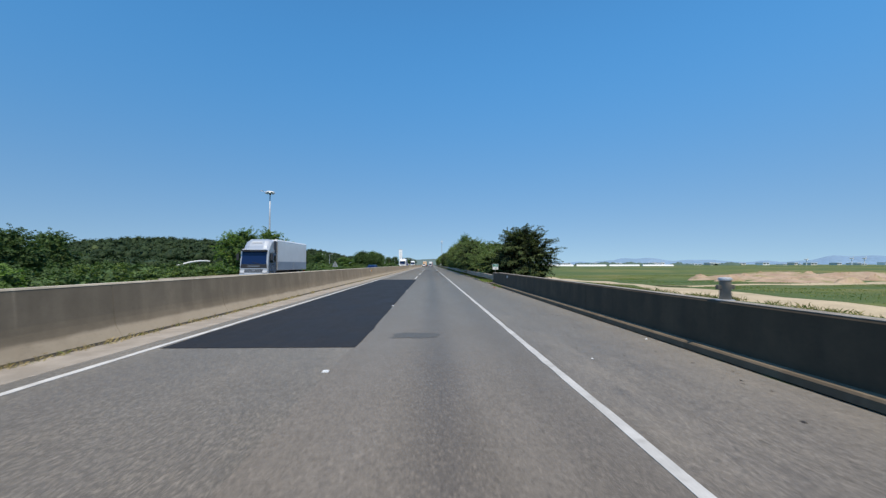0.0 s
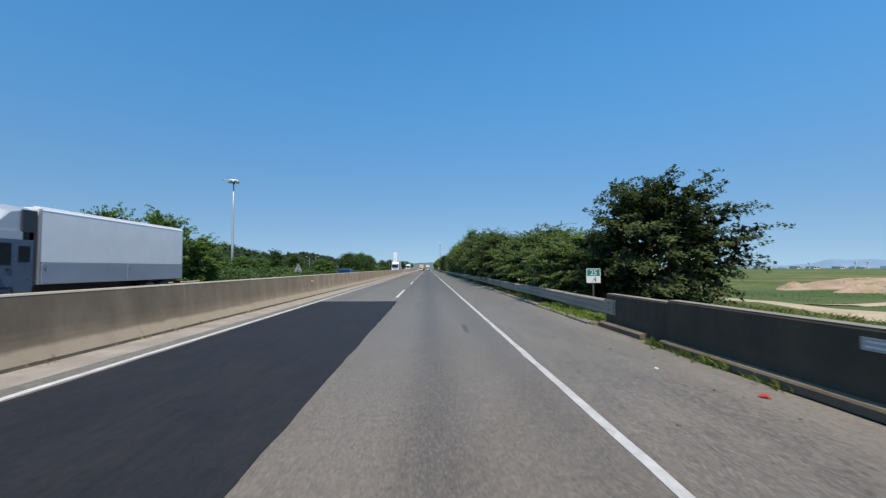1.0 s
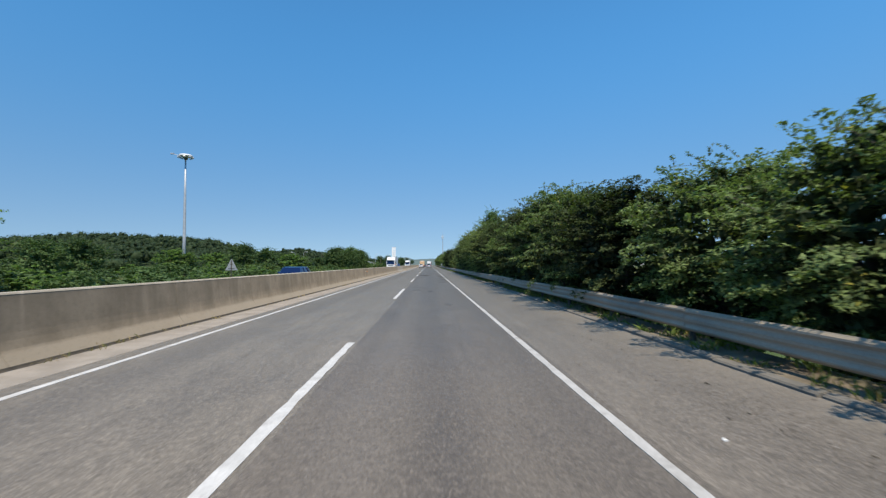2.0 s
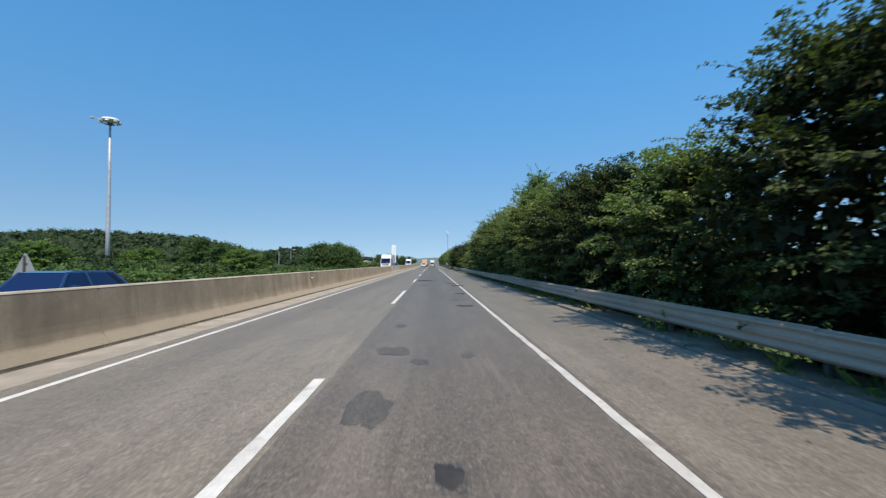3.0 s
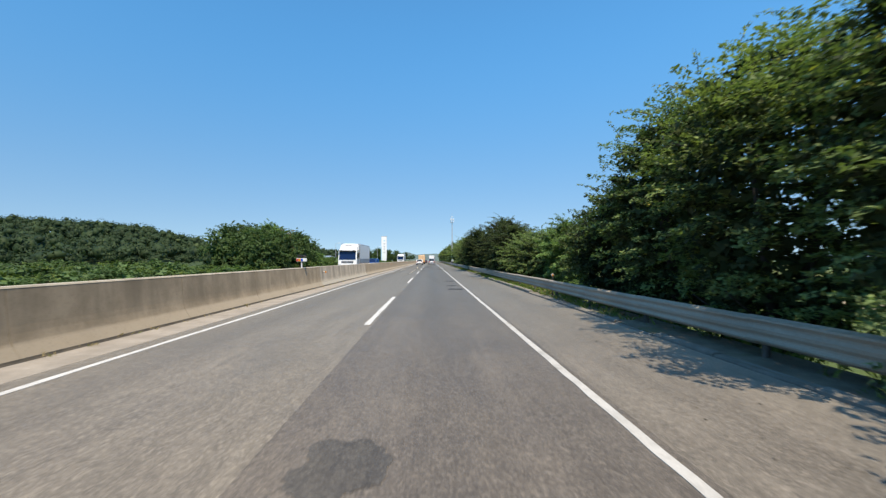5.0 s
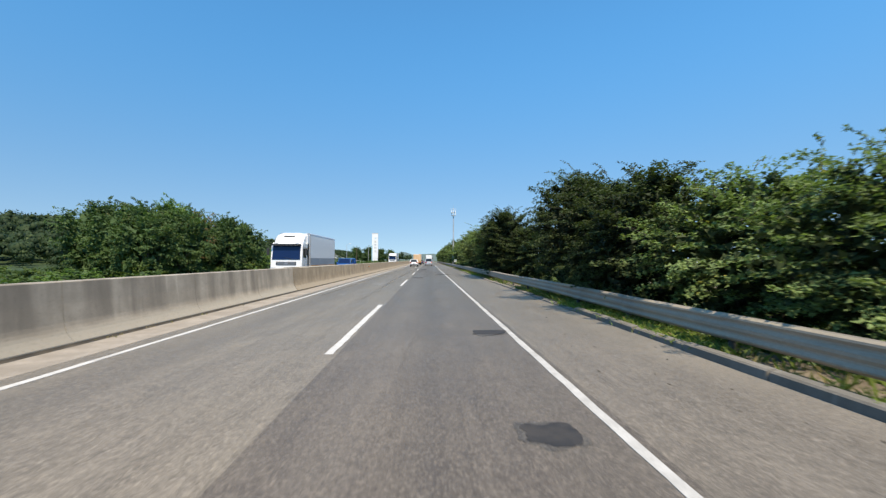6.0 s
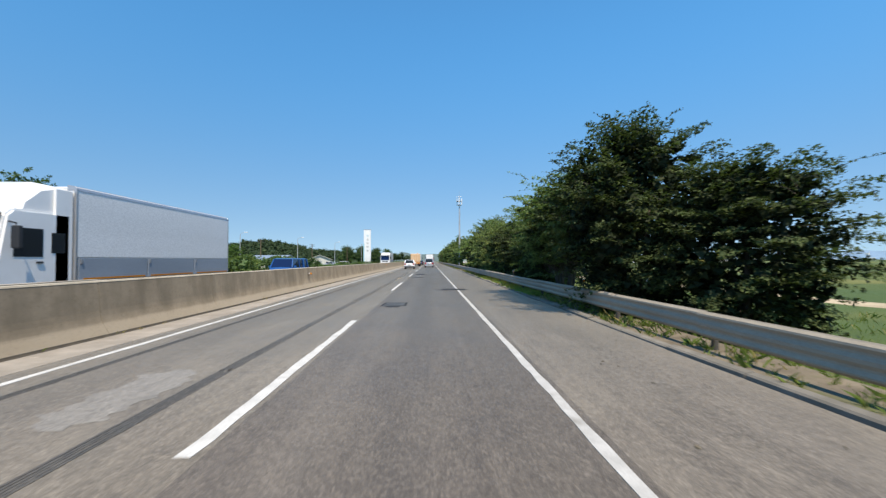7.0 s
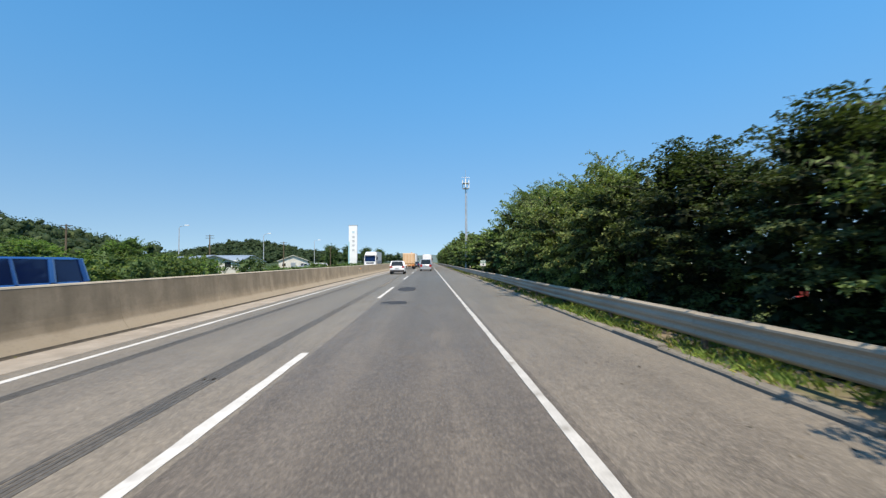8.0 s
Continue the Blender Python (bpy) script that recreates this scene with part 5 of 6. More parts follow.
for _ in range(3600):
    x, y = rg.uniform(35.5, 78), rg.uniform(8, 120)
    if math.sin(x * 0.21 + 2 * math.sin(y * 0.11)) + math.sin(y * 0.16 + x * 0.05) > -0.35:
        lea.append((x, y, float(ground_height(x, y)) - 0.02, rg.uniform(0.5, 1.3)))
tufts("field_grass", "tall green grass growing in patches on the field", lea, 10, 0.15, M_GRASS, 54, 0.03, 1.1)
dry = []
for _ in range(420):
    y = rg.choice((rg.uniform(5, 22), rg.uniform(5, 60), rg.uniform(0, 200)))
    dry.append((rg.gauss(-4.93, 0.05), y, 0.0, rg.uniform(0.3, 1.1)))
tufts("dry_weeds", "dry straw coloured weeds at the barrier foot", dry, 8, 0.13, M_DRY, 52, 0.008)
meadow = []
for _ in range(1800):
    x, y = rg.uniform(-19, -17.3), rg.uniform(-15, 330)
    meadow.append((x, y, float(ground_height(x, y)), rg.uniform(0.6, 1.5)))
tufts("bank_grass", "tall green grass behind the opposite guardrail", meadow, 8, 0.55, M_GRASS, 53, 0.025)


# ---- vehicles (each faces its own +y, and stands on z = 0) ----
def wheel(parent, x, y, r, w, sides=22):
    s = 1 if x > 0 else -1
    t = part("wheel", lathe([(r * 0.62, -w / 2), (r * 0.93, -w / 2), (r, -w * 0.34), (r, w * 0.34), (r * 0.93, w / 2), (r * 0.62, w / 2)], "x", sides), M_RUBBER, parent, "black rubber tyre", True)
    t.location = (x, y, r)
    part("rim", lathe([(r * 0.16, s * w * 0.49), (r * 0.30, s * w * 0.40), (r * 0.55, s * w * 0.36), (r * 0.62, s * w * 0.5), (r * 0.60, s * w * 0.25)], "x", 16), M_RIM, t, "grey metal rim")
    return t


def ring(y, zb, zt, wb, wm, wt, zm, crown=0.03):
    """A closed cross-section of a car body at y: bottom, widest and top half widths."""
    half = [(wb, zb), (wm * 0.985, zb + 0.10), (wm, zm), (wt, zt - 0.03), (wt * 0.86, zt)]
    pts = [(x, y, z) for x, z in half] + [(0, y, zt + crown)] + [(-x, y, z) for x, z in half[::-1]] + [(0, y, zb)]
    return pts


def car(name, label, category, paint, L, W, H, belt, hood, m, style="suv", group="", glass=None):
    """A passenger car: hood is the bonnet's length as a share of L; style sets the tail."""
    ob = thing(name, label, category, m, group)
    f, r = L / 2, -L / 2
    w = W / 2
    nose = f - hood * L
    tail = r + (0.02 if style != "sedan" else 0.17) * L
    hz = belt * (0.93 if style != "van" else 0.97)
    body = loft([
        ring(r, 0.42, belt * 0.86, w * 0.80, w * 0.93, w * 0.86, 0.62),
        ring(r + 0.10, 0.30, belt * 0.97, w * 0.86, w * 0.985, w * 0.93, 0.66),
        ring(r + 0.45, 0.26, belt, w * 0.88, w, w * 0.95, 0.68),
        ring(0, 0.24, belt, w * 0.88, w, w * 0.955, 0.68),
        ring(nose - 0.1, 0.24, belt, w * 0.88, w, w * 0.95, 0.68),
        ring(nose + 0.1, 0.24, hz, w * 0.88, w, w * 0.92, 0.66),
        ring(f - 0.35, 0.26, hz * 0.92, w * 0.86, w * 0.97, w * 0.86, 0.62),
        ring(f - 0.08, 0.30, hz * 0.82, w * 0.78, w * 0.88, w * 0.76, 0.58),
        ring(f, 0.36, hz * 0.72, w * 0.72, w * 0.80, w * 0.68, 0.54)])
    part("body", body, paint, ob, "", True)
    rake = 0.52 if style != "van" else 0.42
    back = {"suv": 0.34, "van": 0.16, "sedan": 0.60}[style]
    wr = w * (0.76 if style != "van" else 0.85)

    def glass_ring(y, z, k):
        return [(k, y, z), (-k, y, z)]
    cab = bmesh.new()
    lower = [(w * 0.93, tail), (w * 0.94, 0), (w * 0.92, nose - 0.02)]
    upper = [(wr * 0.97, tail + back), (wr, 0.1), (wr * 0.94, nose - rake * (H - belt) * 1.9)]
    lo = [cab.verts.new((x, y, belt - 0.03)) for x, y in lower] + [cab.verts.new((-x, y, belt - 0.03)) for x, y in lower[::-1]]
    hi = [cab.verts.new((x, y, H - 0.05)) for x, y in upper] + [cab.verts.new((-x, y, H - 0.05)) for x, y in upper[::-1]]
    for k in range(6):
        cab.faces.new((lo[k], lo[(k + 1) % 6], hi[(k + 1) % 6], hi[k]))
    cab.faces.new(hi)
    cab.faces.new(lo[::-1])
    part("cabin_glass", cab, glass or M_GLASS, ob, "dark tinted window glass")
    y0, y1 = upper[0][1], upper[2][1]
    roof = loft([[(-wr * 0.97, y0 - 0.03, H - 0.07), (wr * 0.97, y0 - 0.03, H - 0.07), (wr * 0.9, y0 - 0.03, H - 0.035), (-wr * 0.9, y0 - 0.03, H - 0.035)],
                 [(-wr, y0 + 0.3, H - 0.07), (wr, y0 + 0.3, H - 0.07), (wr * 0.9, y0 + 0.3, H), (-wr * 0.9, y0 + 0.3, H)],
                 [(-wr, y1 - 0.3, H - 0.07), (wr, y1 - 0.3, H - 0.07), (wr * 0.9, y1 - 0.3, H), (-wr * 0.9, y1 - 0.3, H)],
                 [(-wr * 0.95, y1 + 0.02, H - 0.07), (wr * 0.95, y1 + 0.02, H - 0.07), (wr * 0.88, y1 + 0.02, H - 0.045), (-wr * 0.88, y1 + 0.02, H - 0.045)]])
    part("roof", roof, paint, ob)
    for s in (1, -1):
        for (lx, ly), (ux, uy), t in ((lower[0], upper[0], 0.10), (lower[2], upper[2], 0.05), (lower[1], upper[1], 0.055)):
            part("pillar", tube([(s * lx, ly, belt - 0.04), (s * ux, uy, H - 0.05)], [t, t * 0.85], 6), paint, ob)
        if style == "van":
            part("pillar", tube([(s * w * 0.94, r * 0.45, belt - 0.04), (s * wr, r * 0.45, H - 0.05)], [0.10, 0.09], 6), paint, ob)
        part("mirror", box(s * w * 0.97, s * (w + 0.16), nose - 0.42, nose - 0.30, belt - 0.02, belt + 0.13, 0.03), paint, ob)
        part("tail_light", box(s * w * 0.60, s * w * 0.965, r - 0.015, r + 0.2, belt * (0.76 if style != "van" else 0.62), belt * 0.95, 0.03), M_TAIL, ob, "red tail light")
        part("headlight", box(s * w * 0.48, s * w * 0.86, f - 0.30, f - 0.03, hz * 0.66, hz * 0.82, 0.03), M_HEAD, ob, "clear headlight")
        wheel(ob, s * (w - 0.13), f - 0.19 * L, 0.34, 0.23)
        wheel(ob, s * (w - 0.13), r + 0.19 * L, 0.34, 0.23)
    part("bumper", box(-w * 0.93, w * 0.93, r - 0.05, r + 0.2, 0.30, 0.54, 0.05), M_BLACK if style == "suv" else paint, ob, "rear bumper")
    part("bumper", box(-w * 0.80, w * 0.80, f - 0.2, f + 0.03, 0.28, 0.48, 0.05), M_BLACK, ob, "front bumper")
    plate = part("number_plate", box(-0.26, 0.26, r - 0.045, r - 0.02, belt * 0.64, belt * 0.64 + 0.12, 0.006), M_PLATE, ob, "white number plate")
    part("plate_marking", box(-0.20, 0.20, r - 0.049, r - 0.045, belt * 0.64 + 0.035, belt * 0.64 + 0.085), M_INK, plate)
    part("tailgate_trim", box(-w * 0.45, w * 0.45, r - 0.02, r + 0.06, belt * 0.84, belt * 0.87, 0.008), M_RIM, ob, "bright trim bar")
    part("wiper", tube([(0.05, tail + 0.02, belt + 0.04), (0.42, tail + 0.05, belt + 0.10)], [0.012, 0.008], 5), M_BLACK, ob)
    return ob


def truck(name, label, paint, box_mat, gate_mat, L_box, H_top, m, W=2.5, z_box=1.15, z_gate=1.75, shield=True, group="lorries", dark_shield=None, strips=False, mask=False, side_mat=None, gates=3):
    """A cab-over lorry with a box body on a frame; its back is at y = -L_box."""
    ob = thing(name, label, "truck", m, group)
    w = W / 2
    cy0, cy1 = 0.12, 2.25
    # cab: a shell whose windscreen leans back
    zc = 2.95
    outline = [(cy0, 0.62), (cy1 - 0.05, 0.50), (cy1, 0.62), (cy1, 1.55), (cy1 - 0.22, 2.78), (cy1 - 0.42, zc), (cy0, zc)]
    part("cab", slab_x(outline, -w * 0.96, w * 0.96, bevel=0.06), paint, ob, "", False)
    ws = bmesh.new()
    q = [(-w * 0.87, cy1 + 0.005, 1.62), (w * 0.87, cy1 + 0.005, 1.62), (w * 0.84, cy1 - 0.20, 2.68), (-w * 0.84, cy1 - 0.20, 2.68)]
    a = [ws.verts.new(p) for p in q]
    b = [ws.verts.new((p[0], p[1] + 0.022, p[2])) for p in q]
    ws.faces.new(b)
    ws.faces.new(a[::-1])
    for k in range(4):
        ws.faces.new((a[k], a[(k + 1) % 4], b[(k + 1) % 4], b[k]))
    part("windscreen", ws, M_GLASS_BLUE, ob, "dark blue windscreen")
    if mask:
        band = part("front_mask", box(-w * 0.9, w * 0.9, cy1 - 0.01, cy1 + 0.018, 1.28, 1.60, 0.015), M_BLACK, ob, "black band under the windscreen")
        part("trim_bar", box(-w * 0.42, w * 0.42, cy1 + 0.018, cy1 + 0.035, 1.42, 1.47, 0.008), M_RIM, band, "bright trim bar")
    if side_mat:
        for s in (1, -1):
            part("door_skin", slab_x([(cy0 + 0.05, 0.72), (cy1 - 0.32, 0.72), (cy1 - 0.30, 1.6), (cy1 - 0.46, 2.62), (cy0 + 0.05, 2.62)], s * w * 0.952, s * w * 0.961), side_mat, ob, "dark blue grey cab side")
    part("sun_visor", box(-w * 0.9, w * 0.9, cy1 - 0.20, cy1 + 0.12, 2.72, 2.84, 0.03), M_BLACK, ob, "black sun visor")
    zg = 0.92 if mask else 1.16
    grille = part("grille", box(-w * 0.62, w * 0.62, cy1 - 0.02, cy1 + 0.02, zg, zg + 0.28, 0.02), M_BLACK, ob, "black grille")
    for k in range(3):
        part("slat", box(-w * 0.58, w * 0.58, cy1 + 0.02, cy1 + 0.035, zg + 0.04 + 0.085 * k, zg + 0.075 + 0.085 * k, 0.005), M_RIM, grille)
    part("bumper", box(-w * 0.97, w * 0.97, cy1 - 0.35, cy1 + 0.09, 0.38, 0.82, 0.06), paint, ob, "front bumper")
    plate = part("number_plate", box(-0.26, 0.26, cy1 + 0.09, cy1 + 0.10, 0.5, 0.62, 0.004), M_PLATE, ob)
    part("plate_marking", box(-0.2, 0.2, cy1 + 0.10, cy1 + 0.104, 0.535, 0.585), M_INK, plate)
    part("badge", box(-0.13, 0.13, cy1 + 0.035, cy1 + 0.045, zg + 0.11, zg + 0.20, 0.01), M_RIM, ob)
    part("wiper", tube([(-0.5, cy1 + 0.04, 1.64), (0.15, cy1 + 0.01, 1.78)], [0.015, 0.01], 5), M_BLACK, ob)
    for s in (1, -1):
        part("headlight", box(s * w * 0.62, s * w * 0.93, cy1 + 0.0, cy1 + 0.10, 0.86, 1.06, 0.03), M_HEAD, ob, "clear headlight")
        part("marker_light", box(s * w * 0.55, s * w * 0.75, cy1 - 0.22, cy1 - 0.05, 2.85, 2.93, 0.02), M_HEAD, ob)
        mir = part("mirror", box(s * (w + 0.12), s * (w + 0.32), cy1 - 0.28, cy1 - 0.16, 1.95, 2.50, 0.03), M_BLACK, ob, "black mirror")
        part("mirror_arm", tube([(s * w * 0.93, cy1 - 0.3, 2.62), (s * (w + 0.2), cy1 - 0.22, 2.56), (s * (w + 0.2), cy1 - 0.22, 2.48)], [0.02, 0.02, 0.02], 6), M_BLACK, mir)
        part("door_window", box(s * w * 0.955, s * w * 0.968, cy1 - 1.25, cy1 - 0.42, 1.75, 2.48, 0.004), M_GLASS, ob, "dark door window")
        part("rear_window", box(s * w * 0.955, s * w * 0.968, cy0 + 0.18, cy0 + 0.62, 1.85, 2.40, 0.004), M_GLASS, ob, "dark cab window")
        part("step", box(s * w * 0.6, s * w * 0.98, cy1 - 1.2, cy1 - 0.5, 0.34, 0.46, 0.02), M_BLACK, ob)
        part("handle", box(s * w * 0.965, s * w * 0.985, cy1 - 1.25, cy1 - 1.05, 1.58, 1.63, 0.006), M_BLACK, ob)
        part("mudguard", slab_x([(cy1 - 1.45, 0.62), (cy1 - 1.32, 1.02), (cy1 - 0.55, 1.02), (cy1 - 0.42, 0.62), (cy1 - 0.5, 0.62), (cy1 - 0.6, 0.94), (cy1 - 1.27, 0.94), (cy1 - 1.37, 0.62)], s * w * 0.62, s * w * 0.975), M_BLACK, ob)
        wheel(ob, s * (w - 0.2), cy1 - 0.93, 0.5, 0.3)
        for yy in (-L_box * 0.70, -L_box * 0.70 - 1.2):
            wheel(ob, s * (w - 0.26), yy, 0.5, 0.5)
        part("side_guard", box(s * (w - 0.06), s * (w - 0.02), -L_box * 0.58, -1.0, 0.55, 0.78, 0.01), M_RIM, ob)
        # side gates below the box panels
        n = gates
        for k in range(n):
            ya, yb = -L_box + 0.06 + k * (L_box - 0.1) / n, -L_box + 0.02 + (k + 1) * (L_box - 0.1) / n
            g = part("side_gate", box(s * (w - 0.02), s * (w + 0.02), ya, yb - 0.03, z_box + 0.02, z_gate - 0.02, 0.01), gate_mat, ob, "grey blue side gate")
            part("latch", box(s * (w + 0.02), s * (w + 0.045), yb - 0.16, yb - 0.08, z_gate - 0.2, z_gate - 0.06, 0.008), M_RIM, g)
            if strips:
                part("reflector", box(s * (w + 0.02), s * (w + 0.028), ya + 0.1, yb - 0.2, z_box + 0.04, z_box + 0.09), M_AMBER, g, "amber reflector strip")
        part("side_panel", box(s * (w - 0.015), s * (w + 0.012), -L_box + 0.05, -0.05, z_gate, H_top - 0.13, 0.006), box_mat, ob, "pale side panel")
        part("top_rail", prism([(s * (w - 0.25), H_top), (s * (w - 0.12), H_top - 0.012), (s * (w - 0.03), H_top - 0.06), (s * (w + 0.022), H_top - 0.15), (s * (w - 0.25), H_top - 0.15)], -L_box, 0), M_RIM if dark_shield is None else box_mat, ob)
        for yy in (-L_box, -0.06):
            part("corner_post", box(s * (w - 0.06), s * (w + 0.02), yy, yy + 0.07, z_box, H_top - 0.1, 0.012), M_RIM, ob)
        part("tail_light", box(s * w * 0.62, s * w * 0.92, -L_box - 0.03, -L_box + 0.02, z_box - 0.28, z_box - 0.12, 0.015), M_TAIL, ob, "red tail light")
        part("back_door", box(s * 0.01, s * (w - 0.06), -L_box - 0.01, -L_box + 0.04, z_box + 0.03, H_top - 0.12, 0.01), box_mat, ob)
    part("cargo_box", box(-w + 0.02, w - 0.02, -L_box + 0.03, -0.01, z_box, H_top - 0.04, 0.03), box_mat, ob, "pale cargo box")
    part("chassis", box(-0.45, 0.45, -L_box + 0.1, cy1 - 0.4, 0.62, z_box, 0.02), M_BLACK, ob)
    part("rear_bumper", box(-w * 0.9, w * 0.9, -L_box - 0.02, -L_box + 0.1, 0.5, 0.66, 0.02), M_BLACK, ob)
    if shield:
        prof = [(cy0, zc - 0.02), (cy1 - 0.45, zc - 0.02), (cy1 - 0.55, zc + 0.25), (cy1 - 1.0, H_top - 0.18), (cy1 - 1.5, H_top - 0.04), (cy0, H_top - 0.04)]
        # full in the middle, rounded down and back towards both sides
        dome = []
        for q in (-0.90, -0.84, -0.72, -0.50, 0.0, 0.50, 0.72, 0.84, 0.90):
            e = max(0.0, (abs(q) - 0.45) / 0.45) ** 2
            dome.append([(q * w, y - e * 0.26 * (y > cy0 + 0.01), zc - 0.02 + (z - zc + 0.02) * (1 - 0.20 * e)) for y, z in prof])
        sh = part("wind_deflector", loft(dome), paint, ob, "", False)
        part("deflector_slot", box(-w * 0.34, w * 0.34, cy1 - 0.98, cy1 - 0.74, H_top - 0.40, H_top - 0.30, 0.02), M_BLACK if side_mat is None else M_WHITE, sh)
        for s in (1, -1):
            part("side_fairing", box(s * w * 0.90, s * w * 0.96, cy0 - 0.08, cy0 + 0.5, 1.0, H_top - 0.2, 0.02), dark_shield or paint, ob)
    return ob


def tipper(name, label, m):
    """An orange lorry with a tall cream body, seen from behind."""
    ob = thing(name, label, "truck", m, "traffic ahead")
    part("cargo_body", box(-1.2, 1.2, -3.2, 1.6, 1.15, 3.25, 0.06), M_CREAM, ob, "cream orange tall body")
    tail = part("tailgate", box(-1.12, 1.12, -3.28, -3.2, 1.2, 3.1, 0.03), M_CREAM, ob)
    for x in (-0.9, -0.3, 0.3, 0.9):
        part("rib", box(x - 0.04, x + 0.04, -3.33, -3.28, 1.25, 3.05, 0.01), M_ORANGE, tail)
    part("cab", slab_x([(1.75, 0.6), (3.6, 0.55), (3.65, 1.5), (3.4, 2.7), (1.75, 2.75)], -1.15, 1.15, bevel=0.08), M_ORANGE, ob, "orange cab")
    part("chassis", box(-0.5, 0.5, -3.2, 3.2, 0.6, 1.12, 0.02), M_BLACK, ob)
    part("under_frame", box(-1.15, 1.15, -3.3, -3.15, 0.62, 1.12, 0.03), M_ORANGE, ob, "orange rear frame")
    for s in (1, -1):
        part("tail_light", box(s * 0.72, s * 1.05, -3.34, -3.3, 0.72, 0.86, 0.01), M_TAIL, ob, "red tail light")
        part("mudflap", box(s * 0.62, s * 1.15, -2.95, -2.92, 0.25, 0.8, 0.005), M_BLACK, ob)
        for yy in (-2.3, -1.1, 2.6):
            wheel(ob, s * 0.97, yy, 0.5, 0.45)
    plate = part("number_plate", box(-0.2, 0.2, -3.33, -3.3, 0.88, 1.02, 0.004), M_PLATE, ob)
    part("plate_marking", box(-0.15, 0.15, -3.334, -3.33, 0.92, 0.98), M_INK, plate)
    beacon = part("beacon", lathe([(0.09, 3.25), (0.1, 3.35), (0.05, 3.42)], "z", 10), M_AMBER, ob, "amber warning beacon")
    beacon.location = (0.6, -2.9, 0)
    return ob


car("suv", "white estate-type SUV driving ahead in the passing lane", "car", M_WHITE, 4.6, 1.87, 1.67, 1.06, 0.24, pose(-1.68, 246, 0), "suv", "traffic ahead")
car("minivan", "silver minivan driving ahead in the same lane", "van", M_SILVER, 5.1, 1.92, 1.93, 1.12, 0.15, pose(1.80, 264, 0), "van", "traffic ahead")
tipper("tipper_truck", "orange lorry with a tall cream body driving ahead", pose(-1.75, 281, 0))
truck("box_truck", "white box lorry far ahead in the passing lane", M_WHITE, M_WHITE, M_GATE, 7.0, 3.6, pose(-2.0, 312, 0), 2.3, shield=False, group="traffic ahead")
truck("box_truck", "white box lorry far ahead in the driving lane", M_WHITE, M_WHITE, M_GATE, 6.0, 3.3, pose(1.9, 302, 0), 2.2, shield=False, group="traffic ahead")
truck("red_truck", "red lorry far ahead in the driving lane", M_RED, M_RED, M_RED, 6.0, 3.0, pose(2.3, 345, 0), 2.3, shield=False, group="traffic ahead")
car("hatchback", "dark car far ahead between the lorries", "car", M_DARKBLUE, 4.3, 1.8, 1.5, 0.98, 0.24, pose(-0.9, 300, 0), "suv", "traffic ahead")
truck("wing_truck", "silver grey lorry with dark cab sides and a white wing box", M_GREYBLUE, M_WHITE, M_GATE, 9.2, 3.87, pose(-13.4, 40.0, 0, 0, 0, 180), 2.45, 1.05, 1.85, True, "oncoming traffic", M_INK, mask=True, side_mat=M_CAB_SIDE, gates=2)
truck("wing_truck", "white lorry with a silver panel box in the opposite lanes", M_WHITE, M_ALU, M_GATE, 9.5, 3.82, pose(-9.35, 177.5, 0, 0, 0, 180), 2.5, 1.05, 1.75, True, "oncoming traffic", strips=True)
truck("box_truck", "white lorry far off in the opposite lanes", M_WHITE, M_WHITE, M_GATE, 8.0, 3.6, pose(-9.4, 279, 0, 0, 0, 180), 2.4, group="oncoming traffic")
car("van", "blue one-box van in the opposite lanes", "van", M_NAVY, 4.9, 1.8, 1.80, 1.10, 0.10, pose(-9.3, 200.4, 0, 0, 0, 180), "van", "oncoming traffic", M_GLASS_BLUE)
car("sedan", "dark blue sedan in the opposite lanes", "car", M_DARKBLUE, 4.7, 1.84, 1.47, 0.95, 0.25, pose(-9.3, 83.6, 0, 0, 0, 180), "sedan", "oncoming traffic", M_GLASS_BLUE)
car("parked_car", "white car parked by the service area", "car", M_WHITE, 4.4, 1.8, 1.6, 1.0, 0.24, pose(-23.5, 292, -0.35, 0, 0, 70), "suv", "parked cars")
car("parked_car", "silver car parked by the service area", "car", M_SILVER, 4.4, 1.8, 1.5, 0.98, 0.24, pose(-27.5, 296, -0.35, 0, 0, 75), "sedan", "parked cars")


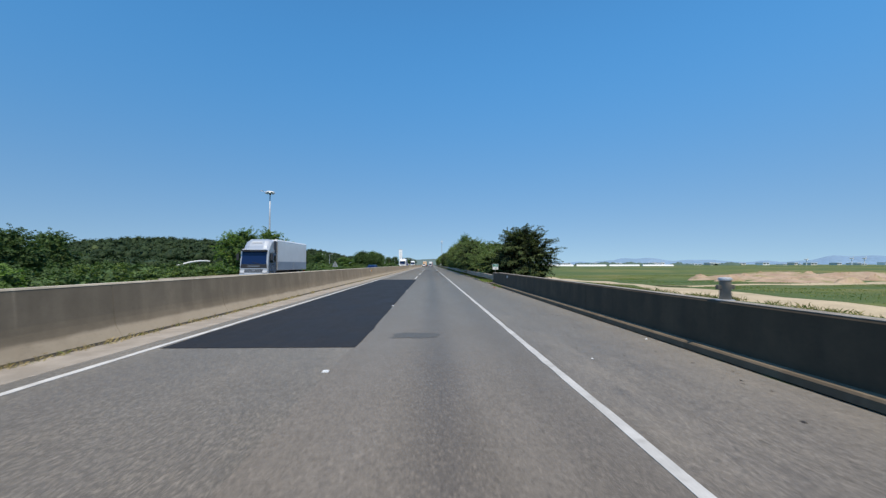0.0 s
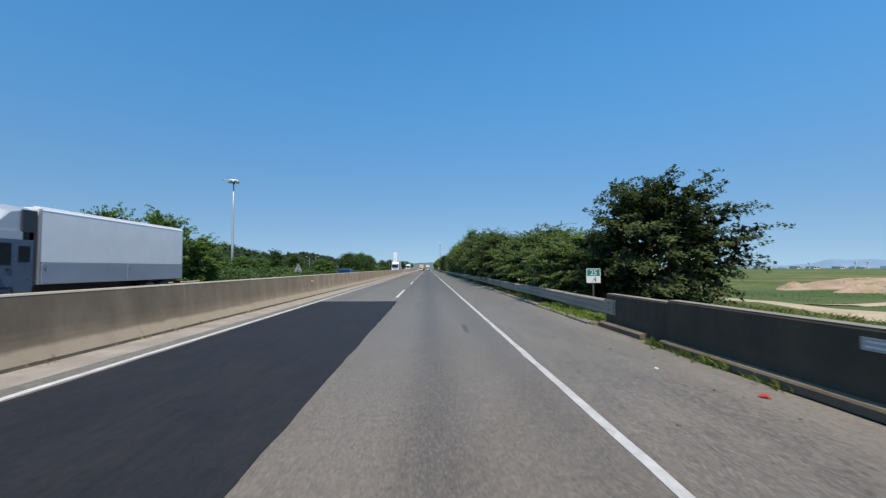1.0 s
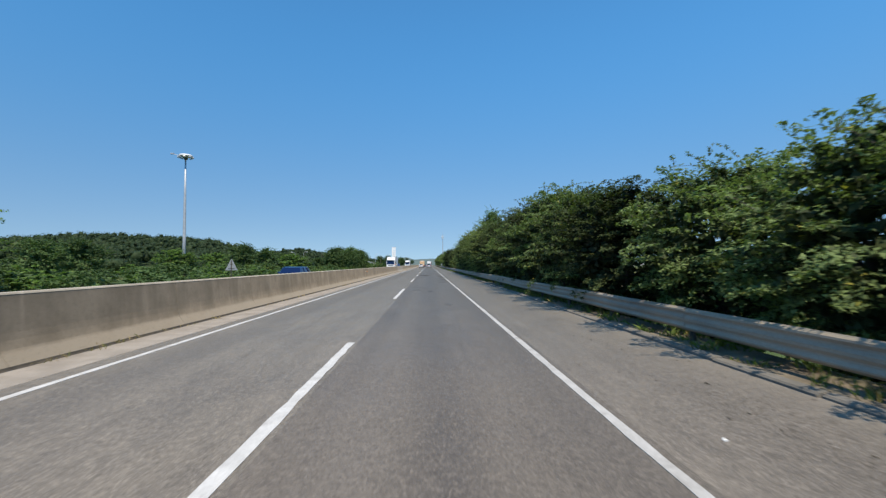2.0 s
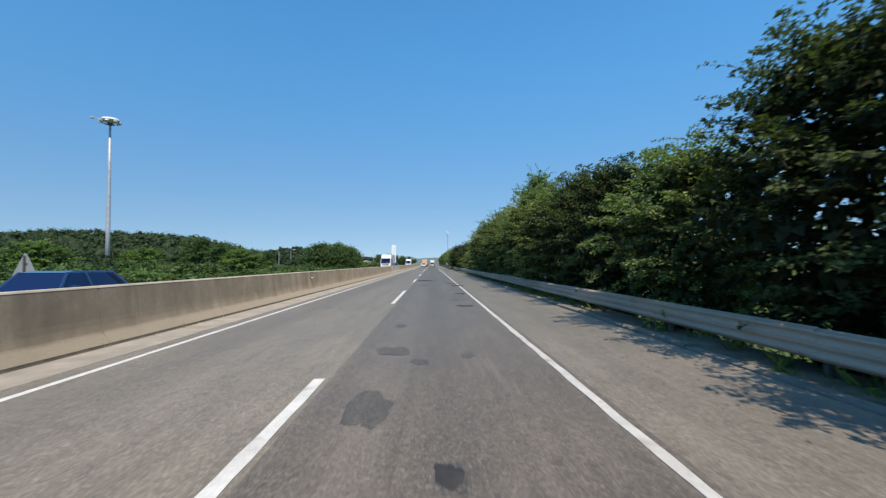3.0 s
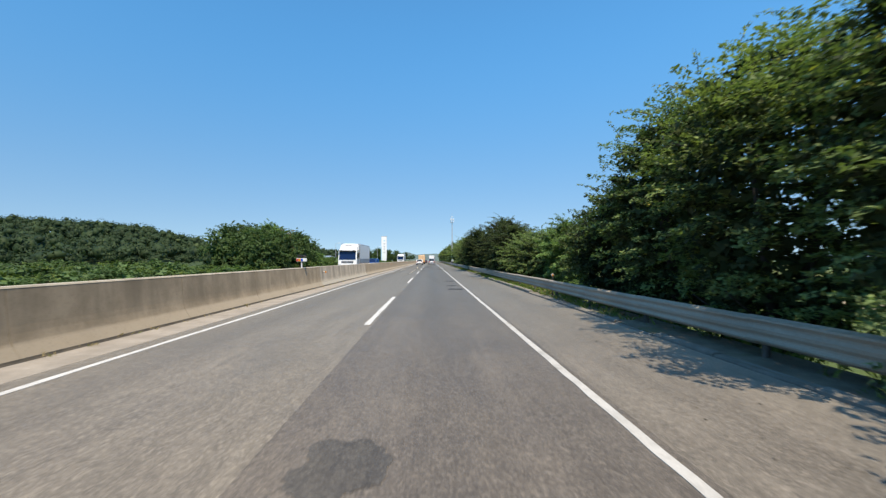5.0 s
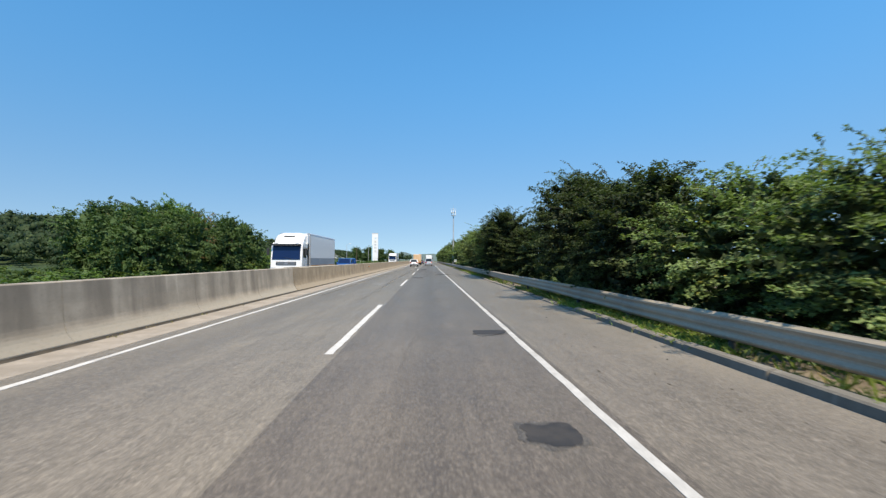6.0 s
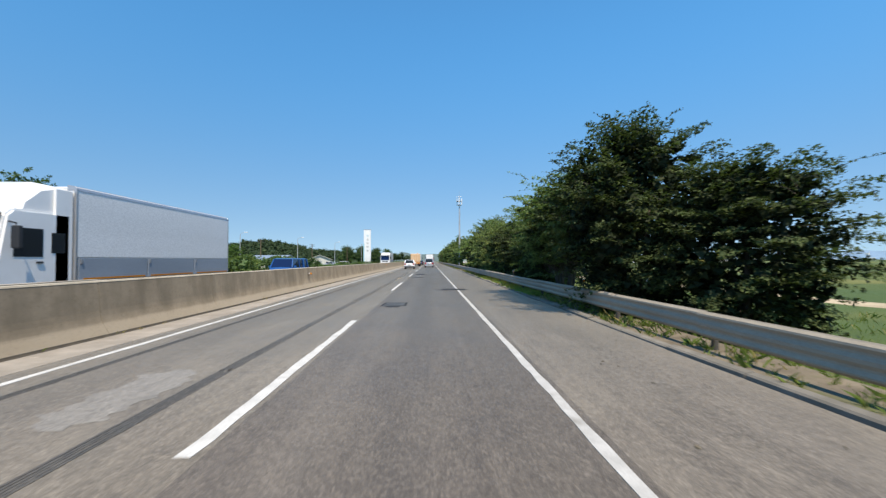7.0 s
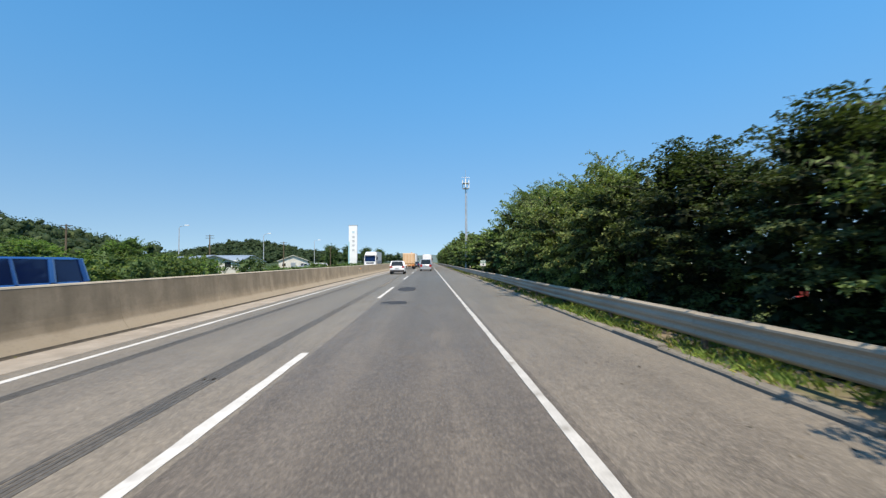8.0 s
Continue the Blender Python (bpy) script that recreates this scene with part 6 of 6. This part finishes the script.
# ---- roadside furniture ----
def high_mast():
    x, y = -49.4, 140.8
    z0 = float(ground_height(x, y))
    ob = thing("high_mast_light", "tall grey steel high-mast light with a white dish head", "street light", pose(x, y, z0))
    h = 24.8 - z0
    part("mast", tube([(0, 0, 0), (0, 0, h * 0.3), (0, 0, h * 0.65), (0, 0, h - 0.6)], [0.36, 0.31, 0.24, 0.15], 14), M_STEEL, ob, "", True)
    part("base_flange", lathe([(0.55, 0.0), (0.55, 0.08), (0.4, 0.1)], "z", 14), M_STEEL, ob)
    part("dish", lathe([(0.3, h - 0.7), (1.25, h - 0.42), (1.4, h - 0.28), (1.1, h - 0.02), (0.4, h + 0.12)], "z", 24), M_WHITE, ob, "white dish", True)
    part("collar", lathe([(0.26, h - 1.1), (0.3, h - 0.9), (0.42, h - 0.66)], "z", 12), M_POST, ob)
    for k in range(8):
        a = k * math.pi / 4 + 0.3
        c, s = math.cos(a), math.sin(a)
        fl = part("floodlight", box(-0.22, 0.22, -0.28, 0.28, -0.13, 0.10, 0.04), M_STEEL, ob)
        fl.matrix_local = pose(1.25 * c, 1.25 * s, h - 0.62, 18, 0, math.degrees(a) - 90)
        part("lens", box(-0.18, 0.18, -0.22, 0.22, -0.15, -0.13, 0.005), M_HEAD, fl)
    part("service_arm", tube([(-0.9, 0, h - 0.4), (-1.7, -0.1, h - 0.1), (-2.6, -0.2, h + 0.12)], [0.07, 0.06, 0.05], 8), M_STEEL, ob)
    part("arm_box", box(-3.0, -2.3, -0.35, 0.05, h + 0.05, h + 0.3, 0.04), M_STEEL, ob)


def lamp_post(x, y, h, turn):
    z0 = float(ground_height(x, y))
    ob = thing("street_lamp", "slim grey lamp post with one arm in the service area", "street light", pose(x, y, z0, 0, 0, turn), "street lamps")
    part("pole", tube([(0, 0, 0), (0, 0, h * 0.6), (0, 0, h - 0.3), (0.25, 0, h)], [0.11, 0.085, 0.065, 0.05], 10), M_STEEL, ob)
    part("arm", tube([(0.2, 0, h - 0.03), (1.1, 0, h + 0.18)], [0.045, 0.035], 8), M_STEEL, ob)
    part("lamp_head", box(1.0, 1.75, -0.16, 0.16, h + 0.12, h + 0.28, 0.05), M_WHITE, ob, "white lamp head")


def pylon_sign(x, y, h, w):
    z0 = float(ground_height(x, y))
    ob = thing("pylon_sign", "tall white pylon sign with faded marks and pale blue foot", "sign", pose(x, y, z0, 0, 0, -2))
    body = part("panel", box(-w / 2, w / 2, -0.35, 0.35, 2.4, h, 0.05), M_WHITE, ob)
    part("foot", box(-w / 2 + 0.1, w / 2 - 0.1, -0.3, 0.3, -0.3, 2.4, 0.03), M_WHITE, ob)
    part("side_band", box(-w / 2 - 0.12, -w / 2 + 0.25, -0.39, -0.33, 0.2, h * 0.62, 0.01), M_SIGN_BLUE, ob, "pale blue band")
    for k, (z, s, q) in enumerate(((0.84, 0.55, 0.9), (0.73, 0.42, 0.8), (0.63, 0.42, 0.75), (0.53, 0.42, 0.8), (0.42, 0.4, 0.6))):
        for dz, ww in ((0.18, 1.0), (0.0, 0.6), (-0.2, 0.85)):
            part("marking", box(-0.42 * ww + 0.15, 0.42 * ww + 0.15, -0.372, -0.352, h * z + dz - 0.05, h * z + dz + 0.06), M_SIGN_BLUE if k == 0 else M_SIGN_BACK, body, "grey bar of unreadable writing")
    part("cap", box(-w / 2 - 0.06, w / 2 + 0.06, -0.4, 0.4, h, h + 0.12, 0.02), M_STEEL, ob)


def radio_tower(x, y, top):
    z0 = float(ground_height(x, y))
    ob = thing("radio_mast", "slim grey monopole radio mast with antenna rings", "mast", pose(x, y, z0))
    h = top - z0
    part("pole", tube([(0, 0, 0), (0, 0, h * 0.5), (0, 0, h)], [0.17, 0.13, 0.08], 12), M_STEEL, ob)
    for z in (h - 1.2, h - 2.1):
        part("platform", lathe([(0.55, z), (0.6, z + 0.05), (0.55, z + 0.1)], "z", 12), M_STEEL, ob)
    for k in range(3):
        a = k * 2.094 + 0.4
        c, s = math.cos(a), math.sin(a)
        part("antenna", box(c * 0.62 - 0.08, c * 0.62 + 0.08, s * 0.62 - 0.08, s * 0.62 + 0.08, h - 1.9, h - 0.5, 0.02), M_WHITE, ob, "white panel antenna")
        part("bracket", tube([(0, 0, h - 1.3), (c * 0.62, s * 0.62, h - 1.3)], [0.03, 0.03], 6), M_STEEL, ob)
    part("whip", tube([(0, 0, h - 0.05), (0, 0, h + 1.1)], [0.03, 0.015], 6), M_STEEL, ob)
    part("cross_arm", tube([(-0.7, 0, h - 0.15), (0.7, 0, h - 0.15)], [0.03, 0.03], 6), M_STEEL, ob)
    part("ladder", box(0.2, 0.24, -0.2, 0.2, 2.0, h - 2.2, 0.004), M_STEEL, ob)


def words(text, size, material, parent, x, y, z):
    c = bpy.data.curves.new("writing", "FONT")
    c.body, c.size, c.extrude, c.align_x = text, size, 0.002, "CENTER"
    c.materials.append(material)
    o = new("writing", c)
    o.parent = parent
    o.matrix_local = pose(x, y, z, 90, 0, 0)
    return o


def km_post(x, y, zc, figures):
    ob = thing("distance_sign", "small green and white distance sign on a steel post", "road sign", pose(x, y, 0), "distance signs")
    part("post", tube([(0, 0.03, -0.9), (0, 0.03, zc + 0.2)], [0.03, 0.03], 8), M_POST, ob)
    b = part("board", box(-0.25, 0.25, -0.012, 0.0, zc - 0.25, zc + 0.25, 0.004), M_PLATE, ob, "white board")
    part("green_field", box(-0.225, 0.225, -0.0155, -0.012, zc - 0.005, zc + 0.228), M_SIGN_GREEN, b, "green field")
    if figures:
        words("25", 0.25, M_PLATE, b, 0, -0.018, zc + 0.025)
        words(".4", 0.24, M_INK, b, 0.02, -0.016, zc - 0.205)
    else:
        for dx in (-0.09, 0.09):
            part("marking", box(dx - 0.05, dx + 0.05, -0.019, -0.0155, zc + 0.04, zc + 0.19), M_PLATE, b)
        part("marking", box(-0.04, 0.08, -0.016, -0.012, zc - 0.19, zc - 0.05), M_INK, b)


def warning_back(x, y):
    z0 = float(ground_height(x, y))
    ob = thing("warning_sign", "triangular warning sign seen from its grey back", "road sign", pose(x, y, z0))
    part("post", tube([(0, -0.06, 0), (0, -0.06, 2.1 - z0)], [0.045, 0.045], 8), M_POST, ob)
    k = 1.08 - z0
    bm = bmesh.new()
    a = [bm.verts.new(p) for p in ((-0.62, 0, k), (0.62, 0, k), (0.05, 0, k + 1.12), (-0.05, 0, k + 1.12))]
    b = [bm.verts.new((v.co.x, 0.02, v.co.z)) for v in a]
    bm.faces.new(a)
    bm.faces.new(b[::-1])
    for i in range(4):
        bm.faces.new((a[i], b[i], b[(i + 1) % 4], a[(i + 1) % 4]))
    board = part("board", bm, M_SIGN_BACK, ob, "bare grey sheet back")
    for z in (k + 0.16, k + 0.6):
        part("brace", box(-0.32 + 0.2 * (z > k + 0.3), 0.32 - 0.2 * (z > k + 0.3), -0.03, 0, z, z + 0.05, 0.005), M_POST, board)


def delineator_wall(y):
    ob = thing("barrier_reflector", "amber reflector on a thin arm fixed to the barrier", "reflector", pose(-5.2, y, 0.84), "barrier reflectors")
    part("arm", tube([(0, 0, 0), (0.17, 0, 0.0)], [0.014, 0.012], 6), M_POST, ob)
    part("base_plate", box(-0.012, 0.006, -0.04, 0.04, -0.06, 0.06, 0.004), M_POST, ob)
    part("housing", box(0.02, 0.12, 0.0, 0.045, -0.035, 0.05, 0.012), M_POOL, ob, "white housing")
    part("reflector", lathe([(0.055, -0.018), (0.06, 0.0), (0.05, 0.02)], "z", 14), M_AMBER, ob, "round amber reflector").matrix_local = pose(0.17, -0.01, 0.015, 90, 0, 0)


def delineator_post(y):
    ob = thing("delineator_post", "white roadside delineator post with a round head", "delineator", pose(7.12, y, 0), "roadside delineators")
    part("post", tube([(0, 0, -0.3), (0, 0, 0.93)], [0.024, 0.024], 8), M_POST, ob)
    part("head", lathe([(0.055, -0.02), (0.06, 0.0), (0.055, 0.02)], "z", 14), M_POOL, ob, "white round head").matrix_local = pose(0, 0, 0.95, 90, 0, 0)
    part("reflector", lathe([(0.04, 0.02), (0.04, 0.028)], "z", 12), M_AMBER, ob, "amber reflector").matrix_local = pose(0, 0, 0.95, 90, 0, 0)


def solar_beacon(y):
    ob = thing("solar_beacon", "solar beacon with red, amber and blue lamps on the barrier", "warning light", pose(-5.345, y, 1.204))
    part("post", tube([(0, 0, 0), (0, 0, 0.36)], [0.035, 0.03], 10), M_POOL, ob, "pale short post")
    body = part("housing", box(-0.27, 0.27, -0.07, 0.07, 0.33, 0.50, 0.02), M_POOL, ob, "white housing")
    for x, mat, what in ((-0.205, M_RED, "red lamp"), (-0.09, M_AMBER, "amber lamp"), (0.03, M_BLUE_LENS, "blue lamp")):
        part("lamp", box(x - 0.055, x + 0.055, -0.085, -0.07, 0.345, 0.485, 0.006), mat, body, what)
    part("bracket", tube([(0, 0.03, 0.5), (0, 0.05, 0.60)], [0.02, 0.02], 8), M_POST, ob)
    part("solar_panel", box(-0.22, 0.22, -0.13, 0.13, -0.012, 0.012, 0.004), M_GLASS, ob, "tilted dark solar panel").matrix_local = pose(0, 0.05, 0.62, -25, 0, 0)


high_mast()
solar_beacon(141.1)
for x, y, h, t in ((-54.5, 247, 7.3, 0), (-42.5, 269, 8.2, 0), (-36.0, 292, 8.4, 0), (-31, 318, 8.4, 0), (-52, 226, 6.8, 180), (-26, 345, 8.5, 0)):
    lamp_post(x, y, h, t)
pylon_sign(-19.6, 317, 12.4, 2.4)
radio_tower(8.6, 263.0, 16.0)
km_post(7.5, 39.0, 1.37, True)
km_post(7.0, 227.0, 1.45, False)
warning_back(-18.17, 92.2)
for y in (4.6, 50.1, 95.2, 145.2, 191.0, 236, 281):
    delineator_wall(y)
for y in (49.8, 91.5, 137.0, 179.0, 191.2, 240, 282):
    delineator_post(y)

# stub on the parapet, and its small plate
stub = thing("pipe_stub", "weathered steel pipe stub standing on the parapet", "pipe stub", pose(6.88, 7.4, 0.962))
part("pipe", lathe([(0.095, 0.0), (0.095, 0.36), (0.1, 0.37)], "z", 18), M_GUTTER, stub, "", True)
part("cap", lathe([(0.105, 0.355), (0.112, 0.365), (0.112, 0.395), (0.09, 0.41)], "z", 18), M_STEEL, stub, "pale cap")
part("flange", lathe([(0.15, 0.0), (0.15, 0.018), (0.1, 0.025)], "z", 16), M_STEEL, stub)
for s in (-1, 1):
    part("lug", box(s * 0.09, s * 0.16, -0.03, 0.03, 0.2, 0.28, 0.01), M_POST, stub)
info = thing("wall_plate", "small grey plate fixed to the parapet", "plate", pose(6.72, 28.5, 0.78))
part("plate", box(-0.006, 0.006, -0.26, 0.26, -0.075, 0.075, 0.003), M_SIGN_BACK, info)
for z in (0.03, -0.03):
    part("marking", box(-0.009, -0.006, -0.2, 0.2, z - 0.012, z + 0.012), M_PLATE, info)

# road studs and litter
for x, y in ((0.1, 6.4), (0.23, 16.7), (0.25, 26.5)):
    s = thing("road_stud", "small pale raised road stud", "road stud", pose(x, y, 0.006), "road studs")
    part("stud", prism([(-0.05, 0), (-0.035, 0.02), (0.035, 0.02), (0.05, 0)], -0.05, 0.05), M_POOL, s)


def litter(x, y, size, material, label, seed):
    r = np.random.default_rng(seed)
    bm = bmesh.new()
    bmesh.ops.create_icosphere(bm, subdivisions=2, radius=size)
    for v in bm.verts:
        v.co = v.co * float(r.uniform(0.6, 1.2))
        v.co.z = max(v.co.z * 0.55, -size * 0.3)
    ob = part("litter", bm, material, None)
    ob.location = (x, y, size * 0.3)
    return tagged(ob, label, "litter", group="roadside litter")


litter(5.98, 29.3, 0.06, M_RED, "crumpled red scrap on the shoulder", 1)
rl = random.Random(17)
for k in range(26):
    litter(rl.uniform(4.2, 6.35), rl.choice((rl.uniform(4, 34), rl.uniform(4, 200))), rl.uniform(0.015, 0.035), rl.choice((M_BLACK, M_POOL, M_SOIL)), "small scrap lying on the dusty shoulder", 30 + k)
for k in range(14):
    litter(rl.uniform(6.6, 6.95), rl.uniform(37, 60) if k < 9 else rl.uniform(160, 200), rl.uniform(0.03, 0.06), rl.choice((M_POOL, M_PLATE, M_KERB)), "pale litter lying in the weeds under the rail", 70 + k)

# striped water-filled blocks by the farm track
for k in range(5):
    b = thing("block_barrier", "red and white plastic block barrier beside the farm track", "plastic barrier", pose(31.6 + 0.1 * k, 221.0 + 1.25 * k, float(ground_height(31.6, 223)) + 0.08, 0, 0, 4), "plastic block barriers")
    part("block", prism([(-0.25, 0), (-0.22, 0.25), (-0.1, 0.4), (-0.08, 0.75), (0.08, 0.75), (0.1, 0.4), (0.22, 0.25), (0.25, 0)], -0.58, 0.58), M_RED if k % 2 else M_POOL, b)

# curved white handrail on the slope, and low farm buildings
ramp = thing("curved_railing", "white curved railing rising on the far slope", "railing", pose(0, 0, 0))
arc = [(-34.5 + 2.2 * q, 61.5 + 7.0 * q, 0.95 + 1.15 * math.sin(q * 1.9)) for q in [k / 8 for k in range(9)]]
part("rail", tube(arc, [0.13] * 9, 8), M_POOL, ramp)
for p in arc[::2]:
    part("post", tube([(p[0], p[1], float(ground_height(p[0], p[1])) - 0.2), (p[0], p[1], p[2])], [0.05, 0.05], 6), M_POST, ramp)


def shed(x, y, w, d, h, roof_h, turn, roof_mat, label):
    z0 = float(ground_height(x, y)) - 0.1
    ob = thing("farm_shed", label, "building", pose(x, y, z0, 0, 0, turn), "low sheds beyond the lanes")
    part("wall", prism([(-w / 2, 0), (-w / 2, h), (0, h + roof_h - 0.05), (w / 2, h), (w / 2, 0)], -d / 2, d / 2), M_PLASTER, ob, "pale plastered walls")
    for s in (1, -1):
        part("roof", prism([(0, h + roof_h), (s * (w / 2 + 0.4), h - 0.25), (s * (w / 2 + 0.4), h - 0.15), (0, h + roof_h + 0.12)], -d / 2 - 0.4, d / 2 + 0.4), roof_mat, ob, "sheet metal roof slope")
    part("door", box(-0.6, 0.6, -d / 2 - 0.05, -d / 2, 0, 2.0, 0.01), M_GATE, ob)
    for xx in (-w * 0.32, w * 0.32):
        win = part("window", box(xx - 0.5, xx + 0.5, -d / 2 - 0.04, -d / 2, 1.0, 1.9, 0.01), M_WHITE, ob)
        part("pane", box(xx - 0.43, xx + 0.43, -d / 2 - 0.05, -d / 2 - 0.04, 1.07, 1.83), M_GLASS, win)


shed(-31, 256, 6, 9, 1.9, 0.8, 35, M_ROOF_BLUE, "low shed with a blue grey metal roof")
shed(-44, 290, 9, 14, 2.1, 1.2, 75, M_ROOF_BLUE, "wide shed with a blue grey metal roof")
shed(-57, 300, 8, 12, 2.2, 1.1, 70, M_ROOF_BLUE, "farm shed with a grey blue metal roof")
shed(-33, 305, 7, 7, 2.6, 1.2, 15, M_PLASTER, "small pale shed by the service area")

# utility poles
for x, y in ((-40, 275), (-34, 300), (-29, 330), (-47, 250)):
    pl = thing("utility_pole", "grey concrete utility pole with cross arms", "utility pole", pose(x, y, float(ground_height(x, y))), "utility poles")
    part("pole", tube([(0, 0, 0), (0, 0, 7.0)], [0.16, 0.1], 8), M_KERB, pl)
    for z in (6.3, 6.75):
        part("cross_arm", box(-0.8, 0.8, -0.05, 0.05, z, z + 0.09, 0.005), M_POST, pl)

# ---- distance ----
# distance haze is mixed into the colours of the hills and ridge
M_FAR_HILL = surface("far_hill_haze", (0.17, 0.27, 0.38), (0.20, 0.30, 0.41), 0.004, 1.0, fine=0.05, bump=0)
M_FAR_WOOD = surface("far_tree_line", (0.06, 0.10, 0.075), (0.08, 0.125, 0.09), 0.01, 1.0, fine=0.1, bump=0)
M_NEAR_HILL = surface("hazy_wooded_ridge", (0.085, 0.125, 0.115), (0.115, 0.16, 0.145), 0.03, 1.0, fine=0.15, bump=0.6)


def ridge(name, label, x0, y0, x1, y1, h, rough, seed, material, depth):
    """A long low ridge with an uneven crest."""
    r = np.random.default_rng(seed)
    n = 120
    crest = np.zeros(n + 1)
    for o in range(1, 9):
        crest += np.sin(np.linspace(0, 2 * math.pi * o * rough, n + 1) + r.uniform(0, 6)) / o ** 1.1
    crest = (crest - crest.min()) / (crest.max() - crest.min())
    crest *= np.sin(np.linspace(0.05, math.pi - 0.05, n + 1)) ** 0.4
    px, py = np.linspace(x0, x1, n + 1), np.linspace(y0, y1, n + 1)
    d = np.array([-(y1 - y0), x1 - x0]) / math.hypot(x1 - x0, y1 - y0)
    rows = []
    for q, e in ((-1, 0), (-0.55, 0.55), (0, 1), (0.55, 0.55), (1, 0)):
        rows.append(np.stack([px + d[0] * q * depth, py + d[1] * q * depth, -3 + e * (3 + h * (0.25 + 0.75 * crest))], -1))
    v = np.concatenate(rows)
    idx = np.arange(5 * (n + 1)).reshape(5, n + 1)
    f = np.stack([idx[:-1, :-1], idx[1:, :-1], idx[1:, 1:], idx[:-1, 1:]], -1).reshape(-1, 4)
    return tagged(link_mesh(name, raw_mesh(name, v, f), material, smooth=True), label, "hill", kind="structure")


ridge("backdrop_hills", "pale blue far hills beyond the plain", 900, 3900, 4100, 1500, 55, 3.2, 1, M_FAR_HILL, 260)
ridge("backdrop_hills", "hazy blue low hills along the horizon", 250, 3600, 2600, 3000, 30, 4.0, 2, M_FAR_HILL, 220)
ridge("backdrop_trees", "dark far tree line across the plain", 372, 1110, 560, 1080, 8, 3.0, 3, M_FAR_WOOD, 20)
ridge("backdrop_trees", "dark clump of far trees on the plain", 590, 1060, 640, 1055, 7, 1.0, 4, M_FAR_WOOD, 12)
ridge("backdrop_trees", "dark clump of far trees on the plain", 690, 1040, 745, 1035, 7, 1.0, 6, M_FAR_WOOD, 12)
ridge("backdrop_ridge", "green wooded ridge closing the view down the road", -700, 1150, 260, 1250, 21, 3.4, 5, M_NEAR_HILL, 160)


def far_block(x, y, w, d, h, material, label):
    ob = thing("far_building", label, "building", pose(x, y, -2, 0, 0, 20), "far buildings on the plain")
    part("wall", box(-w / 2, w / 2, -d / 2, d / 2, 0, h), material, ob)
    part("roof", box(-w / 2 - 1, w / 2 + 1, -d / 2 - 1, d / 2 + 1, h, h + 0.8), M_ALU, ob)
    n = max(2, int(w / 14))
    for k in range(n):
        xx = -w / 2 + (k + 0.5) * w / n
        part("window", box(xx - w / n * 0.3, xx + w / n * 0.3, -d / 2 - 0.3, -d / 2, h * 0.45, h * 0.75), M_GLASS, ob)


rb = random.Random(21)
for k in range(70):
    q = rb.random()
    far_block(330 + 1500 * q, 1500 - 500 * q + rb.uniform(-60, 120), rb.uniform(8, 38), 20, rb.uniform(3, 8), rb.choice((M_PLASTER, M_ALU, M_WHITE)), "pale far building on the horizon of the plain")
for x, y, h in ((1010, 1150, 15), (1135, 1150, 18), (1170, 1150, 18), (1420, 1050, 15)):
    t = thing("wind_turbine", "white far wind turbine on the plain", "wind turbine", pose(x, y, -2, 0, 0, 30), "far wind turbines")
    part("tower", tube([(0, 0, 0), (0, 0, h)], [1.3, 0.8], 10), M_POOL, t)
    part("nacelle", box(-1.5, 1.5, -3, 4, h - 1, h + 2.2, 0.4), M_POOL, t)
    for a in (90, 210, 330):
        c, s = math.cos(math.radians(a)), math.sin(math.radians(a))
        part("blade", tube([(0, -3.6, h + 0.6), (c * h * 0.2, -3.8, h + 0.6 + s * h * 0.22), (c * h * 0.45, -4.0, h + 0.6 + s * h * 0.45)], [0.6, 0.5, 0.12], 6), M_POOL, t)
# pale greenhouse line on the plain
for k in range(4):
    g = thing("greenhouse", "long white greenhouse tunnel far across the field", "greenhouse", pose(190 + 46 * k, 640 - 6 * k, float(ground_height(200, 470)), 0, 0, 82), "far greenhouses")
    part("tunnel", prism([(-3, 0), (-2.8, 1.2), (-1.6, 2.2), (0, 2.6), (1.6, 2.2), (2.8, 1.2), (3, 0)], -21, 21), M_POOL, g)
